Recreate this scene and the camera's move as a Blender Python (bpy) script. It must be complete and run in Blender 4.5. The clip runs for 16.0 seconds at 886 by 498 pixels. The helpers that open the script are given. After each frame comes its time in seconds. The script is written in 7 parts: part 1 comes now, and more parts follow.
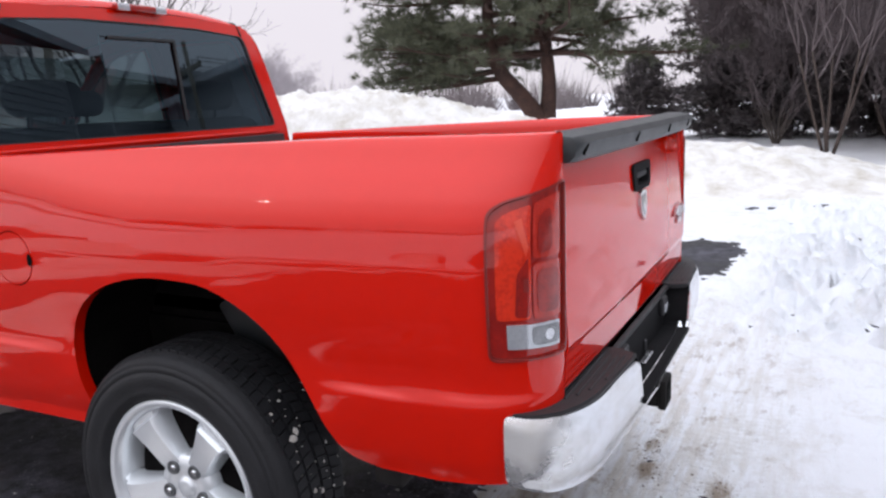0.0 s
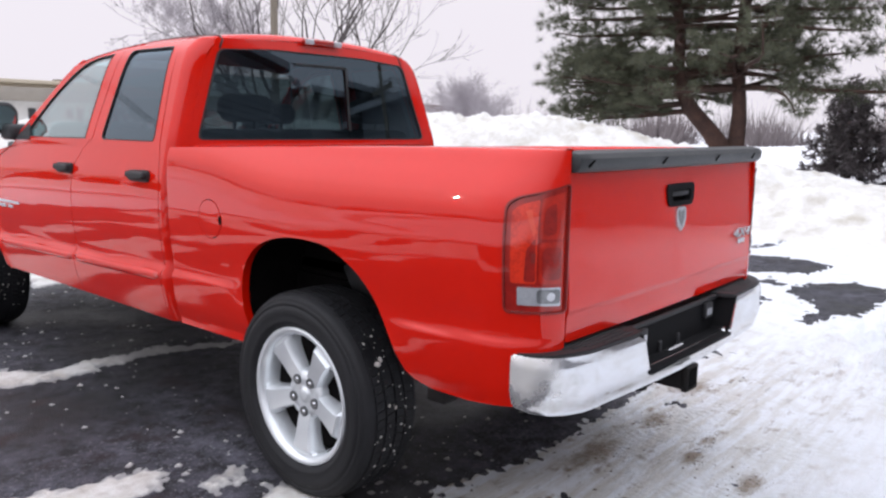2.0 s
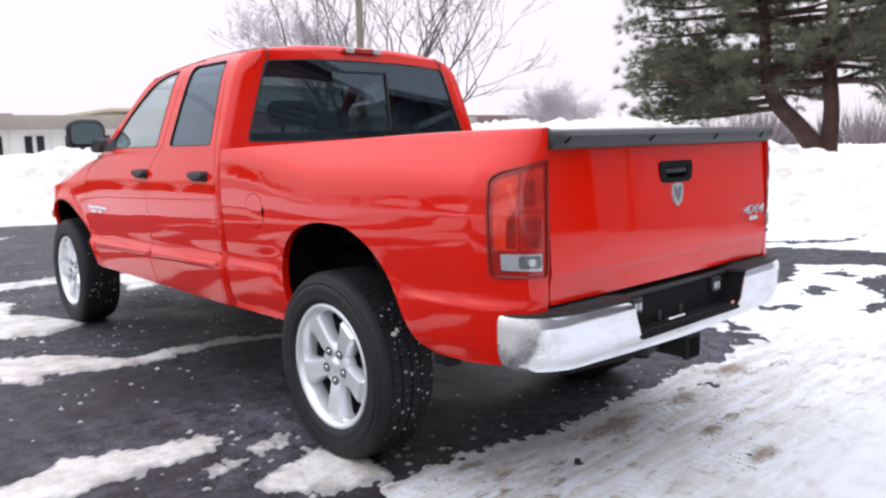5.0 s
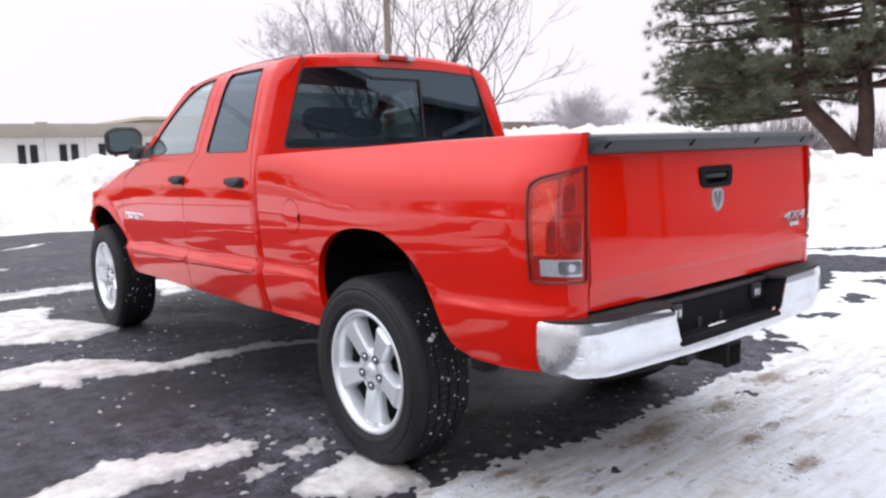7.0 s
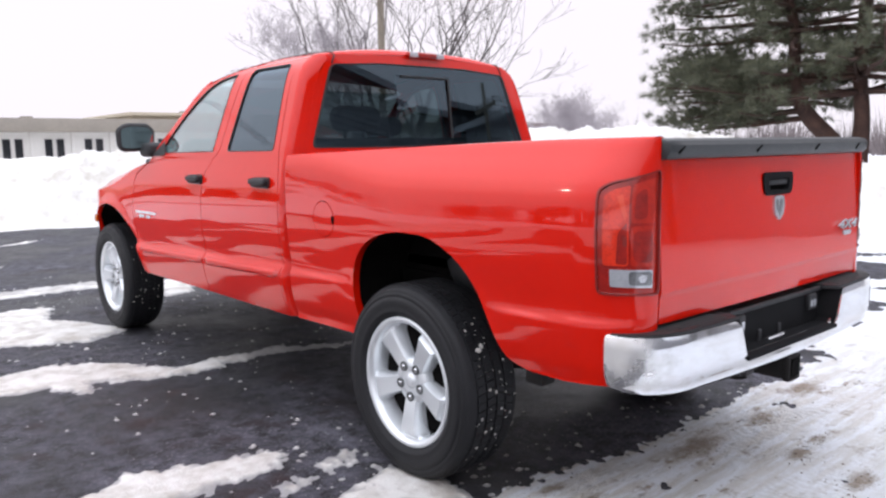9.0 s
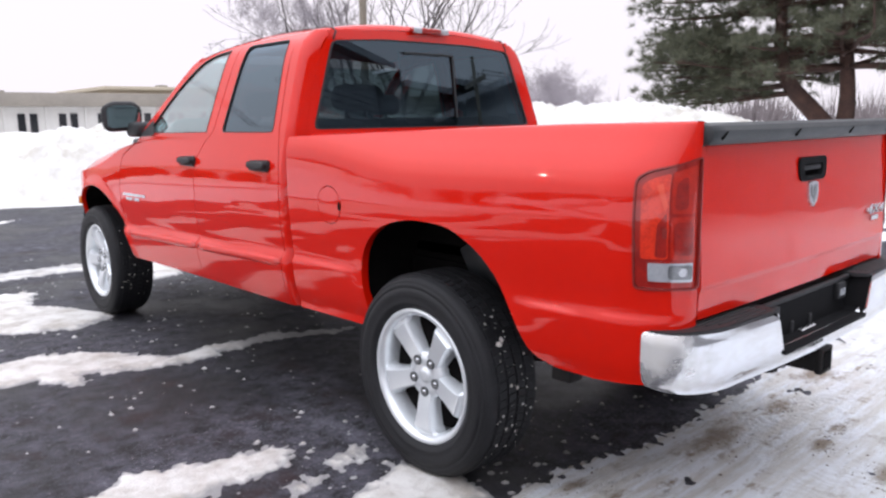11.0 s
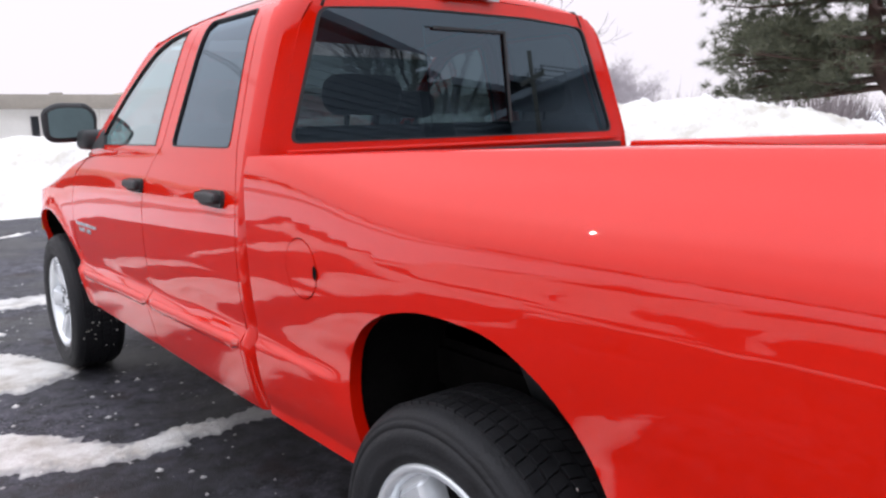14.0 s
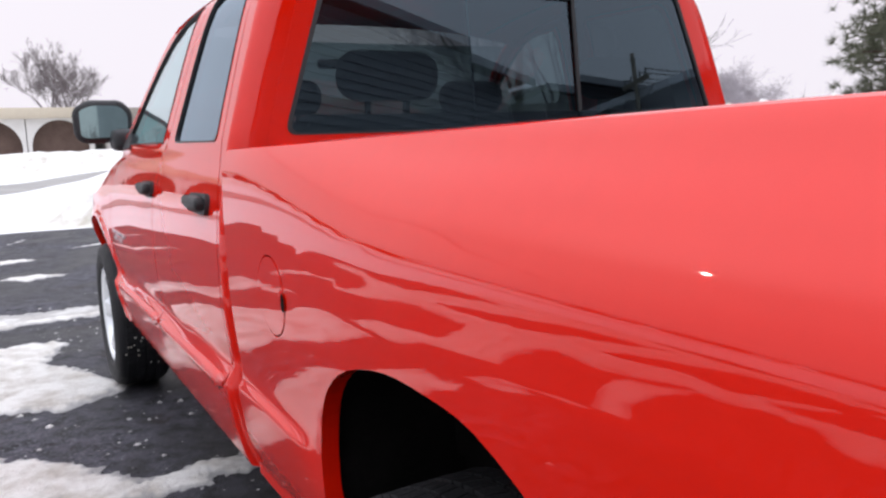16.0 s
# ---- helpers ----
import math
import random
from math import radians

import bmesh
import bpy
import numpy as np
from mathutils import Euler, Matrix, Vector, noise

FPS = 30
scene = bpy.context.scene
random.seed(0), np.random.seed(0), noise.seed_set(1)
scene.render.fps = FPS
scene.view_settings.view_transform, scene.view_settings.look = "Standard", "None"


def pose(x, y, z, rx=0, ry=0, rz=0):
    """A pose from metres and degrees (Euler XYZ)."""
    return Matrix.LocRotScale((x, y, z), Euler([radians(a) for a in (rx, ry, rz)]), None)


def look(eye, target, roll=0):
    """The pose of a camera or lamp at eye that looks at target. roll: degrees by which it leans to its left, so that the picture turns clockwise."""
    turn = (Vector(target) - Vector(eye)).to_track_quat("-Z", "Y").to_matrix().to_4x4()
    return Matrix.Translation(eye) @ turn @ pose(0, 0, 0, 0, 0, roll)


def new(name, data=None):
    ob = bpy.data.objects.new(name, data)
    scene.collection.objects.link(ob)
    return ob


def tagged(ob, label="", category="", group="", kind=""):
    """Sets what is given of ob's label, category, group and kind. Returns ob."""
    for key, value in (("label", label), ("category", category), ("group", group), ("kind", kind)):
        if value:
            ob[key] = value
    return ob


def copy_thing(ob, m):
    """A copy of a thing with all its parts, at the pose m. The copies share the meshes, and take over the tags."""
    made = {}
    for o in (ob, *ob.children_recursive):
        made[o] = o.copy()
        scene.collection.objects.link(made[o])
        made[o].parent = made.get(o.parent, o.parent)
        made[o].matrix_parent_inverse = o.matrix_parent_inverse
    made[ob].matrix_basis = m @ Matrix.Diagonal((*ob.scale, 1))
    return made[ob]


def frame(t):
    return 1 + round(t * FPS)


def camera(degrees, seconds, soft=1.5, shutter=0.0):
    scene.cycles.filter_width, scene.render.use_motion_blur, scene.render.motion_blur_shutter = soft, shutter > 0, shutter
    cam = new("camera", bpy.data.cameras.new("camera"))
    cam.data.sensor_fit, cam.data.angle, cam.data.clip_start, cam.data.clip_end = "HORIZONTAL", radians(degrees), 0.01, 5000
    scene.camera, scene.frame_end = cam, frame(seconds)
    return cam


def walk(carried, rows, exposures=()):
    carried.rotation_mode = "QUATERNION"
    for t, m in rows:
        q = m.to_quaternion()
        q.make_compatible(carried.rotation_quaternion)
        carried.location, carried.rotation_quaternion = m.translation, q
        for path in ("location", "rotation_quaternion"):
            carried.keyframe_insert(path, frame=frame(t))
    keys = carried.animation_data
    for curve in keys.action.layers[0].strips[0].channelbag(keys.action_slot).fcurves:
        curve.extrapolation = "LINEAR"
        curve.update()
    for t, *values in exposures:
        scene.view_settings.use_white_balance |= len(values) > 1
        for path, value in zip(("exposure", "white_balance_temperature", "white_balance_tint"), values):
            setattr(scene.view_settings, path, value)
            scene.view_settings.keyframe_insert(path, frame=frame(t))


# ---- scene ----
cam = camera(60.5, 16.0, soft=2.4)
PATH = [
    (0, (-2.359, -1.569, 1.448), (-0.613, -0.675, 1.062), -2.2),
    (0.5, (-2.432, -1.806, 1.418), (-0.78, -0.734, 1.068), -1.3),
    (1, (-2.497, -1.969, 1.436), (-0.909, -0.798, 1.109), -0.4),
    (1.5, (-2.625, -2.103, 1.423), (-1.097, -0.85, 1.111), 0.8),
    (2, (-2.702, -2.243, 1.431), (-1.216, -0.942, 1.113), 0.9),
    (2.5, (-2.662, -2.424, 1.403), (-1.281, -1.01, 1.094), 0.9),
    (3, (-2.637, -2.594, 1.377), (-1.334, -1.109, 1.068), -0.0),
    (3.5, (-2.661, -2.657, 1.367), (-1.363, -1.165, 1.064), -0.6),
    (4, (-2.666, -2.664, 1.35), (-1.353, -1.185, 1.056), -1.3),
    (6.5, (-2.686, -2.645, 1.339), (-1.386, -1.149, 1.068), -1.6),
    (7, (-2.698, -2.632, 1.338), (-1.435, -1.105, 1.073), -1.6),
    (7.5, (-2.716, -2.593, 1.34), (-1.465, -1.055, 1.076), -2.0),
    (8, (-2.745, -2.533, 1.336), (-1.491, -0.997, 1.074), -1.3),
    (10.5, (-2.834, -2.197, 1.383), (-1.498, -0.74, 1.08), -0.9),
    (11, (-2.799, -2.171, 1.385), (-1.475, -0.71, 1.052), -0.9),
    (11.5, (-2.7, -2.105, 1.384), (-1.384, -0.638, 1.045), -1.7),
    (12, (-2.597, -1.991, 1.38), (-1.366, -0.451, 1.043), -1.2),
    (12.5, (-2.487, -1.755, 1.389), (-1.191, -0.265, 1.077), -2.1),
    (13, (-2.36, -1.58, 1.411), (-1.047, -0.113, 1.062), -1.8),
    (13.5, (-2.081, -1.393, 1.412), (-0.792, 0.097, 1.066), -1.1),
    (14, (-1.895, -1.216, 1.414), (-0.678, 0.336, 1.08), -1.3),
    (14.5, (-1.747, -1.093, 1.401), (-0.599, 0.509, 1.062), -2.4),
    (15, (-1.584, -1.038, 1.385), (-0.55, 0.641, 1.05), -1.8),
    (15.5, (-1.487, -0.989, 1.358), (-0.489, 0.703, 0.983), -1.9),
    (16, (-1.418, -0.893, 1.347), (-0.431, 0.819, 1.045), -1.8),
]
walk(cam, [(t, look(eye, target, roll)) for t, eye, target, roll in PATH],
     exposures=[(0, -0.24), (1, -0.20), (2, -0.2), (3, -0.1), (4, 0.0), (8, 0.0), (12, 0.0), (14, -0.02), (16, -0.13)])

# ---- light ----
world = bpy.data.worlds.new("overcast_sky")
scene.world = world
world.use_nodes = True
wn = world.node_tree.nodes
wl = world.node_tree.links
wn.clear()
sky = wn.new("ShaderNodeTexSky")
sky.sky_type = "NISHITA"
sky.sun_disc = False
sky.sun_elevation = radians(30)
sky.sun_rotation = radians(320)
sky.air_density = 1.0
sky.dust_density = 6.0
hue = wn.new("ShaderNodeHueSaturation")
hue.inputs["Saturation"].default_value = 0.22
cloud = wn.new("ShaderNodeMix")
cloud.data_type = "RGBA"
cloud.inputs["Factor"].default_value = 0.96
# an overcast dome: brightest overhead, paler and dimmer towards the horizon
dome = wn.new("ShaderNodeTexCoord")
lift = wn.new("ShaderNodeSeparateXYZ")
wl.new(dome.outputs["Generated"], lift.inputs[0])
climb = wn.new("ShaderNodeMapRange")
climb.interpolation_type = "SMOOTHSTEP"
climb.inputs["From Min"].default_value = 0.22
climb.inputs["From Max"].default_value = 0.92
wl.new(lift.outputs["Z"], climb.inputs["Value"])
veil = wn.new("ShaderNodeMix")
veil.data_type = "RGBA"
veil.inputs["A"].default_value = (5.75, 5.45, 5.95, 1)
veil.inputs["B"].default_value = (13.3, 13.65, 15.3, 1)
wl.new(climb.outputs["Result"], veil.inputs["Factor"])
wl.new(veil.outputs["Result"], cloud.inputs["B"])
back = wn.new("ShaderNodeBackground")
back.inputs["Strength"].default_value = 0.182
wout = wn.new("ShaderNodeOutputWorld")
wl.new(sky.outputs["Color"], hue.inputs["Color"])
wl.new(hue.outputs["Color"], cloud.inputs["A"])
wl.new(cloud.outputs["Result"], back.inputs["Color"])
wl.new(back.outputs["Background"], wout.inputs["Surface"])

sun_data = bpy.data.lights.new("sun", "SUN")
sun_data.energy = 0.04
sun_data.angle = radians(0.4)
sun_data.color = (1.0, 0.96, 0.9)
sun = new("sun", sun_data)
sun.matrix_world = look((-6.3, 6.4, 4.4), (0, 0, 0))

# ---- materials ----
def nodes_of(name):
    m = bpy.data.materials.new(name)
    m.use_nodes = True
    nt = m.node_tree
    return m, nt.nodes, nt.links, nt.nodes["Principled BSDF"]


def surface(name, c1, c2, scale=8.0, rough=0.6, rough2=None, bump=0.0, bump_scale=60.0, metal=0.0, coat=0.0,
            spec=0.5, coat_ior=1.5, fine=None, space="Object", stretch=(1, 1, 1), contrast=(0.35, 0.65)):
    """Two tones mixed by a coarse and a fine noise, with bump and roughness that vary with them."""
    m, n, l, b = nodes_of(name)
    tc = n.new("ShaderNodeTexCoord")
    mp = n.new("ShaderNodeMapping")
    mp.inputs["Scale"].default_value = stretch
    l.new(tc.outputs[space], mp.inputs["Vector"])
    coarse = n.new("ShaderNodeTexNoise")
    coarse.inputs["Scale"].default_value = scale
    coarse.inputs["Detail"].default_value = 6
    coarse.inputs["Roughness"].default_value = 0.6
    l.new(mp.outputs["Vector"], coarse.inputs["Vector"])
    small = n.new("ShaderNodeTexNoise")
    small.inputs["Scale"].default_value = fine or scale * 9
    small.inputs["Detail"].default_value = 3
    l.new(mp.outputs["Vector"], small.inputs["Vector"])
    add = n.new("ShaderNodeMath")
    add.operation = "MULTIPLY_ADD"
    add.inputs[1].default_value = 0.35
    l.new(small.outputs["Fac"], add.inputs[0])
    sc = n.new("ShaderNodeMath")
    sc.operation = "MULTIPLY"
    sc.inputs[1].default_value = 0.65
    l.new(coarse.outputs["Fac"], sc.inputs[0])
    l.new(sc.outputs[0], add.inputs[2])
    ramp = n.new("ShaderNodeMapRange")
    ramp.inputs["From Min"].default_value = contrast[0]
    ramp.inputs["From Max"].default_value = contrast[1]
    l.new(add.outputs[0], ramp.inputs["Value"])
    mix = n.new("ShaderNodeMix")
    mix.data_type = "RGBA"
    mix.inputs["A"].default_value = (*c1, 1)
    mix.inputs["B"].default_value = (*c2, 1)
    l.new(ramp.outputs["Result"], mix.inputs["Factor"])
    l.new(mix.outputs["Result"], b.inputs["Base Color"])
    rr = n.new("ShaderNodeMapRange")
    rr.inputs["To Min"].default_value = rough
    rr.inputs["To Max"].default_value = rough if rough2 is None else rough2
    l.new(ramp.outputs["Result"], rr.inputs["Value"])
    l.new(rr.outputs["Result"], b.inputs["Roughness"])
    b.inputs["Metallic"].default_value = metal
    b.inputs["Coat Weight"].default_value = coat
    b.inputs["Coat Roughness"].default_value = 0.02
    b.inputs["Coat IOR"].default_value = coat_ior
    b.inputs["Specular IOR Level"].default_value = spec
    if bump:
        bn = n.new("ShaderNodeTexNoise")
        bn.inputs["Scale"].default_value = bump_scale
        bn.inputs["Detail"].default_value = 4
        l.new(mp.outputs["Vector"], bn.inputs["Vector"])
        bp = n.new("ShaderNodeBump")
        bp.inputs["Strength"].default_value = bump
        bp.inputs["Distance"].default_value = 0.02
        l.new(bn.outputs["Fac"], bp.inputs["Height"])
        l.new(bp.outputs["Normal"], b.inputs["Normal"])
    return m


def window_glass(name, tint, gloss=(1.0, 1.0, 1.0), face=0.06, graze=0.9):
    """Clear or tinted pane: light passes through the tint, Fresnel drives the gloss."""
    m, n, l, b = nodes_of(name)
    n.remove(b)
    out = n["Material Output"]
    tr = n.new("ShaderNodeBsdfTransparent")
    tr.inputs["Color"].default_value = (*tint, 1)
    gl = n.new("ShaderNodeBsdfGlossy")
    gl.inputs["Roughness"].default_value = 0.015
    gl.inputs["Color"].default_value = (*gloss, 1)
    lw = n.new("ShaderNodeLayerWeight")
    lw.inputs["Blend"].default_value = 0.5
    pw = n.new("ShaderNodeMath")
    pw.operation = "POWER"
    pw.inputs[1].default_value = 4.0
    l.new(lw.outputs["Facing"], pw.inputs[0])
    fr = n.new("ShaderNodeMath")
    fr.operation = "MULTIPLY_ADD"
    fr.inputs[1].default_value = graze
    fr.inputs[2].default_value = face
    l.new(pw.outputs[0], fr.inputs[0])
    mx = n.new("ShaderNodeMixShader")
    l.new(fr.outputs[0], mx.inputs["Fac"])
    l.new(tr.outputs["BSDF"], mx.inputs[1])
    l.new(gl.outputs["BSDF"], mx.inputs[2])
    l.new(mx.outputs["Shader"], out.inputs["Surface"])
    return m


def needle_material(name, c1, c2):
    m, n, l, b = nodes_of(name)
    g = n.new("ShaderNodeNewGeometry")
    mix = n.new("ShaderNodeMix")
    mix.data_type = "RGBA"
    mix.inputs["A"].default_value = (*c1, 1)
    mix.inputs["B"].default_value = (*c2, 1)
    l.new(g.outputs["Random Per Island"], mix.inputs["Factor"])
    l.new(mix.outputs["Result"], b.inputs["Base Color"])
    b.inputs["Roughness"].default_value = 0.6
    return m


RED = surface("red_paint", (0.655, 0.0080, 0.0005), (0.685, 0.0090, 0.0006), 3, rough=0.5, coat=1.0, spec=0.0, coat_ior=1.54, bump=0.006, bump_scale=14)


def salt_film(mat, top, bottom, most):
    """A dried film of road salt dulls the clear coat low on the body."""
    n, l = mat.node_tree.nodes, mat.node_tree.links
    b = next(q for q in n if q.type == "BSDF_PRINCIPLED")
    tc = n.new("ShaderNodeTexCoord")
    sep = n.new("ShaderNodeSeparateXYZ")
    l.new(tc.outputs["Object"], sep.inputs[0])
    ns = n.new("ShaderNodeTexNoise")
    ns.inputs["Scale"].default_value = 7.0
    ns.inputs["Detail"].default_value = 6
    l.new(tc.outputs["Object"], ns.inputs["Vector"])
    ad = n.new("ShaderNodeMath")
    ad.operation = "MULTIPLY_ADD"
    ad.inputs[1].default_value = 0.18
    l.new(ns.outputs["Fac"], ad.inputs[0])
    l.new(sep.outputs["Z"], ad.inputs[2])
    r = n.new("ShaderNodeMapRange")
    r.inputs["From Min"].default_value = top + 0.09
    r.inputs["From Max"].default_value = bottom + 0.09
    r.inputs["To Min"].default_value = 0.02
    r.inputs["To Max"].default_value = most
    l.new(ad.outputs[0], r.inputs["Value"])
    l.new(r.outputs["Result"], b.inputs["Coat Roughness"])




def panel_waves(mat, height):
    """Long shallow unevenness of pressed sheet, that draws reflections out into wavy streaks."""
    n, l = mat.node_tree.nodes, mat.node_tree.links
    b = next(q for q in n if q.type == "BSDF_PRINCIPLED")
    tc = n.new("ShaderNodeTexCoord")
    mp = n.new("ShaderNodeMapping")
    mp.inputs["Scale"].default_value = (0.5, 0.24, 1.7)
    l.new(tc.outputs["Object"], mp.inputs["Vector"])
    ns = n.new("ShaderNodeTexNoise")
    ns.inputs["Scale"].default_value = 5.5
    ns.inputs["Detail"].default_value = 1.5
    l.new(mp.outputs["Vector"], ns.inputs["Vector"])
    bp = n.new("ShaderNodeBump")
    bp.inputs["Strength"].default_value = 1.0
    bp.inputs["Distance"].default_value = height
    l.new(ns.outputs["Fac"], bp.inputs["Height"])
    fine = next(q for q in n if q.type == "BUMP" and q != bp)
    l.new(bp.outputs["Normal"], fine.inputs["Normal"])
    l.new(fine.outputs["Normal"], b.inputs["Coat Normal"])


salt_film(RED, 0.80, 0.52, 0.12)
panel_waves(RED, 0.0012)
HAZE = surface("salted_chrome", (0.78, 0.79, 0.81), (0.66, 0.65, 0.635), 6, rough=0.06, rough2=0.20, metal=0.95, bump=0.03, bump_scale=7, stretch=(0.8, 0.8, 2.6), contrast=(0.46, 0.66))


def salted_ends(mat):
    """A dried cream film of salt over the ends of the bumper."""
    n, l = mat.node_tree.nodes, mat.node_tree.links
    b = next(q for q in n if q.type == "BSDF_PRINCIPLED")
    tc = n.new("ShaderNodeTexCoord")
    sep = n.new("ShaderNodeSeparateXYZ")
    l.new(tc.outputs["Object"], sep.inputs[0])
    ab = n.new("ShaderNodeMath")
    ab.operation = "ABSOLUTE"
    l.new(sep.outputs["X"], ab.inputs[0])
    ns = n.new("ShaderNodeTexNoise")
    ns.inputs["Scale"].default_value = 6.0
    ns.inputs["Detail"].default_value = 5
    ns.inputs["Roughness"].default_value = 0.55
    l.new(tc.outputs["Object"], ns.inputs["Vector"])
    ad = n.new("ShaderNodeMath")
    ad.operation = "MULTIPLY_ADD"
    ad.inputs[1].default_value = 0.55
    l.new(ns.outputs["Fac"], ad.inputs[0])
    l.new(ab.outputs[0], ad.inputs[2])
    film = n.new("ShaderNodeMapRange")
    film.inputs["From Min"].default_value = 1.10
    film.inputs["From Max"].default_value = 1.24
    film.inputs["To Max"].default_value = 0.62
    l.new(ad.outputs[0], film.inputs["Value"])
    for name, salt in (("Base Color", (0.66, 0.645, 0.60, 1)), ("Roughness", 0.6), ("Metallic", 0.1)):
        mix = n.new("ShaderNodeMix")
        mix.data_type = "RGBA" if name == "Base Color" else "FLOAT"
        was = b.inputs[name]
        if was.links:
            l.new(was.links[0].from_socket, mix.inputs["A"] if name == "Base Color" else mix.inputs[2])
        else:
            mix.inputs[2].default_value = was.default_value
        if name == "Base Color":
            mix.inputs["B"].default_value = salt
        else:
            mix.inputs[3].default_value = salt
        l.new(film.outputs["Result"], mix.inputs["Factor"] if name == "Base Color" else mix.inputs[0])
        l.new(mix.outputs["Result"] if name == "Base Color" else mix.outputs[0], was)


salted_ends(HAZE)
CHROME = surface("chrome", (0.82, 0.84, 0.86), (0.66, 0.67, 0.68), 5, rough=0.06, rough2=0.16, metal=1.0, bump=0.02, bump_scale=9)
BLACK = surface("black_plastic", (0.012, 0.012, 0.014), (0.024, 0.024, 0.026), 14, rough=0.5, rough2=0.65, bump=0.12, bump_scale=500)
SPOILER = surface("grey_black_plastic", (0.016, 0.019, 0.021), (0.028, 0.032, 0.034), 14, rough=0.38, rough2=0.5, bump=0.08, bump_scale=400)
RUBBER = surface("tyre_rubber", (0.009, 0.0094, 0.0108), (0.020, 0.0205, 0.023), 12, rough=0.5, rough2=0.75, bump=0.2, bump_scale=150, spec=0.32)
RIM = surface("silver_wheel_paint", (0.84, 0.885, 0.91), (0.75, 0.78, 0.80), 9, rough=0.2, rough2=0.3, metal=0.45, coat=0.6, contrast=(0.15, 0.85))
STEEL = surface("dark_underbody_steel", (0.007, 0.0065, 0.0065), (0.018, 0.016, 0.015), 12, rough=0.6, rough2=0.85, bump=0.2, bump_scale=90, spec=0.2)
# black liner taken near-black, so shade in hollows is part of its colour
CAVITY_SHADE = surface("cavity_shade_black", (0.004, 0.004, 0.004), (0.009, 0.008, 0.008), 10, rough=0.9, bump=0.1, spec=0.05)
SEAT = surface("grey_cloth", (0.026, 0.026, 0.028), (0.042, 0.042, 0.045), 30, rough=0.9, bump=0.2, bump_scale=300)
TRIM = surface("interior_trim", (0.07, 0.07, 0.073), (0.10, 0.10, 0.104), 30, rough=0.7)
SILVER = surface("silver_badge", (0.75, 0.76, 0.78), (0.6, 0.6, 0.62), 40, rough=0.18, rough2=0.3, metal=0.9)
DARKRED = surface("dark_red_lens", (0.30, 0.010, 0.006), (0.42, 0.014, 0.007), 14, rough=0.12, coat=0.5, contrast=(0.42, 0.58))
INNERRED = surface("inner_red_lens", (0.40, 0.016, 0.007), (0.55, 0.022, 0.009), 26, rough=0.1, coat=0.5, contrast=(0.4, 0.6))
WELLRED = surface("lamp_well_red", (0.22, 0.010, 0.007), (0.36, 0.014, 0.008), 22, rough=0.1, coat=0.5, contrast=(0.4, 0.6))
BRIGHTRED = surface("bright_red_lens", (0.74, 0.034, 0.009), (0.50, 0.016, 0.006), 12, rough=0.1, coat=0.5, contrast=(0.42, 0.58))
AMBER = surface("amber_lens", (0.62, 0.20, 0.02), (0.5, 0.15, 0.015), 30, rough=0.15, coat=0.5)
CLEARLENS = surface("clear_lens", (0.62, 0.64, 0.66), (0.45, 0.47, 0.5), 40, rough=0.1, metal=0.4, coat=1.0)
BEZEL = surface("lens_bezel", (0.22, 0.020, 0.016), (0.26, 0.024, 0.019), 30, rough=0.25, coat=0.5, spec=0.3)
MIRROR = surface("mirror_glass", (0.27, 0.37, 0.37), (0.25, 0.34, 0.345), 6, rough=0.02, metal=1.0)
TINTED = window_glass("tinted_glass", (0.10, 0.12, 0.125), (0.62, 0.84, 1.0), 0.105)
DOORTINT = window_glass("tinted_door_glass", (0.06, 0.07, 0.08), (0.70, 0.87, 1.0), 0.115, 0.8)
CLEAR = window_glass("clear_glass", (0.44, 0.57, 0.58), (0.84, 0.98, 1.0), 0.27)
RECESS = surface("dull_black_plastic", (0.006, 0.006, 0.007), (0.012, 0.012, 0.013), 14, rough=0.8, rough2=0.9, spec=0.15, bump=0.1, bump_scale=300)
SEAL = surface("black_rubber_seal", (0.012, 0.012, 0.013), (0.022, 0.022, 0.023), 30, rough=0.55)


# ---- geometry ----
def mesh_of(name, verts, faces, smooth=True):
    me = bpy.data.meshes.new(name)
    me.from_pydata([tuple(v) for v in verts], [], [tuple(f) for f in faces])
    me.polygons.foreach_set("use_smooth", [smooth] * len(me.polygons))
    me.update()
    return me


def from_bm(name, bm, smooth=False, angle=0.6):
    bmesh.ops.recalc_face_normals(bm, faces=bm.faces)
    me = bpy.data.meshes.new(name)
    bm.to_mesh(me)
    bm.free()
    if smooth:
        me.polygons.foreach_set("use_smooth", [True] * len(me.polygons))
        me.set_sharp_from_angle(angle=angle)
    return me


def part(name, data, material, parent, label=""):
    if isinstance(data, bmesh.types.BMesh):
        data = from_bm(name, data, True)
    ob = new(name, data)
    if not data.materials:
        data.materials.append(material)
    if parent is not None:
        ob.parent = parent
    return tagged(ob, label)


def thing(name, label, category, at=(0, 0, 0), group="", kind="", data=None):
    ob = new(name, data)
    ob.location = at
    return tagged(ob, label, category, group, kind)


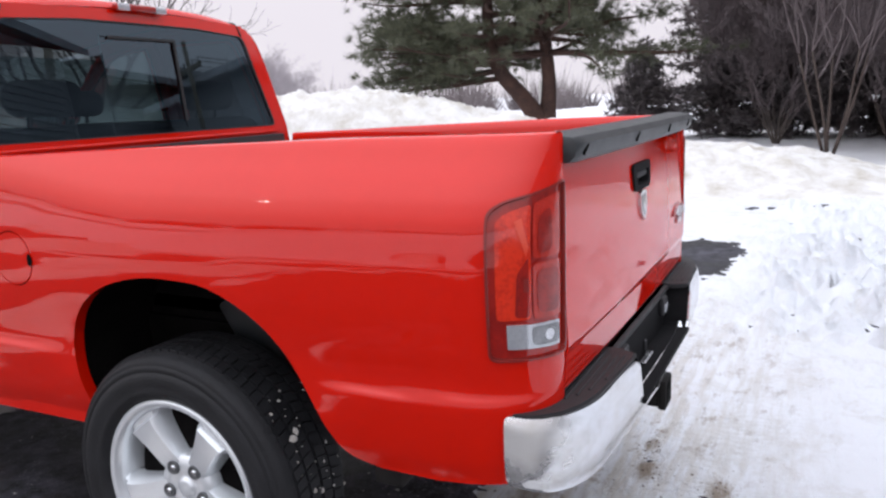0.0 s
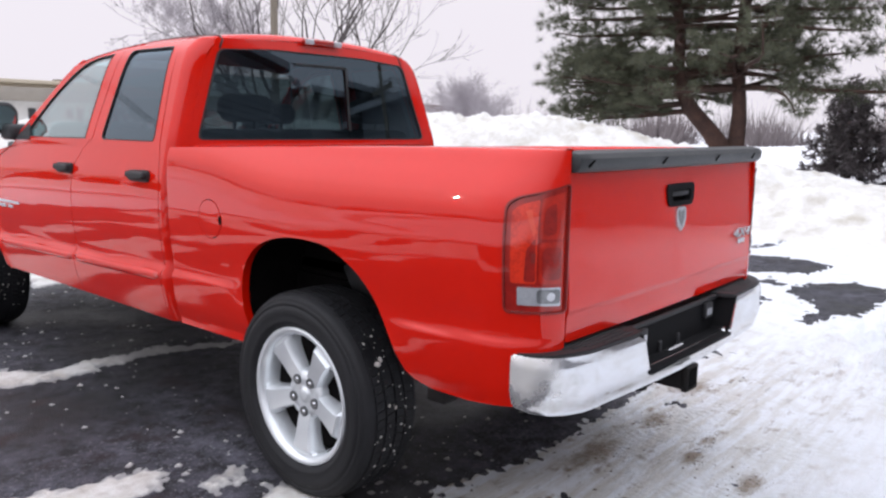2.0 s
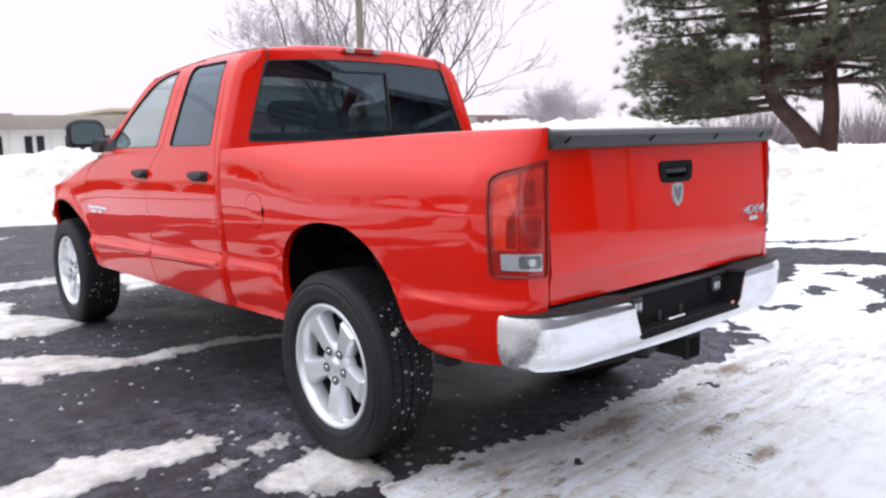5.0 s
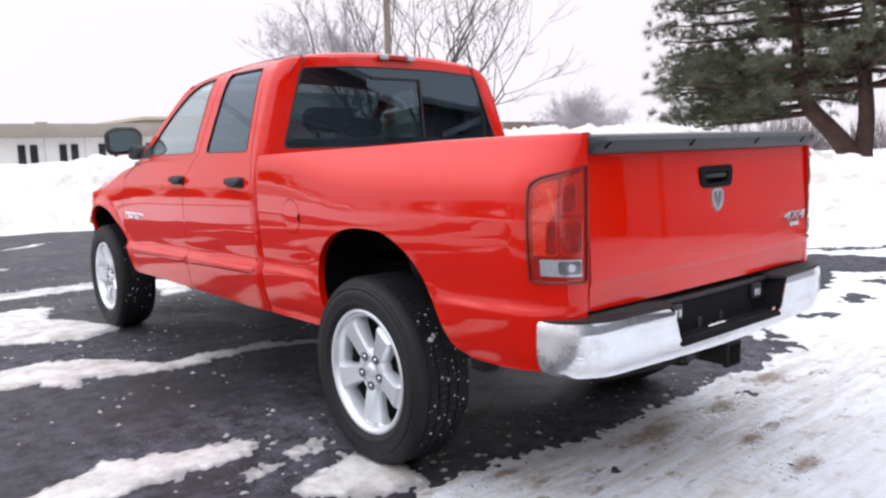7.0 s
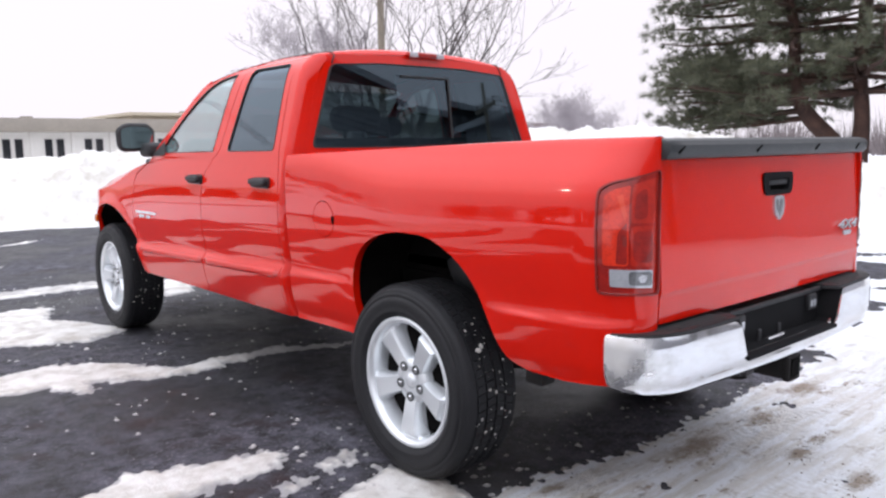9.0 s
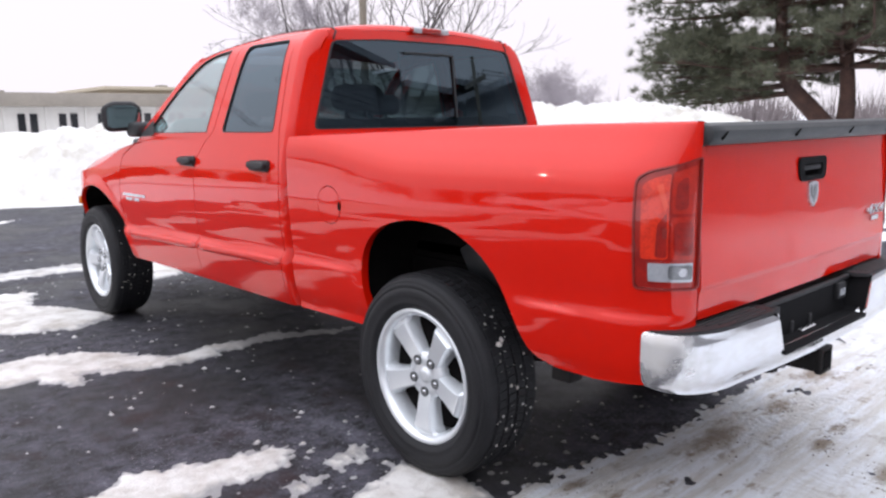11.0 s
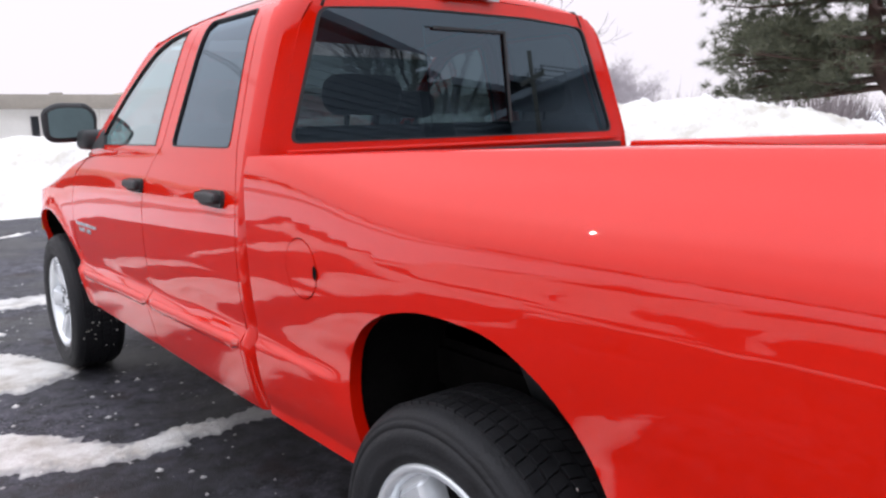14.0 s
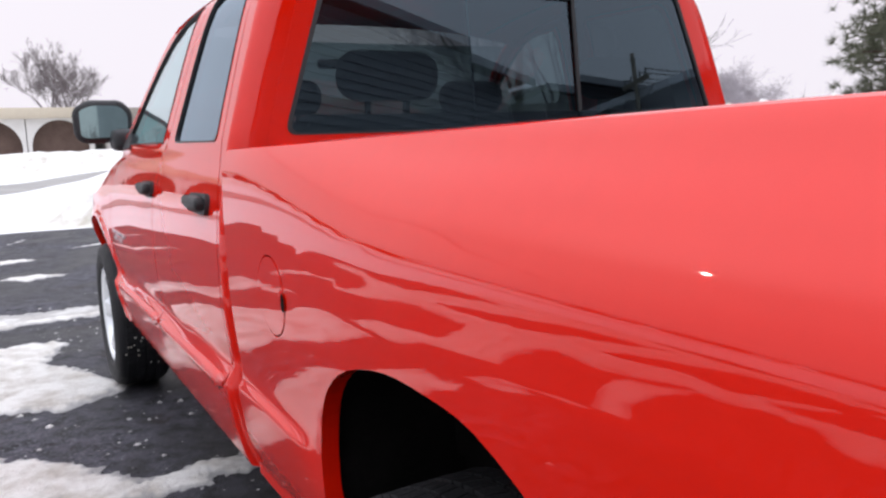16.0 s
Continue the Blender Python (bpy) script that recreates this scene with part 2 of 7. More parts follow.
def box(bm, x0, x1, y0, y1, z0, z1, bevel=0.0, segs=2, turn=None):
    r = bmesh.ops.create_cube(bm, size=1.0)
    vs = r["verts"]
    for v in vs:
        v.co = Vector((x0 + (v.co.x + 0.5) * (x1 - x0), y0 + (v.co.y + 0.5) * (y1 - y0), z0 + (v.co.z + 0.5) * (z1 - z0)))
    if turn is not None:
        bmesh.ops.transform(bm, matrix=turn, verts=vs)
    if bevel:
        es = list({e for v in vs for e in v.link_edges})
        bmesh.ops.bevel(bm, geom=es, offset=bevel, segments=segs, affect="EDGES", profile=0.5)
    return bm


def block(x0, x1, y0, y1, z0, z1, bevel=0.0, segs=2):
    return box(bmesh.new(), x0, x1, y0, y1, z0, z1, bevel, segs)


def extruded(poly, depth, bevel=0.0, segs=2):
    """A solid from a flat outline in x, z, that goes from y = 0 to y = depth."""
    bm = bmesh.new()
    a = [bm.verts.new((p[0], 0, p[1])) for p in poly]
    f = bm.faces.new(a)
    r = bmesh.ops.extrude_face_region(bm, geom=[f])
    for v in r["geom"]:
        if isinstance(v, bmesh.types.BMVert):
            v.co.y = depth
    if bevel:
        bmesh.ops.bevel(bm, geom=list(bm.edges), offset=bevel, segments=segs, affect="EDGES", profile=0.5)
    return bm


def revolve(profile, segs=64, closed=False):
    """A ring turned about the x axis from (x, radius) pairs."""
    p = np.array(profile, float)
    a = np.linspace(0, 2 * np.pi, segs, endpoint=False)
    v = np.stack([np.repeat(p[:, 0][None], segs, 0), np.cos(a)[:, None] * p[:, 1], np.sin(a)[:, None] * p[:, 1]], -1).reshape(-1, 3)
    k = len(p)
    fs = []
    last = k if closed else k - 1
    for i in range(segs):
        j = (i + 1) % segs
        for q in range(last):
            w = (q + 1) % k
            fs.append((i * k + q, j * k + q, j * k + w, i * k + w))
    return v, fs


def tube_arrays(points, radii, sides=6):
    pts = [Vector(p) for p in points]
    vs, fs = [], []
    a = None
    for i, p in enumerate(pts):
        d = (pts[min(i + 1, len(pts) - 1)] - pts[max(i - 1, 0)]).normalized()
        if a is None:
            a = d.orthogonal()
        a = a - d * a.dot(d)
        if a.length < 1e-3:
            a = d.orthogonal()
        a.normalize()
        b = d.cross(a)
        for s in range(sides):
            t = 2 * math.pi * s / sides
            vs.append(p + (a * math.cos(t) + b * math.sin(t)) * radii[i])
    for i in range(len(pts) - 1):
        for s in range(sides):
            q = (s + 1) % sides
            fs.append((i * sides + s, i * sides + q, (i + 1) * sides + q, (i + 1) * sides + s))
    fs.append(tuple(range(sides - 1, -1, -1)))
    fs.append(tuple((len(pts) - 1) * sides + s for s in range(sides)))
    return vs, fs


def tube(name, points, radii, sides=8):
    if not isinstance(radii, (list, tuple)):
        radii = [radii] * len(points)
    return mesh_of(name, *tube_arrays(points, radii, sides))


def curve_through(xs, ys):
    """A smooth curve through the points that never overshoots."""
    x, y = np.array(xs, float), np.array(ys, float)
    h, d = np.diff(x), np.diff(y) / np.diff(x)
    m = np.zeros(len(x))
    m[0], m[-1] = d[0], d[-1]
    for i in range(1, len(x) - 1):
        if d[i - 1] * d[i] > 0:
            w1, w2 = 2 * h[i] + h[i - 1], h[i] + 2 * h[i - 1]
            m[i] = (w1 + w2) / (w1 / d[i - 1] + w2 / d[i])

    def at(q):
        q = np.clip(np.asarray(q, float), x[0], x[-1])
        k = np.clip(np.searchsorted(x, q) - 1, 0, len(x) - 2)
        t = (q - x[k]) / h[k]
        return ((1 + 2 * t) * (1 - t) ** 2 * y[k] + t * (1 - t) ** 2 * h[k] * m[k]
                + t * t * (3 - 2 * t) * y[k + 1] + t * t * (t - 1) * h[k] * m[k + 1])
    return at


def dense(poly, step, closed=True):
    p = np.array(poly, float)
    out = []
    n = len(p)
    for i in range(n if closed else n - 1):
        a, b = p[i], p[(i + 1) % n]
        k = max(1, int(math.ceil(np.hypot(*(b - a)) / step)))
        out += [a + (b - a) * j / k for j in range(k)]
    if not closed:
        out.append(p[-1])
    return np.array(out)


def smooth_line(pts, k=6):
    """A rounded line through points (Catmull-Rom)."""
    p = [np.array(q, float) for q in pts]
    p = [2 * p[0] - p[1]] + p + [2 * p[-1] - p[-2]]
    out = []
    for i in range(1, len(p) - 2):
        for j in range(k):
            t = j / k
            out.append(0.5 * (2 * p[i] + (p[i + 1] - p[i - 1]) * t + (2 * p[i - 1] - 5 * p[i] + 4 * p[i + 1] - p[i + 2]) * t * t
                              + (3 * p[i] - p[i - 1] - 3 * p[i + 1] + p[i + 2]) * t ** 3))
    out.append(p[-2])
    return [tuple(q) for q in out]


def rounded(poly, r, k=4):
    """The outline with its corners rounded."""
    p = [Vector((q[0], q[1])) for q in poly]
    out = []
    for i in range(len(p)):
        a, b, c = p[i - 1], p[i], p[(i + 1) % len(p)]
        ra = min(r, (a - b).length * 0.45, (c - b).length * 0.45)
        s, e = b + (a - b).normalized() * ra, b + (c - b).normalized() * ra
        for j in range(k + 1):
            t = j / k
            q = s * (1 - t) ** 2 + b * 2 * t * (1 - t) + e * t * t
            out.append((q.x, q.y))
    return out


def inside(pts, poly):
    x, y = pts[:, 0], pts[:, 1]
    p = np.array(poly, float)
    q = np.roll(p, -1, 0)
    r = np.zeros(len(pts), bool)
    for (x0, y0), (x1, y1) in zip(p, q):
        if y0 == y1:
            continue
        c = ((y0 > y) != (y1 > y)) & (x < (x1 - x0) * (y - y0) / (y1 - y0) + x0)
        r ^= c
    return r


def to_line(pts, poly, closed=True):
    """The distance of each point from a line of segments."""
    p = np.array(poly, float)
    q = np.roll(p, -1, 0) if closed else p[1:]
    p = p if closed else p[:-1]
    best = np.full(len(pts), 1e9)
    for a, b in zip(p, q):
        d = b - a
        t = np.clip(((pts - a) @ d) / max(d @ d, 1e-12), 0, 1)
        best = np.minimum(best, np.hypot(*(pts - a - t[:, None] * d).T))
    return best


def sheet(name, outline, holes, step, surf, out, flange=0.02, offset=0.0):
    """Sheet metal over the outline (with holes) in the panel's own u, v, bent onto surf(u, v); out is a way that points outwards.
    Its edges are turned inwards by the flange."""
    from mathutils.geometry import delaunay_2d_cdt
    loops = [dense(outline, step)] + [dense(h, step) for h in holes]
    pts, edges = [], []
    for lp in loops:
        b = len(pts)
        pts += [tuple(q) for q in lp]
        edges += [(b + i, b + (i + 1) % len(lp)) for i in range(len(lp))]
    lo, hi = loops[0].min(0), loops[0].max(0)
    gx, gy = np.meshgrid(np.arange(lo[0] + step / 2, hi[0], step), np.arange(lo[1] + step / 2, hi[1], step))
    g = np.stack([gx.ravel(), gy.ravel()], 1)
    if len(g):
        keep = inside(g, outline)
        for h in holes:
            keep &= ~inside(g, h)
        g = g[keep]
    if len(g):
        d = np.min([to_line(g, lp) for lp in loops], axis=0)
        g = g[d > step * 0.45]
        pts += [tuple(q) for q in g]
    v2, e2, f2, *_ = delaunay_2d_cdt([Vector(p) for p in pts], edges, [], 0, 1e-6)
    uv = np.array([tuple(v) for v in v2])
    tri = np.array([f for f in f2 if len(f) == 3])
    c = uv[tri].mean(1)
    keep = inside(c, outline)
    for h in holes:
        keep &= ~inside(c, h)
    tri = tri[keep]
    S = lambda a, b: np.stack(surf(a, b), -1)
    u, v = uv[:, 0], uv[:, 1]
    e = 1e-3
    P = S(u, v)
    N = np.cross(S(u + e, v) - S(u - e, v), S(u, v + e) - S(u, v - e))
    N /= np.maximum(np.linalg.norm(N, axis=1, keepdims=True), 1e-12)
    if (N @ np.array(out, float)).mean() < 0:
        N = -N
    P = P + N * offset
    fn = np.cross(P[tri[:, 1]] - P[tri[:, 0]], P[tri[:, 2]] - P[tri[:, 0]])
    flip = (fn * N[tri].mean(1)).sum(1) < 0
    tri[flip] = tri[flip][:, ::-1]
    verts, faces = [tuple(p) for p in P], [tuple(int(i) for i in t) for t in tri]
    norms = [tuple(N[i]) for t in tri for i in t]
    if flange:
        count = {}
        for t in faces:
            for i in range(3):
                k = (t[i], t[(i + 1) % 3])
                count[k] = count.get(k, 0) + 1
        for (a, b) in [k for k in count if (k[1], k[0]) not in count]:
            pa, pb = P[a], P[b]
            ia, ib = pa - N[a] * flange, pb - N[b] * flange
            k = len(verts)
            verts += [tuple(pb), tuple(pa), tuple(ia), tuple(ib)]
            faces.append((k, k + 1, k + 2, k + 3))
            q = np.cross(pa - pb, ia - pa)
            q /= max(np.linalg.norm(q), 1e-12)
            norms += [tuple(q)] * 4
    me = mesh_of(name, verts, faces)
    me.normals_split_custom_set(norms)
    return me

# ---- ground ----
def asphalt_material():
    m, n, l, b = nodes_of("wet_asphalt")
    tc = n.new("ShaderNodeTexCoord")
    grit = n.new("ShaderNodeTexVoronoi")
    grit.inputs["Scale"].default_value = 160
    l.new(tc.outputs["Object"], grit.inputs["Vector"])
    wet = n.new("ShaderNodeTexNoise")
    wet.inputs["Scale"].default_value = 0.9
    wet.inputs["Detail"].default_value = 7
    wet.inputs["Roughness"].default_value = 0.62
    l.new(tc.outputs["Object"], wet.inputs["Vector"])
    grain = n.new("ShaderNodeTexNoise")
    grain.inputs["Scale"].default_value = 9
    grain.inputs["Detail"].default_value = 12
    grain.inputs["Roughness"].default_value = 0.78
    l.new(tc.outputs["Object"], grain.inputs["Vector"])
    wr = n.new("ShaderNodeMapRange")
    wr.inputs["From Min"].default_value = 0.40
    wr.inputs["From Max"].default_value = 0.62
    l.new(wet.outputs["Fac"], wr.inputs["Value"])
    dry = n.new("ShaderNodeMix")
    dry.data_type = "RGBA"
    dry.inputs["A"].default_value = (0.0095, 0.0092, 0.0120, 1)
    dry.inputs["B"].default_value = (0.046, 0.0445, 0.056, 1)
    l.new(wr.outputs["Result"], dry.inputs["Factor"])
    gm = n.new("ShaderNodeMix")
    gm.data_type = "RGBA"
    gm.blend_type = "MULTIPLY"
    gm.inputs["Factor"].default_value = 1.0
    l.new(dry.outputs["Result"], gm.inputs["A"])
    gr = n.new("ShaderNodeMapRange")
    gr.inputs["From Min"].default_value = 0.40
    gr.inputs["From Max"].default_value = 0.62
    gr.inputs["To Min"].default_value = 0.15
    gr.inputs["To Max"].default_value = 2.3
    l.new(grain.outputs["Fac"], gr.inputs["Value"])
    l.new(gr.outputs["Result"], gm.inputs["B"])
    frost = n.new("ShaderNodeTexNoise")
    frost.inputs["Scale"].default_value = 55
    frost.inputs["Detail"].default_value = 6
    frost.inputs["Roughness"].default_value = 0.75
    l.new(tc.outputs["Object"], frost.inputs["Vector"])
    zone = n.new("ShaderNodeTexNoise")
    zone.inputs["Scale"].default_value = 0.9
    zone.inputs["Detail"].default_value = 5
    l.new(tc.outputs["Object"], zone.inputs["Vector"])
    fz = n.new("ShaderNodeMath")
    fz.operation = "MULTIPLY_ADD"
    fz.inputs[1].default_value = 0.30
    l.new(zone.outputs["Fac"], fz.inputs[0])
    l.new(frost.outputs["Fac"], fz.inputs[2])
    fm = n.new("ShaderNodeMapRange")
    fm.inputs["From Min"].default_value = 0.73
    fm.inputs["From Max"].default_value = 0.86
    fm.inputs["To Max"].default_value = 0.75
    l.new(fz.outputs[0], fm.inputs["Value"])
    fmix = n.new("ShaderNodeMix")
    fmix.data_type = "RGBA"
    fmix.inputs["B"].default_value = (0.30, 0.30, 0.325, 1)
    l.new(fm.outputs["Result"], fmix.inputs["Factor"])
    l.new(gm.outputs["Result"], fmix.inputs["A"])
    spill = n.new("ShaderNodeTexNoise")
    spill.inputs["Scale"].default_value = 2.1
    spill.inputs["Detail"].default_value = 8
    spill.inputs["Roughness"].default_value = 0.7
    mo = n.new("ShaderNodeMapping")
    mo.inputs["Location"].default_value = (3.3, 1.7, 0)
    l.new(tc.outputs["Object"], mo.inputs["Vector"])
    l.new(mo.outputs["Vector"], spill.inputs["Vector"])
    sm = n.new("ShaderNodeMapRange")
    sm.inputs["From Min"].default_value = 0.56
    sm.inputs["From Max"].default_value = 0.63
    sm.inputs["To Max"].default_value = 0.8
    l.new(spill.outputs["Fac"], sm.inputs["Value"])
    smix = n.new("ShaderNodeMix")
    smix.data_type = "RGBA"
    smix.inputs["B"].default_value = (0.016, 0.009, 0.010, 1)
    l.new(sm.outputs["Result"], smix.inputs["Factor"])
    l.new(fmix.outputs["Result"], smix.inputs["A"])
    # drips of rusty meltwater
    last = smix.outputs["Result"]
    for sx0, sy0, size in ((-1.57, 1.40, 0.11), (-1.38, 0.34, 0.09), (-1.53, 0.30, 0.08), (-1.25, 1.75, 0.07)):
        dv = n.new("ShaderNodeVectorMath")
        dv.operation = "DISTANCE"
        dv.inputs[1].default_value = (sx0, sy0, 0)
        l.new(tc.outputs["Object"], dv.inputs[0])
        wob = n.new("ShaderNodeMath")
        wob.operation = "MULTIPLY_ADD"
        wob.inputs[1].default_value = size * 3.2
        l.new(grain.outputs["Fac"], wob.inputs[0])
        l.new(dv.outputs["Value"], wob.inputs[2])
        fade = n.new("ShaderNodeMapRange")
        fade.inputs["From Min"].default_value = size * 2.5
        fade.inputs["From Max"].default_value = size * 1.9
        fade.inputs["To Max"].default_value = 0.85
        l.new(wob.outputs[0], fade.inputs["Value"])
        rust = n.new("ShaderNodeMix")
        rust.data_type = "RGBA"
        rust.inputs["B"].default_value = (0.016, 0.006, 0.007, 1)
        l.new(fade.outputs["Result"], rust.inputs["Factor"])
        l.new(last, rust.inputs["A"])
        last = rust.outputs["Result"]
    l.new(last, b.inputs["Base Color"])
    rr = n.new("ShaderNodeMapRange")
    rr.inputs["To Min"].default_value = 0.5
    rr.inputs["To Max"].default_value = 0.85
    l.new(wr.outputs["Result"], rr.inputs["Value"])
    l.new(rr.outputs["Result"], b.inputs["Roughness"])
    b.inputs["Specular IOR Level"].default_value = 0.36
    bp = n.new("ShaderNodeBump")
    bp.inputs["Strength"].default_value = 0.4
    bp.inputs["Distance"].default_value = 0.006
    l.new(grit.outputs["Distance"], bp.inputs["Height"])
    l.new(bp.outputs["Normal"], b.inputs["Normal"])
    return m


def snow_material(name, clean, dirty, lo, hi, scale=2.2, streak=(1, 1, 1), thin=0.0):
    """Clean snow with patches of grit and slush, at two scales."""
    m, n, l, b = nodes_of(name)
    tc = n.new("ShaderNodeTexCoord")
    mp = n.new("ShaderNodeMapping")
    mp.inputs["Scale"].default_value = streak
    l.new(tc.outputs["Object"], mp.inputs["Vector"])
    big = n.new("ShaderNodeTexNoise")
    big.inputs["Scale"].default_value = scale
    big.inputs["Detail"].default_value = 9
    big.inputs["Roughness"].default_value = 0.66
    l.new(mp.outputs["Vector"], big.inputs["Vector"])
    rg = n.new("ShaderNodeMapRange")
    rg.inputs["From Min"].default_value = lo
    rg.inputs["From Max"].default_value = hi
    l.new(big.outputs["Fac"], rg.inputs["Value"])
    mix = n.new("ShaderNodeMix")
    mix.data_type = "RGBA"
    mix.inputs["A"].default_value = (*clean, 1)
    mix.inputs["B"].default_value = (*dirty, 1)
    l.new(rg.outputs["Result"], mix.inputs["Factor"])
    slush = n.new("ShaderNodeMix")
    slush.data_type = "RGBA"
    slush.inputs["B"].default_value = (0.30, 0.295, 0.30, 1)
    if thin:
        # the thin ragged edge of a patch is soaked
        sep = n.new("ShaderNodeSeparateXYZ")
        l.new(tc.outputs["Object"], sep.inputs[0])
        wob = n.new("ShaderNodeMath")
        wob.operation = "MULTIPLY_ADD"
        wob.inputs[1].default_value = -thin * 1.6
        l.new(big.outputs["Fac"], wob.inputs[0])
        l.new(sep.outputs["Z"], wob.inputs[2])
        soak = n.new("ShaderNodeMapRange")
        soak.inputs["From Min"].default_value = thin * 0.45
        soak.inputs["From Max"].default_value = -thin * 0.55
        soak.inputs["To Max"].default_value = 0.85
        l.new(wob.outputs[0], soak.inputs["Value"])
        l.new(soak.outputs["Result"], slush.inputs["Factor"])
    else:
        slush.inputs["Factor"].default_value = 0.0
    l.new(mix.outputs["Result"], slush.inputs["A"])
    l.new(slush.outputs["Result"], b.inputs["Base Color"])
    b.inputs["Roughness"].default_value = 0.75
    b.inputs["Specular IOR Level"].default_value = 0.3
    fine = n.new("ShaderNodeTexNoise")
    fine.inputs["Scale"].default_value = 26
    fine.inputs["Detail"].default_value = 8
    fine.inputs["Roughness"].default_value = 0.7
    l.new(tc.outputs["Object"], fine.inputs["Vector"])
    bp = n.new("ShaderNodeBump")
    bp.inputs["Strength"].default_value = 0.7
    bp.inputs["Distance"].default_value = 0.03
    l.new(fine.outputs["Fac"], bp.inputs["Height"])
    l.new(bp.outputs["Normal"], b.inputs["Normal"])
    return m


ASPHALT = asphalt_material()


def packed_material():
    """Driven-over snow: clean crust, grey slush in streaks along the wheel tracks, brown grit and wet spots."""
    m, n, l, b = nodes_of("packed_snow")
    tc = n.new("ShaderNodeTexCoord")

    def noise_at(scale, stretch, detail=8, rough=0.65):
        mp = n.new("ShaderNodeMapping")
        mp.inputs["Scale"].default_value = stretch
        mp.inputs["Rotation"].default_value = (0, 0, radians(-3))
        l.new(tc.outputs["Object"], mp.inputs["Vector"])
        t = n.new("ShaderNodeTexNoise")
        t.inputs["Scale"].default_value = scale
        t.inputs["Detail"].default_value = detail
        t.inputs["Roughness"].default_value = rough
        l.new(mp.outputs["Vector"], t.inputs["Vector"])
        return t.outputs["Fac"]

    def ramp(sock, lo, hi):
        r = n.new("ShaderNodeMapRange")
        r.inputs["From Min"].default_value = lo
        r.inputs["From Max"].default_value = hi
        l.new(sock, r.inputs["Value"])
        return r.outputs["Result"]

    def mixed(a, col, fac):
        x = n.new("ShaderNodeMix")
        x.data_type = "RGBA"
        if isinstance(a, tuple):
            x.inputs["A"].default_value = (*a, 1)
        else:
            l.new(a, x.inputs["A"])
        x.inputs["B"].default_value = (*col, 1)
        l.new(fac, x.inputs["Factor"])
        return x.outputs["Result"]

    def times(p, q):
        x = n.new("ShaderNodeMath")
        x.operation = "MULTIPLY"
        l.new(p, x.inputs[0])
        l.new(q, x.inputs[1])
        return x.outputs[0]

    sep = n.new("ShaderNodeSeparateXYZ")
    l.new(tc.outputs["Object"], sep.inputs[0])
    near_edge = ramp(sep.outputs["Y"], -1.75, -0.95)
    left_part = ramp(sep.outputs["X"], 3.2, 1.4)
    driven = times(near_edge, left_part)
    streaks = ramp(noise_at(5.0, (0.4, 3.4, 1)), 0.44, 0.60)
    lumps = ramp(noise_at(2.6, (1, 1.3, 1)), 0.44, 0.66)
    grit = ramp(noise_at(5.5, (0.9, 1.6, 1), 9, 0.72), 0.55, 0.65)
    wet = ramp(noise_at(7.0, (0.8, 1.4, 1), 9, 0.72), 0.58, 0.66)
    far_dirt = ramp(noise_at(4.2, (1, 1, 1), 10, 0.78), 0.50, 0.74)
    c = mixed((0.80, 0.825, 0.86), (0.60, 0.585, 0.55), far_dirt)
    c = mixed(c, (0.60, 0.58, 0.54), times(driven, streaks))
    c = mixed(c, (0.70, 0.685, 0.66), times(times(driven, lumps), streaks))
    c = mixed(c, (0.30, 0.24, 0.185), times(driven, grit))
    c = mixed(c, (0.07, 0.068, 0.07), times(times(driven, lumps), wet))
    at = n.new("ShaderNodeAttribute")
    at.attribute_name = "grit"
    speck = n.new("ShaderNodeMath")
    speck.operation = "MULTIPLY_ADD"
    speck.inputs[1].default_value = 0.6
    l.new(at.outputs["Fac"], speck.inputs[0])
    l.new(noise_at(11.0, (0.7, 1.9, 1), 9, 0.8), speck.inputs[2])
    sand = ramp(speck.outputs[0], 0.82, 1.06)
    c = mixed(c, (0.30, 0.245, 0.195), sand)
    b.inputs["Roughness"].default_value = 0.7
    b.inputs["Specular IOR Level"].default_value = 0.3
    # pressed tread marks in the two wheel tracks
    wave = n.new("ShaderNodeTexWave")
    wave.wave_type, wave.bands_direction = "BANDS", "X"
    wave.inputs["Scale"].default_value = 7.0
    wave.inputs["Distortion"].default_value = 9.0
    wave.inputs["Detail"].default_value = 3
    wave.inputs["Detail Scale"].default_value = 2.0
    l.new(tc.outputs["Object"], wave.inputs["Vector"])
    press = times(times(wave.outputs["Fac"], driven), ramp(noise_at(1.1, (0.5, 2.5, 1), 3, 0.5), 0.42, 0.58))
    c = mixed(c, (0.50, 0.49, 0.47), times(press, ramp(noise_at(3.0, (1, 1, 1)), 0.35, 0.75)))
    l.new(c, b.inputs["Base Color"])
    summed = n.new("ShaderNodeMath")
    summed.operation = "MULTIPLY_ADD"
    summed.inputs[1].default_value = -0.22
    l.new(press, summed.inputs[0])
    l.new(noise_at(24.0, (0.7, 1.3, 1), 8, 0.7), summed.inputs[2])
    bp = n.new("ShaderNodeBump")
    bp.inputs["Strength"].default_value = 0.8
    bp.inputs["Distance"].default_value = 0.03
    l.new(summed.outputs[0], bp.inputs["Height"])
    l.new(bp.outputs["Normal"], b.inputs["Normal"])
    return m


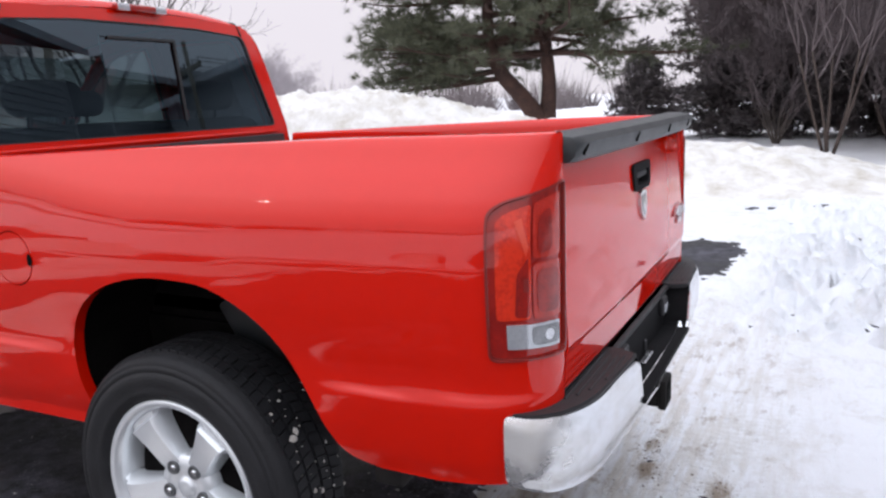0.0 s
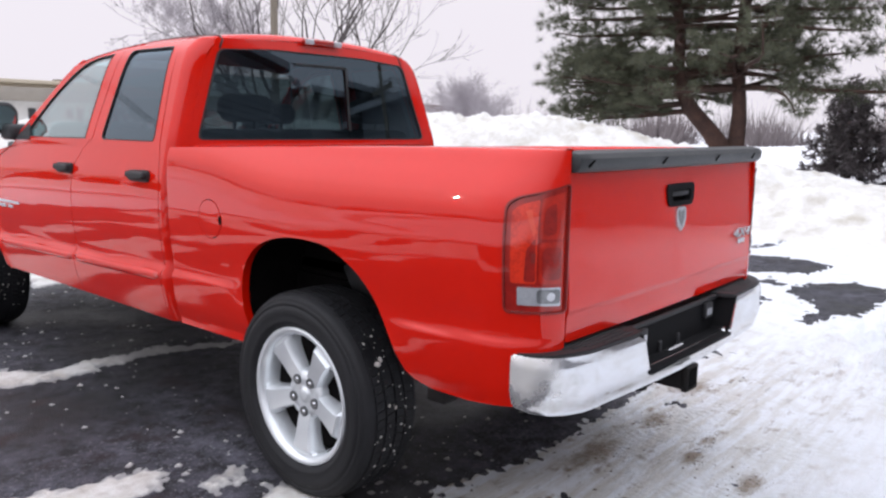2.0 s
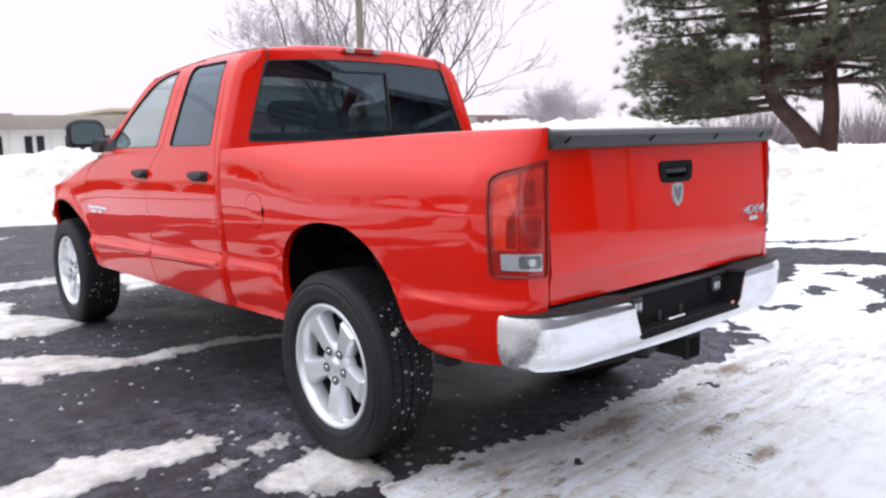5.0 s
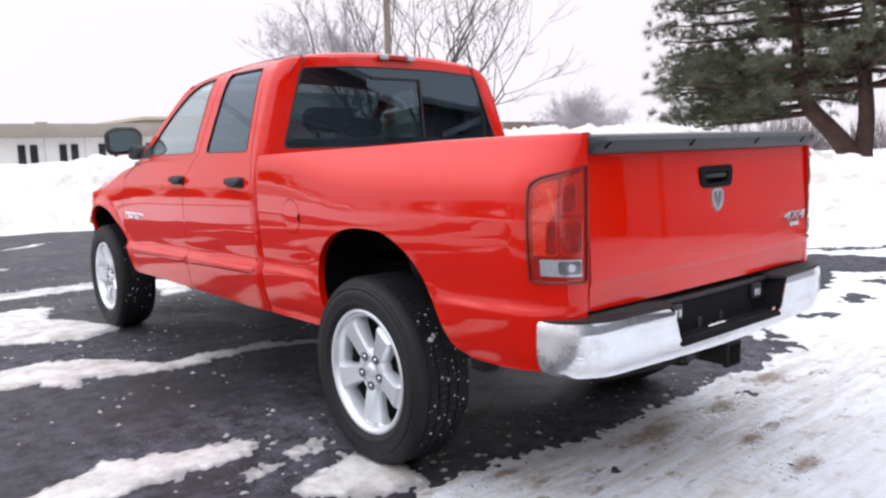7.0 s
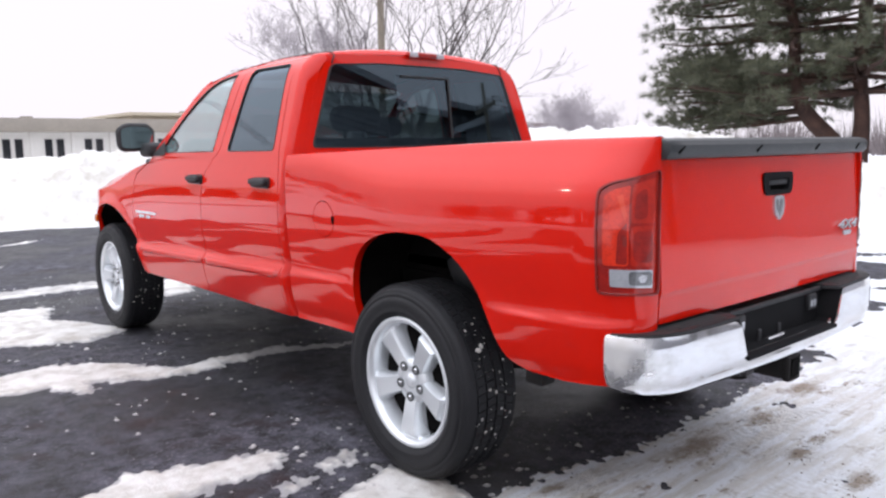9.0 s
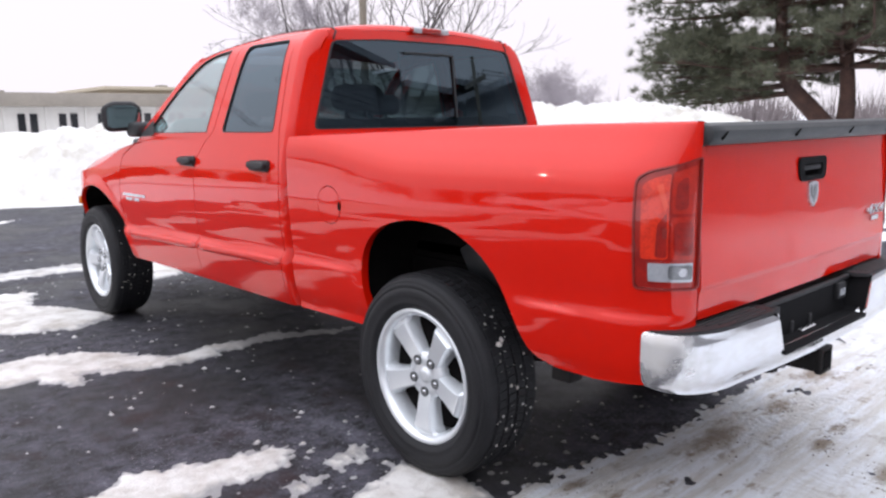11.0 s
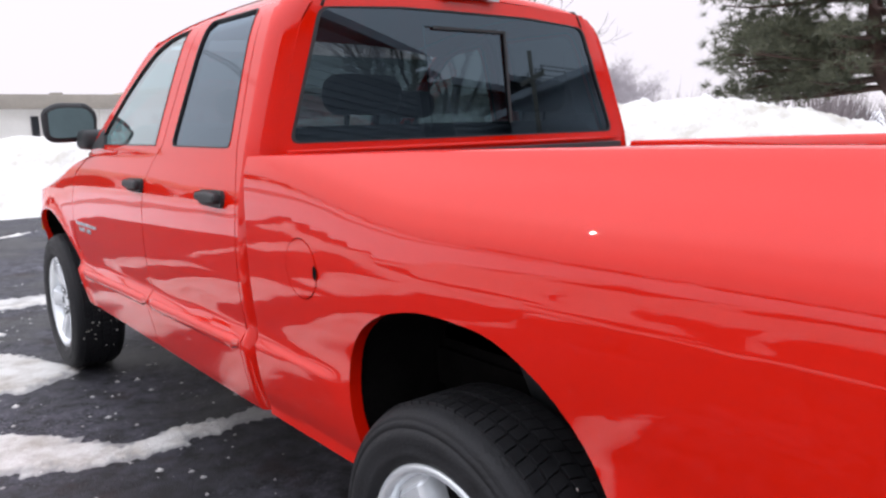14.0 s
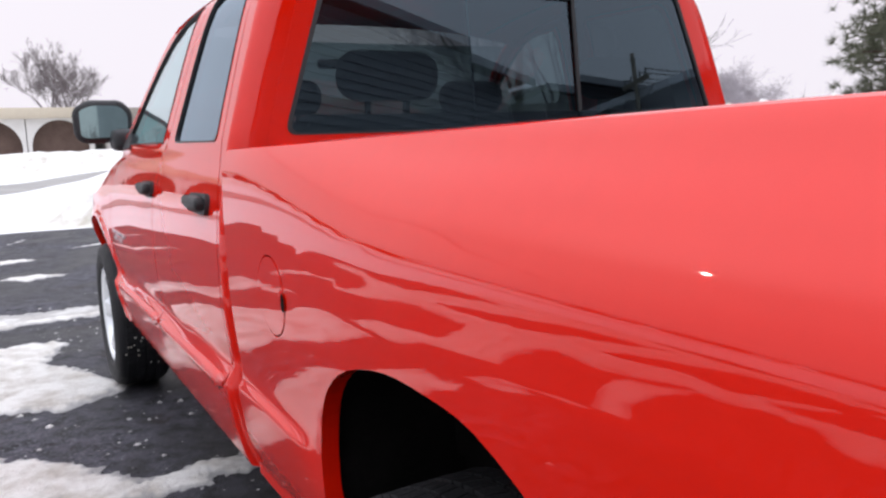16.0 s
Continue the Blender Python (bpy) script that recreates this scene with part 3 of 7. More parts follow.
SNOW = packed_material()
PATCH_SNOW = snow_material("slushy_snow", (0.75, 0.735, 0.705), (0.44, 0.40, 0.35), 0.42, 0.68, 5.0, thin=0.008)
BANK_SNOW = snow_material("ploughed_snow", (0.80, 0.79, 0.77), (0.50, 0.46, 0.385), 0.42, 0.72, 2.4)
FIELD_SNOW = snow_material("field_snow", (0.82, 0.82, 0.84), (0.66, 0.66, 0.67), 0.45, 0.75, 0.12)
ROADGREY = surface("salted_road", (0.26, 0.25, 0.24), (0.36, 0.35, 0.33), 0.6, rough=0.8, bump=0.2)


def fbm(x, y, scale, octaves=4, seed=0.0):
    out = np.zeros(x.shape)
    flat = out.ravel()
    for i, (a, b) in enumerate(zip(x.ravel(), y.ravel())):
        flat[i] = noise.fractal(Vector((a * scale + seed, b * scale - seed, seed * 0.7)), 0.9, 2.1, octaves)
    return out


def grid_mesh(name, xs, ys, z):
    nx, ny = len(xs), len(ys)
    X, Y = np.meshgrid(xs, ys)
    v = np.stack([X, Y, z], -1).reshape(-1, 3)
    i = (np.arange(ny - 1)[:, None] * nx + np.arange(nx - 1)[None]).ravel()
    f = np.stack([i, i + 1, i + nx + 1, i + nx], 1)
    return v, f


g = thing("ground", "snow-covered open ground reaching the horizon", "ground", kind="structure",
          data=mesh_of("ground", [(-1500, -1500, -0.02), (1500, -1500, -0.02), (1500, 1500, -0.02), (-1500, 1500, -0.02)], [(0, 1, 2, 3)], False))
g.data.materials.append(FIELD_SNOW)
lot_line = smooth_line([(-8.5, -10.5), (-4, -8.5), (0, -6.9), (5, -6.2), (9.2, -5.6), (9.3, 1), (9.0, 6), (5.5, 12.0), (2.0, 12.5), (-0.1, 12.6), (-1.6, 12.7), (-3.4, 12.0), (-5.4, 9.7), (-8.6, 8.8), (-9.9, 7), (-9.6, 3), (-10.3, -2), (-9.8, -7)], 5)
lot = thing("parking_lot", "dark wet asphalt parking area with snow left in strips", "asphalt", kind="structure",
            data=mesh_of("parking_lot", [(x, y, 0.0) for x, y in lot_line], [tuple(range(len(lot_line)))], False))
lot.data.materials.append(ASPHALT)
rd_pts = smooth_line([(-60, 21), (-20, 22), (-4, 23), (-1.4, 24.2), (0.2, 28.3), (1.6, 32.5), (3.5, 41)], 5)
rd_pts2 = smooth_line([(3.2, 41.3), (1.1, 36.2), (-0.4, 32), (-1.5, 30.6), (-5, 29), (-20, 28), (-60, 27.5)], 5)
road = thing("road", "salt-grey cleared road across the snow", "road", kind="structure",
             data=mesh_of("road", [(x, y, -0.012) for x, y in rd_pts + rd_pts2], [tuple(range(len(rd_pts) + len(rd_pts2)))], False))
road.data.materials.append(ROADGREY)

# snow left on the asphalt: thickness falls below nought where the ground is bare
STRIPS = [
    [(-2.14, 0.63), (-2.05, 0.70), (-1.82, 0.80), (-1.59, 0.68), (-1.38, 0.67), (-1.21, 0.57), (-1.23, 0.46), (-1.38, 0.43), (-1.59, 0.46), (-1.71, 0.46), (-1.86, 0.37), (-2.0, 0.40), (-2.4, 0.5)],
    [(-1.46, 0.27), (-1.29, 0.31), (-1.10, 0.38), (-0.93, 0.43), (-0.98, 0.33), (-1.12, 0.27), (-1.28, 0.19), (-1.44, 0.19)],
    [(-1.34, -0.02), (-1.04, 0.13), (-0.95, 0.16), (-0.90, -0.05), (-0.87, -0.22), (-0.90, -0.34), (-1.09, -0.30), (-1.34, -0.11)],
    [(-2.6, 2.95), (-1.90, 2.80), (-1.56, 2.82), (-1.29, 2.63), (-1.03, 2.20), (-0.80, 2.25), (-0.82, 2.08), (-1.08, 2.05), (-1.38, 2.17), (-1.55, 2.28), (-1.60, 2.02), (-1.79, 2.33), (-2.0, 2.32), (-2.6, 2.5)],
    [(-0.82, 2.23), (-0.62, 2.26), (-0.35, 2.24), (-0.02, 2.06), (0.16, 1.98), (-0.06, 1.94), (-0.40, 2.10), (-0.80, 2.10)],
    [(-2.6, 4.6), (-1.75, 4.75), (-1.40, 4.95), (-1.10, 4.86), (-1.30, 4.34), (-1.08, 3.97), (-0.86, 3.58), (-1.10, 3.42), (-1.30, 3.36), (-1.76, 3.56), (-2.6, 3.7)],
    [(-2.6, 6.15), (-1.34, 6.06), (-0.46, 6.02), (0.4, 5.4), (0.10, 4.72), (-0.20, 4.58), (-0.1, 5.1), (-0.58, 5.58), (-1.43, 5.54), (-2.6, 5.5)],
    [(-1.6, 8.0), (-1.2, 8.1), (-0.9, 7.9), (-1.3, 7.7)], [(-0.7, 10.1), (-0.24, 10.45), (0.16, 10.75), (-0.1, 10.3)], [(-2.3, 10.9), (-1.45, 11.2), (-1.2, 11.6), (-1.6, 10.8)], [(-2.4, 9.2), (-1.4, 9.5), (-1.1, 9.3), (-1.7, 9.0)],
]
SNOWSIDE = [(-1.45, -2.3), (-1.3, -1.5), (-1.22, -0.9), (-1.12, -0.55), (-0.94, -0.42), (-0.86, -0.38), (-0.35, -0.43), (0.0, -0.50), (0.58, -0.47), (0.93, -0.48), (1.28, -0.44), (1.62, -0.40), (2.10, -0.08), (2.45, 0.08), (3.3, 0.16), (4.0, 0.30), (4.7, 0.42), (5.05, 0.55), (5.35, 0.25),
            (5.6, -0.06), (6.25, -0.10), (6.45, 0.60), (6.3, 1.0), (5.9, 1.55), (5.2, 2.6), (5.5, 2.75), (6.2, 1.75), (6.75, 0.95), (7.1, 0.82), (9.5, 1.2), (9.5, -9.0), (4.0, -6.3), (1.5, -6.1), (-0.6, -6.4), (-1.4, -6.0), (-1.7, -4.6), (-1.6, -3.4)]
FARSIDE = [(6.65, 1.55), (7.15, 1.02), (7.6, 0.95), (9.4, 1.35), (9.4, 6.0), (7.8, 7.5), (6.2, 8.2), (5.4, 6.0), (5.6, 3.6), (6.0, 2.4)]
BARE = [[(4.35, -0.12), (4.86, -0.16), (5.45, -0.45), (5.2, -0.85), (4.6, -0.92), (4.1, -0.84), (3.65, -0.76), (3.26, -0.78), (3.37, -0.55), (3.9, -0.5), (4.2, -0.3)], [(7.48, -0.70), (7.8, -1.06), (8.0, -1.53), (7.61, -1.55), (7.47, -1.08)], [(3.60, -0.02), (3.72, 0.08), (4.11, 0.13), (4.15, -0.01), (3.93, -0.16), (3.63, -0.17)],
        [(1.70, -0.20), (2.05, -0.14), (2.32, -0.10), (2.25, -0.28), (2.14, -0.38), (1.93, -0.40)], [(4.63, 0.26), (5.03, 0.18), (4.72, 0.02)], [(2.93, -0.03), (3.25, -0.02), (3.26, -0.15), (3.05, -0.19)]]


def spaced(*spans):
    out = [spans[0][0]]
    for a, b, st in spans:
        k = max(1, int(round((b - a) / st)))
        out += list(a + (b - a) * np.arange(1, k + 1) / k)
    return np.array(out)


sx = spaced((-3.4, -2.4, 0.06), (-2.4, 1.0, 0.022), (1.0, 2.4, 0.035), (2.4, 5.4, 0.055), (5.4, 9.4, 0.09))
sy = spaced((-7.0, -2.5, 0.12), (-2.5, -1.3, 0.04), (-1.3, 1.0, 0.022), (1.0, 3.0, 0.028), (3.0, 6.4, 0.045), (6.4, 11.9, 0.09))
X, Y = np.meshgrid(sx, sy)
P = np.stack([X.ravel(), Y.ravel()], 1)
n1 = fbm(X, Y, 1.7, 5, 3.1).ravel()
n2 = fbm(X, Y, 7.0, 4, 8.3).ravel()
n3 = fbm(X, Y, 24.0, 2, 5.7).ravel()
F = np.full(len(P), -1.0)
for poly in STRIPS:
    near = (P[:, 0] > min(q[0] for q in poly) - 0.6) & (P[:, 0] < max(q[0] for q in poly) + 0.6) & (P[:, 1] > min(q[1] for q in poly) - 0.6) & (P[:, 1] < max(q[1] for q in poly) + 0.6)
    d = to_line(P[near], poly)
    F[near] = np.maximum(F[near], np.where(inside(P[near], poly), d, -d))
d = to_line(P, SNOWSIDE)
side = np.where(inside(P, SNOWSIDE), d, -d)
d = to_line(P, FARSIDE)
side = np.maximum(side, np.where(inside(P, FARSIDE), d, -d))
for poly in BARE:
    d = to_line(P, poly)
    side = np.minimum(side, np.where(inside(P, poly), -d, d))
# trodden and half-melted stretches of the strips, with dark wet holes
melt = np.clip((P[:, 0] + 0.85) / 0.3, 0, 1) * np.exp(-((P[:, 1] - 2.05) / 0.35) ** 2)
melt = np.maximum(melt, 0.75 * np.exp(-((P[:, 1] - 6.05) / 0.5) ** 2))
pits = np.zeros(len(P))
for gx, gy, gr in [(-1.39, 0.39, 0.045), (-1.59, 0.25, 0.05), (-1.80, 0.38, 0.045), (-1.24, 0.30, 0.035), (-1.70, 0.30, 0.03), (-1.12, 0.52, 0.03)]:
    pits = np.maximum(pits, np.exp(-((P[:, 0] - gx) ** 2 + ((P[:, 1] - gy) * 1.3) ** 2) / gr ** 2))
edge = F + 0.012 + 0.03 * n1 + 0.055 * n2 + 0.05 * n3 - 0.025 * melt - 0.16 * pits
bits = (n2 * 0.6 + n3 * 0.5 + n1 * 0.25) - 1.05 + np.clip(F + 0.35, 0, 0.5) * 0.55
h1 = np.clip(np.maximum(edge * 0.20, bits * 0.06), -0.012, (0.0125 + 0.004 * n2 + 0.002 * n3) * (1 - 0.85 * melt))
loose = np.clip((P[:, 0] - 0.9) / 0.8, 0, 1)
e2 = side + 0.02 + (0.03 + 0.08 * loose) * n1 + (0.06 + 0.08 * loose) * n2 + 0.07 * n3
thin = np.clip(0.5 + 0.5 * n1 + 0.35 * n2, 0, 1)
h2 = np.clip(e2 * 0.12, -0.012, 0.016 + 0.010 * thin + 0.004 * n3)
rough = np.clip((P[:, 0] - 1.6) / 1.6, 0, 1) * np.clip((-0.7 - P[:, 1]) / 0.8, 0, 1) * np.clip((9 - P[:, 0]) / 3, 0, 1)
h2 = h2 + np.where(e2 > 0.1, rough * (0.12 * np.clip(n1 + 0.45, 0, 2) + 0.16 * np.clip(n2, -0.25, 1) + 0.040 * n3), 0)
bound = -1.75 + (P[:, 0] - 0.5) * 0.435
lumpy = np.clip((bound - P[:, 1]) / 0.3, 0, 1) * np.clip((P[:, 0] + 0.3) / 0.8, 0, 1) * np.clip((9 - P[:, 0]) / 3, 0, 1)
h2 = h2 + np.where(e2 > 0.1, lumpy * (0.040 * np.clip(n2 + 0.2, 0, 1.2) + 0.018 * n3 + 0.02 * np.abs(n1)) * np.clip((3.4 - P[:, 0]) / 1.2, 0, 1), 0)
track = np.exp(-((P[:, 1] + 0.80 - 0.05 * P[:, 0]) / 0.16) ** 2) + np.exp(-((P[:, 1] + 1.32 - 0.05 * P[:, 0]) / 0.16) ** 2)
h2 = h2 - np.where((e2 > 0) & (P[:, 0] < 3), track * 0.012 * (1 + 0.8 * n3 + 0.9 * n2), 0)
patch = np.zeros(len(P))
GRIT = [(0.70, -0.68, 0.17), (0.38, -1.0, 0.14), (-0.64, -0.50, 0.15), (0.32, -1.28, 0.16), (0.15, -0.66, 0.28), (1.3, -0.62, 0.24), (0.62, -0.98, 0.09)]
for gx, gy, gr in GRIT:
    patch = np.maximum(patch, np.exp(-((P[:, 0] - gx) ** 2 + ((P[:, 1] - gy) * 2.2) ** 2) / gr ** 2))
wet = np.zeros(len(P))
for gx, gy, gr in [(0.58, -1.02, 0.13), (1.02, -0.66, 0.15), (0.87, -0.88, 0.10), (0.72, -1.10, 0.12), (1.25, -0.86, 0.12), (0.20, -1.18, 0.12), (1.6, -0.75, 0.15), (2.2, -0.5, 0.15)]:
    wet = np.maximum(wet, np.exp(-((P[:, 0] - gx) ** 2 + ((P[:, 1] - gy) * 1.7) ** 2) / gr ** 2))
hole = 0.7 * n2 + 0.65 * n3 + 0.34 * patch + 0.85 * wet + 0.10 * np.exp(-np.clip(e2, 0, 9) / 0.12) - 0.95
h2 = np.where((P[:, 1] < 0.6) & (P[:, 0] < 2.2), np.minimum(h2, 0.004 - hole * 0.05), h2)
v, f = grid_mesh("snow_cover", sx, sy, np.zeros(X.shape))
v[:, 2] = h1
v2 = v.copy()
v2[:, 2] = h2


def piece(name, v, f, mat, label, kind="", group=""):
    used = np.unique(f)
    k = np.full(len(v), -1)
    k[used] = np.arange(len(used))
    me = mesh_of(name, v[used].tolist(), k[f].tolist())
    me.materials.append(mat)
    return thing(name, label, "snow", kind=kind, data=me, group=group)


def lone_pieces(v, f, mat, label):
    """Makes each large joined patch a thing of its own and gives back the faces of the small scraps."""
    root = np.arange(len(v))
    while True:
        low = root[f].min(1)
        nxt = root.copy()
        np.minimum.at(nxt, f.ravel(), np.repeat(low, 4))
        nxt = nxt[nxt]
        if (nxt == root).all():
            break
        root = nxt
    ids = root[f[:, 0]]
    rest = np.ones(len(f), bool)
    for i, count in zip(*np.unique(ids, return_counts=True)):
        pick = ids == i
        p = v[f[pick]]
        size = (p[..., 0].max() - p[..., 0].min()) * (p[..., 1].max() - p[..., 1].min())
        if count > 120 and size > 0.12:
            rest &= ~pick
            piece("snow_patch", v, f[pick], mat, label if size > 0.8 else "small ragged patch of dirty snow on wet asphalt", group="snow patches on the asphalt")
    return f[rest]


def trimmed(name, v, f, mat, label, stain=None):
    up = v[:, 2] > -0.0115
    keep = up[f].any(1)
    f = f[keep]
    if stain is None:
        f = lone_pieces(v, f, mat, label)
    used = np.unique(f)
    k = np.full(len(v), -1)
    k[used] = np.arange(len(used))
    me = mesh_of(name, v[used].tolist(), k[f].tolist())
    me.materials.append(mat)
    if stain is not None:
        me.attributes.new("grit", "FLOAT", "POINT").data.foreach_set("value", stain[used].astype(np.float32))
    return thing(name, label, "snow", kind="stuff", data=me)


trimmed("snow_scraps", v, f, PATCH_SNOW, "thin strip of dirty packed snow on wet asphalt")
trimmed("packed_snow", v2, f, SNOW, "tyre-tracked packed snow with grit and slush", np.clip(patch, 0, 1))

# ploughed banks round the lot: ridge points with height and half width
RIDGE = [(0.2, 14.3, 0.40, 1.7), (0.9, 14.2, 0.92, 2.0), (1.9, 14.0, 1.30, 2.3), (3.2, 13.7, 1.30, 2.6), (5.0, 12.9, 1.34, 2.8), (7.0, 11.4, 1.42, 2.9), (8.8, 9.4, 1.56, 2.9), (10.2, 6.7, 1.68, 3.1), (11.1, 4.6, 1.22, 3.1), (10.4, 2.8, 0.95, 3.0), (10.5, 0.7, 0.62, 3.2), (10.6, -0.8, 0.46, 2.9), (10.3, -1.5, 0.28, 2.6), (10.2, -2.6, 0.16, 2.2)]
FAR_RIDGE = [(-40, 46.5, 0.9, 2.5), (-12, 46.0, 0.95, 2.5), (-3, 46.2, 0.85, 2.5), (3, 45.5, 1.0, 2.5), (10, 44.0, 1.05, 2.6), (24, 42.0, 1.0, 2.6)]


def ridge_height(P, ridge):
    r = np.array(ridge)
    best = np.full(len(P), -1.0)
    for a, b in zip(r[:-1], r[1:]):
        d = b[:2] - a[:2]
        t = np.clip(((P - a[:2]) @ d) / (d @ d), 0, 1)
        q = a[None] + t[:, None] * (b - a)[None]
        w = np.hypot(*(P - q[:, :2]).T) / q[:, 3]
        best = np.maximum(best, q[:, 2] * (1.15 * (0.5 + 0.5 * np.cos(np.pi * np.clip(w, 0, 1.15))) ** 0.85 - 0.12) - 0.12 * np.clip(w - 1, 0, 1))
    return best


def snow_bank(ridge, bx, by, label, rough=1.0):
    X, Y = np.meshgrid(bx, by)
    P = np.stack([X.ravel(), Y.ravel()], 1)
    H = ridge_height(P, ridge)
    near = H > -0.25
    m1 = np.zeros(len(P))
    m2, m3 = m1.copy(), m1.copy()
    m1[near] = fbm(P[near, 0], P[near, 1], 0.55, 4, 1.2)
    m2[near] = fbm(P[near, 0], P[near, 1], 2.1, 5, 6.6)
    m3[near] = np.abs(fbm(P[near, 0], P[near, 1], 4.3, 4, 9.1))
    amp = np.clip(H + 0.1, 0, 0.8) * rough
    H = H + amp * (0.13 * m1 + 0.15 * m2 + 0.13 * m3)
    v, f = grid_mesh("snow_bank", bx, by, np.zeros(X.shape))
    v[:, 2] = np.maximum(H, -0.03)
    f = f[(v[:, 2] > -0.029)[f].any(1)]
    used = np.unique(f)
    k = np.full(len(v), -1)
    k[used] = np.arange(len(used))
    me = mesh_of("snow_bank", v[used].tolist(), k[f].tolist())
    me.materials.append(BANK_SNOW)
    return thing("snow_bank", label, "snow bank", kind="stuff", data=me)


snow_bank(RIDGE, spaced((-2.5, 15, 0.085)), spaced((-6, 17.5, 0.085)), "lumpy ploughed bank of dirty white snow")
snow_bank(FAR_RIDGE, spaced((-43, 27, 0.5)), spaced((38, 50, 0.4)), "low far bank of white snow before the buildings", 0.8)

# snow lying on the open side of the lot
LEFT = [[(-7, 2.3), (-4.4, 2.75), (-2.9, 2.9), (-2.9, 2.4), (-4.6, 2.3), (-7, 1.9)], [(-10, 4.3), (-7, 4.9), (-4.2, 5.0), (-2.8, 4.6), (-2.8, 3.8), (-5, 4.0), (-8, 3.5), (-10, 3.3)],
        [(-9.5, -1.0), (-7, -0.7), (-6.6, -0.8), (-7.5, -1.0), (-9, -1.2)], [(-10, -4.3), (-7.5, -4.0), (-6.5, -4.1), (-6.2, -4.6), (-7, -4.9), (-10, -5.0)], [(-10.5, 7.5), (-7, 8.1), (-4, 7.6), (-3, 6.8), (-6, 6.5), (-10.5, 6.3)],
        [(-4.6, -2.2), (-4.4, 0.5), (-4.55, 3), (-4.4, 6.5), (-4.7, 9.3), (-5.2, 9.3), (-5.0, 6), (-5.3, 3), (-5.0, 0.4), (-5.2, -2.4)], [(-7.0, -6), (-6.7, 0), (-7.1, 5), (-6.8, 9.4), (-8.8, 9.4), (-8.2, 5), (-8.6, 0), (-8.4, -6)]]
lx, ly = spaced((-11.5, -2.7, 0.09)), spaced((-6.5, 9.5, 0.09))
X, Y = np.meshgrid(lx, ly)
P = np.stack([X.ravel(), Y.ravel()], 1)
F = np.full(len(P), -1.0)
for poly in LEFT:
    d = to_line(P, poly)
    F = np.maximum(F, np.where(inside(P, poly), d, -d))
F = F + 0.22 * fbm(X, Y, 0.9, 5, 2.2).ravel() + 0.1 * fbm(X, Y, 3.0, 3, 4.2).ravel()
v, f = grid_mesh("snow_strips", lx, ly, np.zeros(X.shape))
v[:, 2] = np.clip(F * 0.12, -0.012, 0.025)
trimmed("snow_scraps", v, f, PATCH_SNOW, "broad strip of packed snow on the open asphalt lot")

# crumbs of snow and ice scattered over the asphalt
crumb = random.Random(17)
V, F = [], []
bands = [(0.95, 0.1, 0.5, 0.5), (1.2, 2.2, 1.0, 0.5), (1.0, 3.9, 0.8, 0.8), (0.8, 5.4, 1.0, 0.7), (0.2, -0.25, 1.2, 0.18), (1.3, 1.2, 0.9, 1.3), (-0.3, 3.4, 0.8, 1.4)]
for i in range(3600):
    bx0, by0, wx, wy = crumb.choice(bands)
    x, y = (-bx0 if bx0 > 0.3 or bx0 < 0 else bx0) + crumb.gauss(0, wx * 0.7), by0 + crumb.gauss(0, wy)
    if y < -0.5 or x < -3 or x > 2.6:
        continue
    r = 0.0018 + 0.020 * crumb.random() ** 11
    k = len(V)
    a0 = crumb.random() * 6
    for j in range(6):
        q = r * crumb.uniform(0.6, 1.3)
        V.append((x + q * math.cos(a0 + j * 1.047), y + q * math.sin(a0 + j * 1.047), -0.001))
    V.append((x + crumb.gauss(0, r * 0.2), y + crumb.gauss(0, r * 0.2), r * crumb.uniform(0.3, 0.7)))
    F += [(k + j, k + (j + 1) % 6, k + 6) for j in range(6)]
me = mesh_of("snow_crumbs", V, F)
me.materials.append(PATCH_SNOW)
thing("snow_crumbs", "small crumbs of snow and ice scattered on asphalt", "snow", kind="stuff", data=me)

# sand and grit lying on the packed snow
GRITSTONE = surface("road_grit", (0.10, 0.078, 0.060), (0.22, 0.17, 0.13), 40, rough=0.9)
V, F = [], []
heights = h2.reshape(len(sy), len(sx))
for i in range(1100):
    gx, gy, gr = crumb.choice(GRIT)
    x, y = gx + crumb.gauss(0, gr * 0.7), gy + crumb.gauss(0, gr * 0.38)
    z = float(heights[min(int(np.searchsorted(sy, y)), len(sy) - 1), min(int(np.searchsorted(sx, x)), len(sx) - 1)])
    if z < 0.004:
        continue
    r = 0.0016 + 0.007 * crumb.random() ** 5
    k = len(V)
    for j in range(5):
        q = r * crumb.uniform(0.6, 1.4)
        V.append((x + q * math.cos(j * 1.2566), y + q * math.sin(j * 1.2566), z - 0.002))
    V.append((x, y, z + r * crumb.uniform(0.25, 0.55)))
    F += [(k + j, k + (j + 1) % 5, k + 5) for j in range(5)]
me = mesh_of("grit_crumbs", V, F)
me.materials.append(GRITSTONE)
thing("grit_crumbs", "brown road grit scattered on packed snow", "grit", kind="stuff", data=me)

# ---- the pickup truck ----
TRUCK_X = -0.045
truck = thing("pickup_truck", "bright red four-door pickup truck with chrome bumper parked on wet asphalt", "pickup truck", (TRUCK_X, 0, 0))

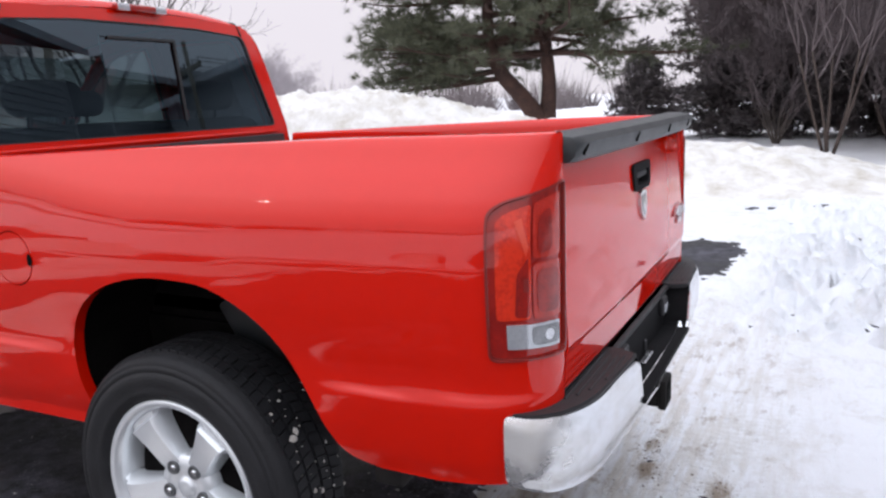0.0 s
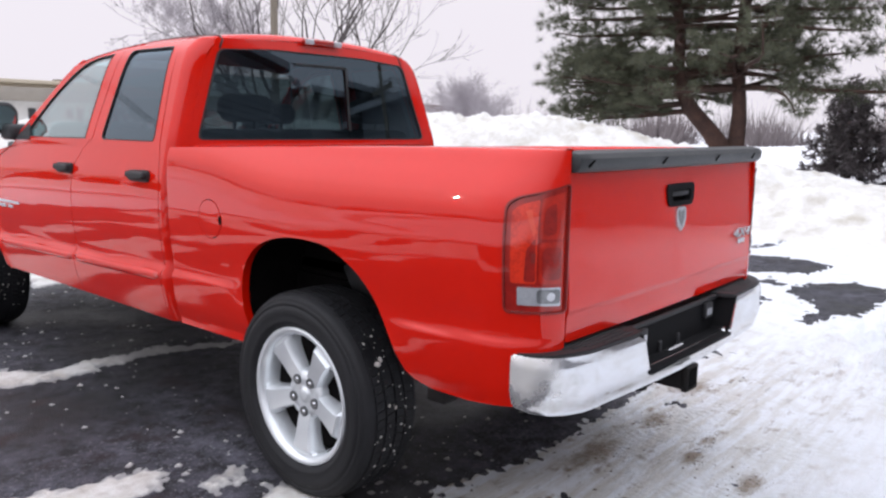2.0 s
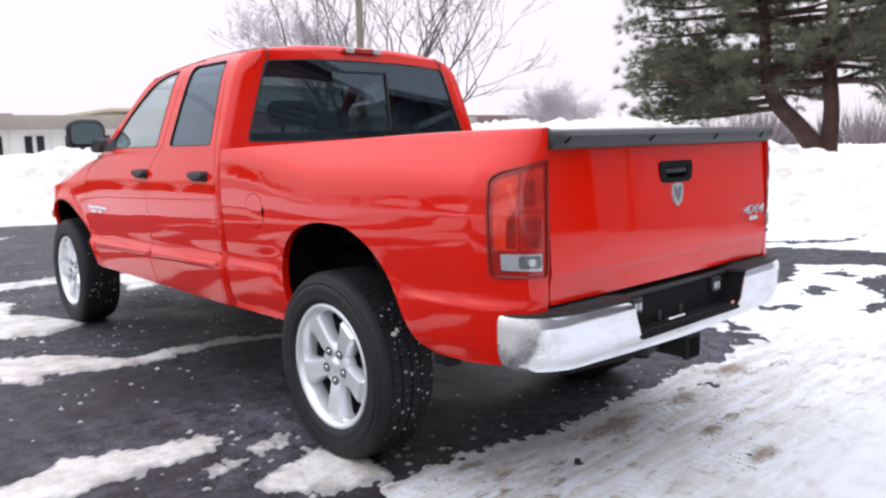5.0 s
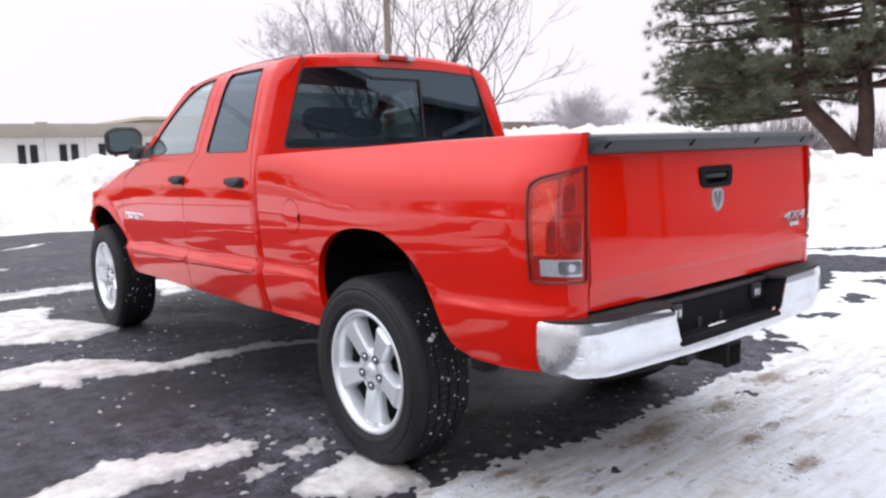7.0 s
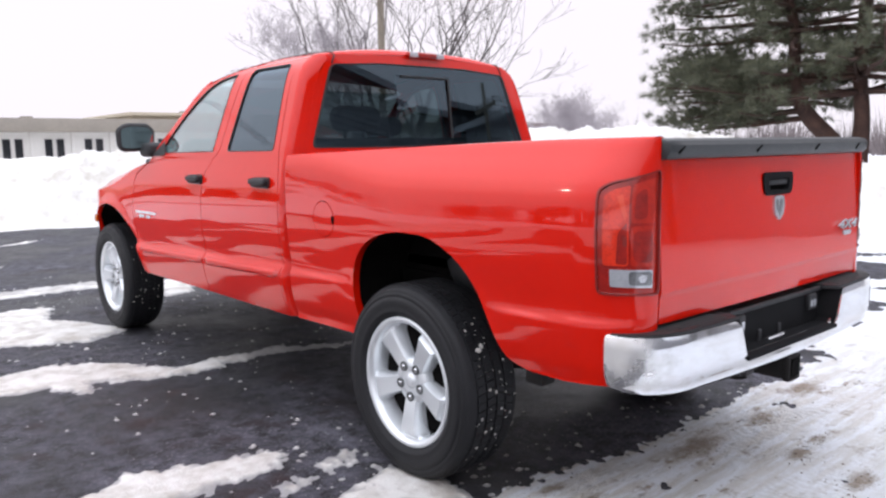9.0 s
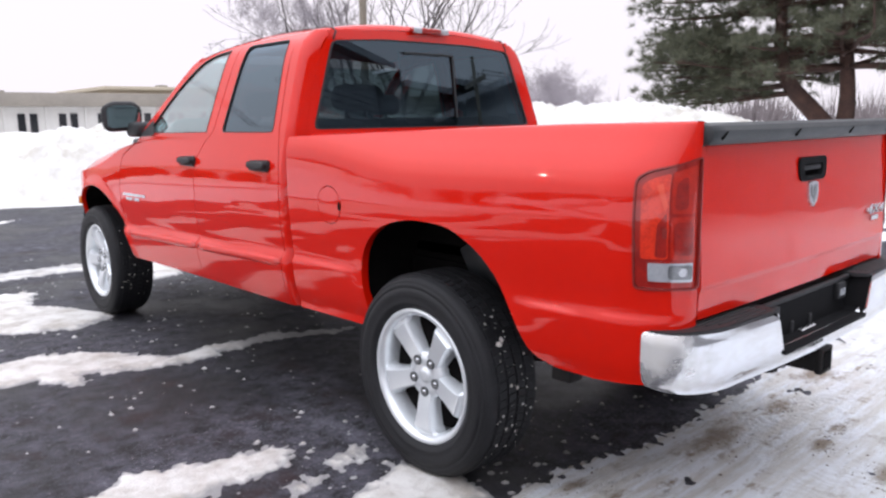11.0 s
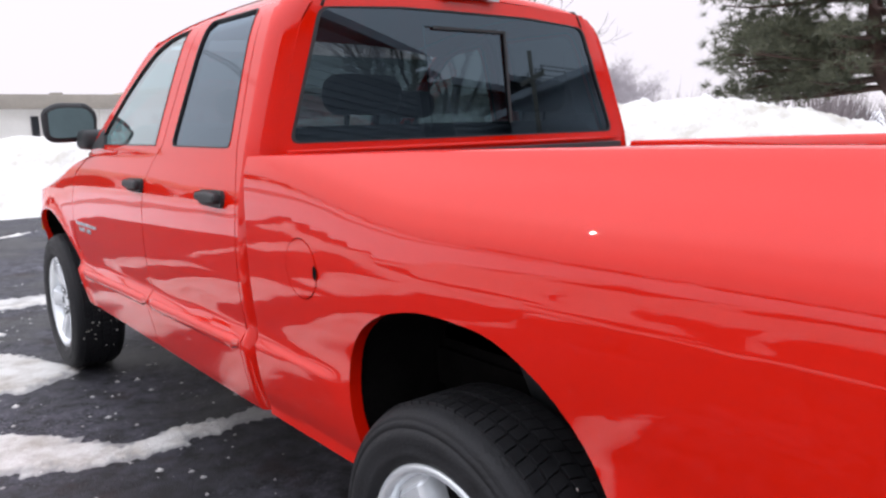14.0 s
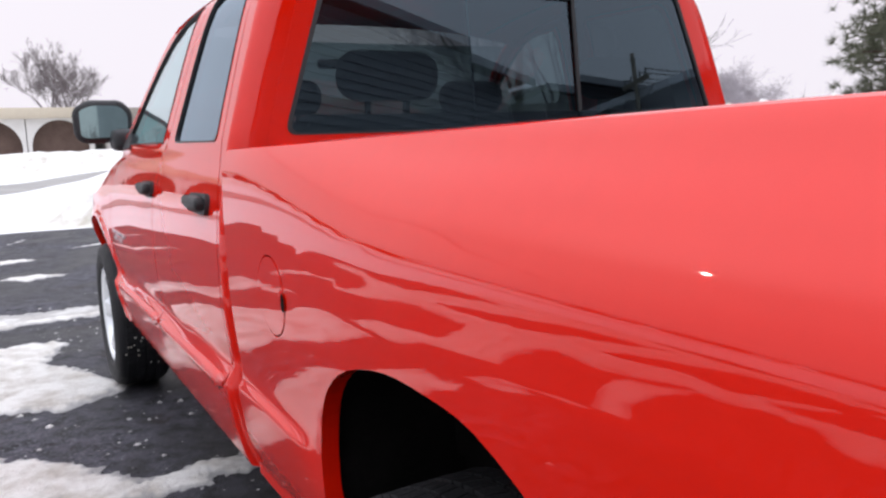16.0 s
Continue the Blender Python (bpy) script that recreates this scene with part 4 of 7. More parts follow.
crease_at = curve_through([-1.2, -0.47, 0.365, 0.9, 2.9, 4.2], [0.812, 0.778, 0.763, 0.750, 0.702, 0.67])
bed_section = curve_through([-0.20, -0.14, -0.06, -0.02, -0.004, 0.003, 0.014, 0.022, 0.04, 0.06, 0.12, 0.22, 0.30],
                            [0.885, 0.905, 0.9185, 0.923, 0.9238, 0.9225, 0.9140, 0.9120, 0.911, 0.912, 0.918, 0.926, 0.929])
bed_plain = curve_through([-0.20, -0.14, -0.06, 0.0, 0.06, 0.12, 0.22, 0.30], [0.885, 0.906, 0.917, 0.916, 0.915, 0.918, 0.926, 0.929])
shoulder_drop = curve_through([1.10, 1.18, 1.228, 1.27, 1.32, 1.366, 1.385], [0.0, 0.004, 0.018, 0.041, 0.075, 0.107, 0.130])
cab_section = curve_through([-0.26, -0.22, -0.12, -0.05, -0.02, -0.006, 0.004, 0.024, 0.036, 0.06, 0.10, 0.20, 0.30, 0.40, 0.50, 0.56, 0.60],
                            [0.870, 0.895, 0.922, 0.935, 0.938, 0.938, 0.935, 0.917, 0.914, 0.916, 0.922, 0.931, 0.932, 0.926, 0.911, 0.897, 0.885])
green_section = curve_through([1.28, 1.335, 1.40, 1.50, 1.60, 1.70, 1.76, 1.79, 1.815, 1.835, 1.87],
                              [0.905, 0.893, 0.874, 0.843, 0.811, 0.776, 0.747, 0.721, 0.687, 0.648, 0.555])
REAR_ARCH = smooth_line([(0.325, 0.545), (0.352, 0.66), (0.364, 0.765), (0.345, 0.85), (0.285, 0.925), (0.185, 0.982), (0.05, 1.014), (-0.08, 1.017),
                         (-0.19, 1.005), (-0.31, 0.95), (-0.405, 0.865), (-0.478, 0.75), (-0.53, 0.655), (-0.575, 0.608), (-0.65, 0.585)], 3)
FRONT_ARCH = smooth_line([(3.98, 0.62), (3.955, 0.75), (3.88, 0.85), (3.74, 0.935), (3.58, 0.968), (3.42, 0.962), (3.26, 0.915), (3.12, 0.835), (3.02, 0.74), (2.955, 0.62), (2.925, 0.53)], 3)
ARC0, ARC_Y, ARC_L, BED_END = -0.86, 0.203, 0.2906, 0.750


def bed_half(y, z):
    d = to_line(np.stack([np.ravel(y), np.ravel(z)], 1), REAR_ARCH, False).reshape(np.shape(y))
    k = np.exp(-(d / 0.085) ** 2)
    w = z - crease_at(y)
    x = bed_section(w) * (1 - k) + bed_plain(w) * k
    q = np.clip(y / 0.85, 0, 1)
    x = x - shoulder_drop(z - 0.09 * q * q * (3 - 2 * q))
    x = x + 0.009 * np.exp(-((y + 0.08) / 0.62) ** 2) * np.exp(-((z - 0.95) / 0.2) ** 2)
    return x


def bed_surface(side):
    def f(u, z):
        u, z = np.asarray(u, float), np.asarray(z, float)
        y = np.maximum(u, ARC0)
        a = np.clip((ARC0 - u) / ARC_L, 0, 1) * (np.pi / 2)
        half = bed_half(y, z)
        x = half - (half - BED_END) * (1 - np.cos(a))
        return side * x, np.where(u > ARC0, u, ARC0 - ARC_Y * np.sin(a)), z
    return f


def cab_half(y, z):
    low = cab_section(z - crease_at(y))
    w = np.clip((z - 1.27) / 0.08, 0, 1)
    w = w * w * (3 - 2 * w)
    x = low * (1 - w) + green_section(z) * w
    d = to_line(np.stack([np.ravel(y), np.ravel(z)], 1), FRONT_ARCH, False).reshape(np.shape(y))
    x = x + 0.018 * np.exp(-((y - 3.5) / 0.5) ** 2) * np.exp(-((z - 0.9) / 0.2) ** 2) + 0.012 * np.exp(-(d / 0.035) ** 2)
    q = np.clip((y - 3.72) / 0.62, 0, 1)
    return x - 0.26 * q * q


def cab_surface(side):
    def f(y, z):
        y, z = np.asarray(y, float), np.asarray(z, float)
        return side * cab_half(y, z), y, z
    return f


def ellipse(cu, cv, ru, rv, k=40):
    return [(cu + ru * math.cos(2 * math.pi * i / k), cv + rv * math.sin(2 * math.pi * i / k)) for i in range(k)]


ARC_END = ARC0 - ARC_L
# paler red for the highlight painted on the lens
CORAL = surface("lit_red_lens", (0.80, 0.085, 0.035), (0.74, 0.05, 0.02), 30, rough=0.15, coat=0.5)
BULB = surface("shaded_reflector", (0.10, 0.105, 0.11), (0.34, 0.35, 0.36), 45, rough=0.2, metal=0.6, coat=1.0)
LIGHT = rounded([(-0.940, 0.896), (-0.940, 1.218), (-0.972, 1.238), (ARC_END + 0.002, 1.276), (ARC_END + 0.002, 0.890)], 0.02)
FUEL = ellipse(0.567, 1.036, 0.088, 0.083)
rail_z = curve_through([-1.2, -0.7, -0.2, 0.25, 0.5, 0.92], [1.370, 1.366, 1.355, 1.343, 1.334, 1.322])
rail = [(u, float(rail_z(u))) for u in (ARC_END, -0.7, -0.45, -0.2, 0.0, 0.25, 0.5, 0.7, 0.905)]
bed_outline = ([(ARC_END, 0.622), (-1.0, 0.603), (-0.80, 0.584)] + REAR_ARCH[::-1] + [(0.40, 0.528), (0.905, 0.520)] + rail[::-1])


def lens_patch(name, poly, side, mat, parent, off, label="", flange=0.006):
    return part(name, sheet(name, poly, [], 0.012, bed_surface(side), (side, -0.6, 0), flange, off), mat, parent, label)


def tail_light(side):
    tl = part("tail_light", sheet("tail_light", LIGHT, [rounded([(-0.945, 0.901), (-0.945, 1.214), (-0.974, 1.234), (ARC_END + 0.006, 1.271), (ARC_END + 0.006, 0.894)], 0.016)],
                                  0.015, bed_surface(side), (side, -0.6, 0), 0.03, 0.006), BEZEL, truck, "dark red bezel round a red lamp")
    e = ARC_END + 0.017
    lens_patch("lens_back", rounded([(-0.9455, 0.902), (-0.9455, 1.213), (-0.9745, 1.233), (e - 0.010, 1.270), (e - 0.010, 0.895)], 0.015), side, DARKRED, tl, -0.004)
    lens_patch("outer_lens", rounded([(-0.960, 0.986), (-0.960, 1.200), (-0.985, 1.216), (-1.036, 1.230), (-1.036, 0.984)], 0.012), side, BRIGHTRED, tl, 0.0, flange=0.0)
    lens_patch("inner_lens", rounded([(-1.042, 1.115), (-1.042, 1.232), (e + 0.004, 1.252), (e + 0.004, 1.112)], 0.012), side, INNERRED, tl, -0.001, flange=0.0)
    lens_patch("inner_lens", rounded([(-1.042, 0.983), (-1.042, 1.106), (e + 0.004, 1.104), (e + 0.004, 0.978)], 0.012), side, INNERRED, tl, -0.001, flange=0.0)
    # flat darker patches paint the depth of the lamp wells
    lens_patch("lamp_well", rounded([(-1.052, 1.125), (-1.056, 1.205), (-1.092, 1.222), (-1.098, 1.128)], 0.018), side, WELLRED, tl, 0.001, flange=0.0)
    lens_patch("lamp_well", rounded([(-1.052, 0.996), (-1.052, 1.090), (-1.120, 1.090), (-1.120, 0.992)], 0.02), side, WELLRED, tl, 0.001, flange=0.0)
    lens_patch("lamp_well", rounded([(-0.998, 0.992), (-1.004, 1.085), (-1.030, 1.120), (-1.030, 0.990)], 0.008), side, WELLRED, tl, 0.0015, flange=0.0)
    # coral strip paints a bright streak on the lens
    lens_patch("lens_highlight", [(-0.998, 1.196), (-1.014, 1.202), (-1.030, 1.140), (-1.024, 1.120)], side, CORAL, tl, 0.002, flange=0.0)
    lens_patch("lamp_spot", rounded([(-1.018, 1.045), (-1.018, 1.075), (-1.031, 1.075), (-1.031, 1.045)], 0.004), side, BEZEL, tl, 0.002)
    lens_patch("reversing_lens", rounded([(-0.980, 0.922), (-0.980, 0.975), (e + 0.014, 0.970), (e + 0.014, 0.914)], 0.004), side, CLEARLENS, tl, 0.002, "clear reversing lamp lens")
    # darker part of the reversing reflector, painted as a patch
    lens_patch("dark_reflector", rounded([(-1.036, 0.926), (-1.036, 0.968), (-1.116, 0.965), (-1.116, 0.922)], 0.012), side, BULB, tl, 0.004)
    lens_patch("bulb_tip", ellipse(-1.080, 0.945, 0.014, 0.013, 16), side, SILVER, tl, 0.006)


def bed_side(side):
    holes = [LIGHT] + ([FUEL] if side < 0 else [])
    # the passenger side sits a little lower on the sloping lot
    sag = 0.016 if side > 0 else 0.0
    p = part("bed_side", sheet("bed_side", [(u, z - sag if z > 1.3 else z) for u, z in bed_outline], holes, 0.014, bed_surface(side), (side, -0.2, 0.1), 0.034), RED, truck)
    tail_light(side)
    if side < 0:
        cut = [(0.567 + 0.084 * math.cos(a), 1.036 + 0.079 * math.sin(a)) for a in np.linspace(0.12, 2 * math.pi - 0.12, 40) - math.pi]
        cut = [(0.567 + (q[0] - 0.567), q[1]) for q in cut]
        fd = part("fuel_door", sheet("fuel_door", cut, [], 0.03, bed_surface(side), (side, 0, 0), 0.012, 0.001), RED, truck)
        # notch is a flat near-black patch that paints the shade of a hollow
        part("finger_notch", sheet("finger_notch", ellipse(0.487, 1.036, 0.011, 0.019, 16), [], 0.02, bed_surface(side), (side, 0, 0), 0.0, 0.003), CAVITY_SHADE, fd)
        part("filler_pocket", sheet("filler_pocket", ellipse(0.567, 1.036, 0.092, 0.087), [], 0.05, bed_surface(side), (side, 0, 0), 0.0, -0.014), CAVITY_SHADE, truck)
    # rail cap rolled over the top, and the inner wall of the bed
    us = np.concatenate([np.linspace(ARC_END + 0.06, ARC0, 7), np.linspace(-0.80, 0.9, 24)])
    xo, yo, zo = bed_surface(side)(us, rail_z(us) - 0.002 - sag)
    prof = [(0.0, 1.364), (-0.010, 1.369), (-0.035, 1.370), (-0.055, 1.364), (-0.060, 1.33), (-0.063, 1.27), (-0.08, 1.26), (-0.095, 1.08)]
    v = [(x - side * abs(dx), y, z + zr - 1.364) for x, y, zr in zip(xo, yo, zo) for dx, z in prof]
    k = len(prof)
    f = [(i * k + j, i * k + j + 1, (i + 1) * k + j + 1, (i + 1) * k + j) for i in range(len(us) - 1) for j in range(k - 1)]
    part("bed_rail", mesh_of("bed_rail", v, f), RED, truck)
    return p


for s in (-1, 1):
    bed_side(s)
part("bed_floor", block(-0.60, 0.60, -1.0, 0.90, 0.82, 0.87, 0.004), BLACK, truck, "black bed liner floor")
part("bed_front_wall", block(-0.78, 0.78, 0.885, 0.905, 0.62, 1.312, 0.006), BLACK, truck)
for s in (-1, 1):
    # dark well behind the wheel opening, its shade put into the near-black liner
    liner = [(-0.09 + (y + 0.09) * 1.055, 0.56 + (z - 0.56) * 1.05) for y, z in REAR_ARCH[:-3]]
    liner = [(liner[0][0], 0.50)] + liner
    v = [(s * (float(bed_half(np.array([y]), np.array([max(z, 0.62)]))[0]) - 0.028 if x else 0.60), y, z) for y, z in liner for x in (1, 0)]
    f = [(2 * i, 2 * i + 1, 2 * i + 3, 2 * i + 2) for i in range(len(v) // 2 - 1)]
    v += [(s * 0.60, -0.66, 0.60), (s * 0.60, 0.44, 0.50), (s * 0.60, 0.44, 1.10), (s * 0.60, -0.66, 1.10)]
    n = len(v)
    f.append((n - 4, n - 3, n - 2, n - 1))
    part("wheel_well", mesh_of("wheel_well", v, f, False), CAVITY_SHADE, truck)

    bm = block(-0.012, 0.012, -0.15, 0.15, -0.17, 0.17, 0.008)
    bmesh.ops.transform(bm, matrix=pose(s * 0.635, -0.16, 0.80, -32, 0, 0), verts=bm.verts)
    part("splash_shield", bm, SPOILER, truck, "dark grey plastic splash shield")
    part("bed_bracket", block(s * 0.84 - 0.035, s * 0.84 + 0.035, -0.70, -0.62, 0.535, 0.60, 0.008), STEEL, truck)

# tailgate
GATE = 0.742


def gate_surface(x, z):
    x, z = np.asarray(x, float), np.asarray(z, float)
    y = -1.060 - 0.010 * np.cos(np.clip(x / GATE, -1, 1) * 1.4) + 0.05 * (z - 1.08)
    y = y + 0.007 * np.clip((0.890 - z) / 0.018, 0, 1) + 0.10 * np.clip(0.872 - z, 0, 1) + 0.03 * np.clip((z - 1.29) / 0.07, 0, 1) ** 2
    return x, y, z


handle_hole = rounded([(-0.112, 1.236), (0.112, 1.236), (0.098, 1.166), (-0.098, 1.166)], 0.025)
gate = part("tailgate", sheet("tailgate", rounded([(-GATE, 0.792), (-GATE, 1.335), (GATE, 1.335), (GATE, 0.792)], 0.012),
                              [handle_hole], 0.014, gate_surface, (0, -1, 0), 0.04), RED, truck, "red tailgate with black top cap")
part("inner_skin", block(-0.73, 0.73, -1.03, -1.00, 0.80, 1.33, 0.005), RED, gate)
hp = part("tailgate_handle", sheet("tailgate_handle", rounded([(-0.118, 1.242), (0.118, 1.242), (0.104, 1.160), (-0.104, 1.160)], 0.028),
                                   [rounded([(-0.078, 1.218), (0.085, 1.218), (0.075, 1.176), (-0.070, 1.176)], 0.014)], 0.02, gate_surface, (0, -1, 0), 0.045, 0.007), RECESS, gate, "black plastic handle")
part("handle_pocket", block(-0.09, 0.10, -1.045, -1.035, 1.17, 1.225), CAVITY_SHADE, gate)
part("lever", block(-0.072, 0.08, -1.066, -1.05, 1.195, 1.215, 0.006), BLACK, gate)
# cap along the top, with a lip that stands out behind
prof = [(-1.062, 1.302), (-1.090, 1.304), (-1.104, 1.318), (-1.108, 1.345), (-1.098, 1.360), (-1.06, 1.367), (-1.02, 1.367), (-1.008, 1.36), (-1.008, 1.33)]
xs = np.concatenate([[-0.748, -0.743, -0.73], np.linspace(-0.68, 0.68, 12), [0.73, 0.743, 0.748]])
sq = [0.75, 0.93, 1.0] + [1.0] * 12 + [1.0, 0.93, 0.75]
v = [(x, -1.04 + (y + 1.04) * k + 0.012 * (x / 0.76) ** 2, 1.335 + (z - 1.335) * k) for x, k in zip(xs, sq) for y, z in prof]
n = len(prof)
f = [(i * n + j, i * n + (j + 1) % n, (i + 1) * n + (j + 1) % n, (i + 1) * n + j) for i in range(len(xs) - 1) for j in range(n)]
f += [tuple(range(n))[::-1], tuple((len(xs) - 1) * n + j for j in range(n))]
me = mesh_of("top_cap", v, f)
me.set_sharp_from_angle(angle=0.7)
cap = part("top_cap", me, SPOILER, gate, "dark grey plastic cap")
for cx in (-0.69, -0.225, 0.225, 0.62):
    bm = bmesh.new()
    box(bm, -0.019, 0.019, -0.003, 0.003, -0.004, 0.004, 0.0015, 1)
    bmesh.ops.transform(bm, matrix=pose(cx, -1.106 + 0.012 * (cx / 0.76) ** 2, 1.331, 0, -33, 0), verts=bm.verts)
    # near-black bars stand for the shaded slots
    part("cap_slot", bm, CAVITY_SHADE, gate)
shield = [(-0.038, 1.150), (-0.018, 1.156), (0.018, 1.156), (0.038, 1.150), (0.040, 1.115), (0.028, 1.085), (0.0, 1.066), (-0.028, 1.085), (-0.040, 1.115)]
em = part("emblem", sheet("emblem", shield, [], 0.012, gate_surface, (0, -1, 0), 0.008, 0.008), SILVER, gate, "silver shield badge")
part("emblem_inlay", sheet("emblem_inlay", [(-0.024, 1.143), (-0.008, 1.143), (-0.004, 1.118), (0.004, 1.118), (0.008, 1.143), (0.024, 1.143), (0.022, 1.112), (0.0, 1.082), (-0.022, 1.112)],
                           [], 0.012, gate_surface, (0, -1, 0), 0.002, 0.0095), BULB, em)


def letters(name, body, size, m, mat, parent, extrude=0.004, space=1.0, shear=0.25):
    c = bpy.data.curves.new(name, "FONT")
    c.body, c.size, c.extrude, c.shear, c.align_x = body, size, extrude, shear, "CENTER"
    c.space_character, c.bevel_depth, c.resolution_u = space, 0.0012, 3
    tmp = bpy.data.objects.new(name, c)
    scene.collection.objects.link(tmp)
    dg = bpy.context.evaluated_depsgraph_get()
    me = bpy.data.meshes.new_from_object(tmp.evaluated_get(dg))
    bpy.data.objects.remove(tmp)
    me.transform(m)
    return part(name, me, mat, parent)


letters("drive_badge", "4X4", 0.092, pose(0.607, -1.078, 0.990, 87, 0, 0) @ Matrix.Diagonal((1.15, 0.56, 1, 1)), SILVER, gate)
for i, (a, b) in enumerate(((0.585, 0.607), (0.612, 0.632), (0.637, 0.655))):
    part("trim_badge", block(a, b, -1.078, -1.068, 0.960, 0.979, 0.002, 1), SILVER, gate)

# chrome rear bumper
BY = -1.165


def bumper_surface(u, z):
    """u runs round from one end (-1.13) to the other (1.13)."""
    u, z = np.asarray(u, float), np.asarray(z, float)
    a = np.clip((np.abs(u) - 0.60) / 0.40, 0, 1) * (np.pi / 2)
    s = np.sign(u)
    x = np.where(np.abs(u) < 0.60, u, s * (0.60 + 0.30 * np.sin(a) ** 0.86))
    y = BY + 0.018 * np.clip(np.abs(u) / 0.60, 0, 1) ** 2 + 0.160 * (1 - np.cos(a) ** 0.86) + np.clip(np.abs(u) - 1.0, 0, 1)
    t = np.clip((z - 0.735) / 0.03, 0, 1)
    b = np.clip((0.66 - z) / 0.06, 0, 1)
    inset = 0.009 * t * t + 0.016 * b * b
    return x - s * inset * np.sin(a), y + inset * np.cos(a), z + 0.012 * np.clip((np.abs(u) - 0.7) / 0.4, 0, 1)


E1 = 1.012
notch = [(0.30, 0.758), (0.345, 0.735), (0.372, 0.640), (0.33, 0.626)]
outl = [(-E1, 0.598), (-E1, 0.764)] + [(-x, z) for x, z in [(0.75, 0.766), (0.42, 0.764)]] + [(-0.398, 0.748), (-0.362, 0.645), (-0.335, 0.626), (0.335, 0.626), (0.362, 0.645), (0.398, 0.748), (0.42, 0.764), (0.75, 0.766), (E1, 0.764), (E1, 0.598),
         (0.9, 0.590), (0.70, 0.584), (0.0, 0.574), (-0.70, 0.584), (-0.9, 0.590)]
bump = part("rear_bumper", sheet("rear_bumper", rounded(outl, 0.012, 3), [], 0.02, bumper_surface, (0, -1, 0), 0.03), HAZE, truck, "chrome bumper with dull salt haze")
for s in (-1, 1):
    x0, x1 = (0.37, 0.86)
    poly = [(x0 + 0.03, -1.147), (0.60, -1.137), (0.70, -1.131), (0.776, -1.114), (0.833, -1.086), (0.871, -1.049), (0.887, -1.01), (0.889, -0.962), (0.70, -0.99), (x0, -0.99), (x0, -1.10)]
    bm = bmesh.new()
    top = [bm.verts.new((s * x, y, 0.777)) for x, y in poly]
    f0 = bm.faces.new(top)
    r = bmesh.ops.extrude_face_region(bm, geom=[f0])
    for g in r["geom"]:
        if isinstance(g, bmesh.types.BMVert):
            g.co.z = 0.762
    bmesh.ops.bevel(bm, geom=list(bm.edges), offset=0.004, segments=2, affect="EDGES")
    pad = part("step_pad", bm, BLACK, bump, "ribbed black step pad")
    for i in range(7):
        y = -1.122 + i * 0.018
        xe = float(np.interp(y, [-1.135, -1.10, -1.03, -0.97], [0.56, 0.71, 0.83, 0.85]))
        part("rib", block(min(s * 0.43, s * xe), max(s * 0.43, s * xe), y - 0.004, y + 0.004, 0.7765, 0.781, 0.002, 1), BLACK, bump)
well = part("plate_recess", extruded([(-0.385, 0.772), (0.385, 0.772), (0.385, 0.60), (-0.385, 0.60)], 0.02, 0.003, 1), RECESS, bump, "black plastic number plate recess")
well.location = (0, -1.075, 0)
part("recess_top", block(-0.385, 0.385, -1.085, -0.99, 0.755, 0.772, 0.004), BLACK, bump)
part("recess_floor", block(-0.350, 0.350, -1.163, -1.06, 0.618, 0.634, 0.003), RECESS, bump)
for s in (-1, 1):
    bm = bmesh.new()
    edge = [(0.410, 0.768), (0.393, 0.748), (0.357, 0.646), (0.340, 0.634), (0.352, 0.634), (0.364, 0.644), (0.400, 0.747), (0.418, 0.768)]
    ring = [[bm.verts.new((s * x, y, z)) for x, z in edge] for y in (-1.152, -1.070)]
    for i in range(8):
        j = (i + 1) % 8
        bm.faces.new((ring[0][i], ring[0][j], ring[1][j], ring[1][i]))
    bm.faces.new(ring[0][:4] + ring[0][4:])
    bm.faces.new(ring[1])
    bmesh.ops.recalc_face_normals(bm, faces=list(bm.faces))
    part("recess_side", bm, RECESS, bump)
    lamp = part("plate_lamp", block(s * 0.285 - 0.034, s * 0.285 + 0.034, -1.094, -1.074, 0.690, 0.752, 0.006, 2), BLACK, bump, "small number plate lamp in a black housing")
    for dx in (-0.013, 0.013):
        part("lamp_lens", block(s * 0.285 + dx - 0.008, s * 0.285 + dx + 0.008, -1.097, -1.092, 0.702, 0.730, 0.002, 1), CLEARLENS, lamp, "clear lens")
for px in (-0.13, 0.02):
    part("plate_clip", block(px, px + 0.022, -1.083, -1.074, 0.630, 0.675, 0.003, 1), BLACK, bump)
# the bracket's glint is put in as a silver strip
part("bracket_glint", block(-0.09, 0.03, -1.105, -1.085, 0.634, 0.642, 0.004, 1), SILVER, bump, "silver strip standing for the glint on the bracket")
hitch = part("tow_hitch", block(-0.041, 0.041, -1.16, -0.75, 0.482, 0.566, 0.005), STEEL, truck, "black square tow hitch receiver")
# near-black plate paints the dark inside of the tube's mouth
part("hitch_mouth", block(-0.029, 0.029, -1.1615, -1.15, 0.494, 0.554), CAVITY_SHADE, hitch)
part("hitch_collar", block(-0.048, 0.048, -1.16, -1.135, 0.476, 0.572, 0.006), STEEL, hitch)
part("cross_tube", tube("cross_tube", [(-0.55, -0.95, 0.535), (-0.1, -1.0, 0.53), (0.1, -1.0, 0.53), (0.55, -0.95, 0.535)], 0.046, 12), STEEL, hitch)
part("safety_chain_loop", tube("safety_chain_loop", [(-0.14 + 0.035 * math.cos(a), -1.00 + 0.040 * math.sin(a), 0.49) for a in np.linspace(0, 6.2, 14)], 0.007, 6), STEEL, hitch)
part("trailer_socket", block(-0.165, -0.105, -1.06, -0.99, 0.50, 0.56, 0.01), BLACK, hitch)

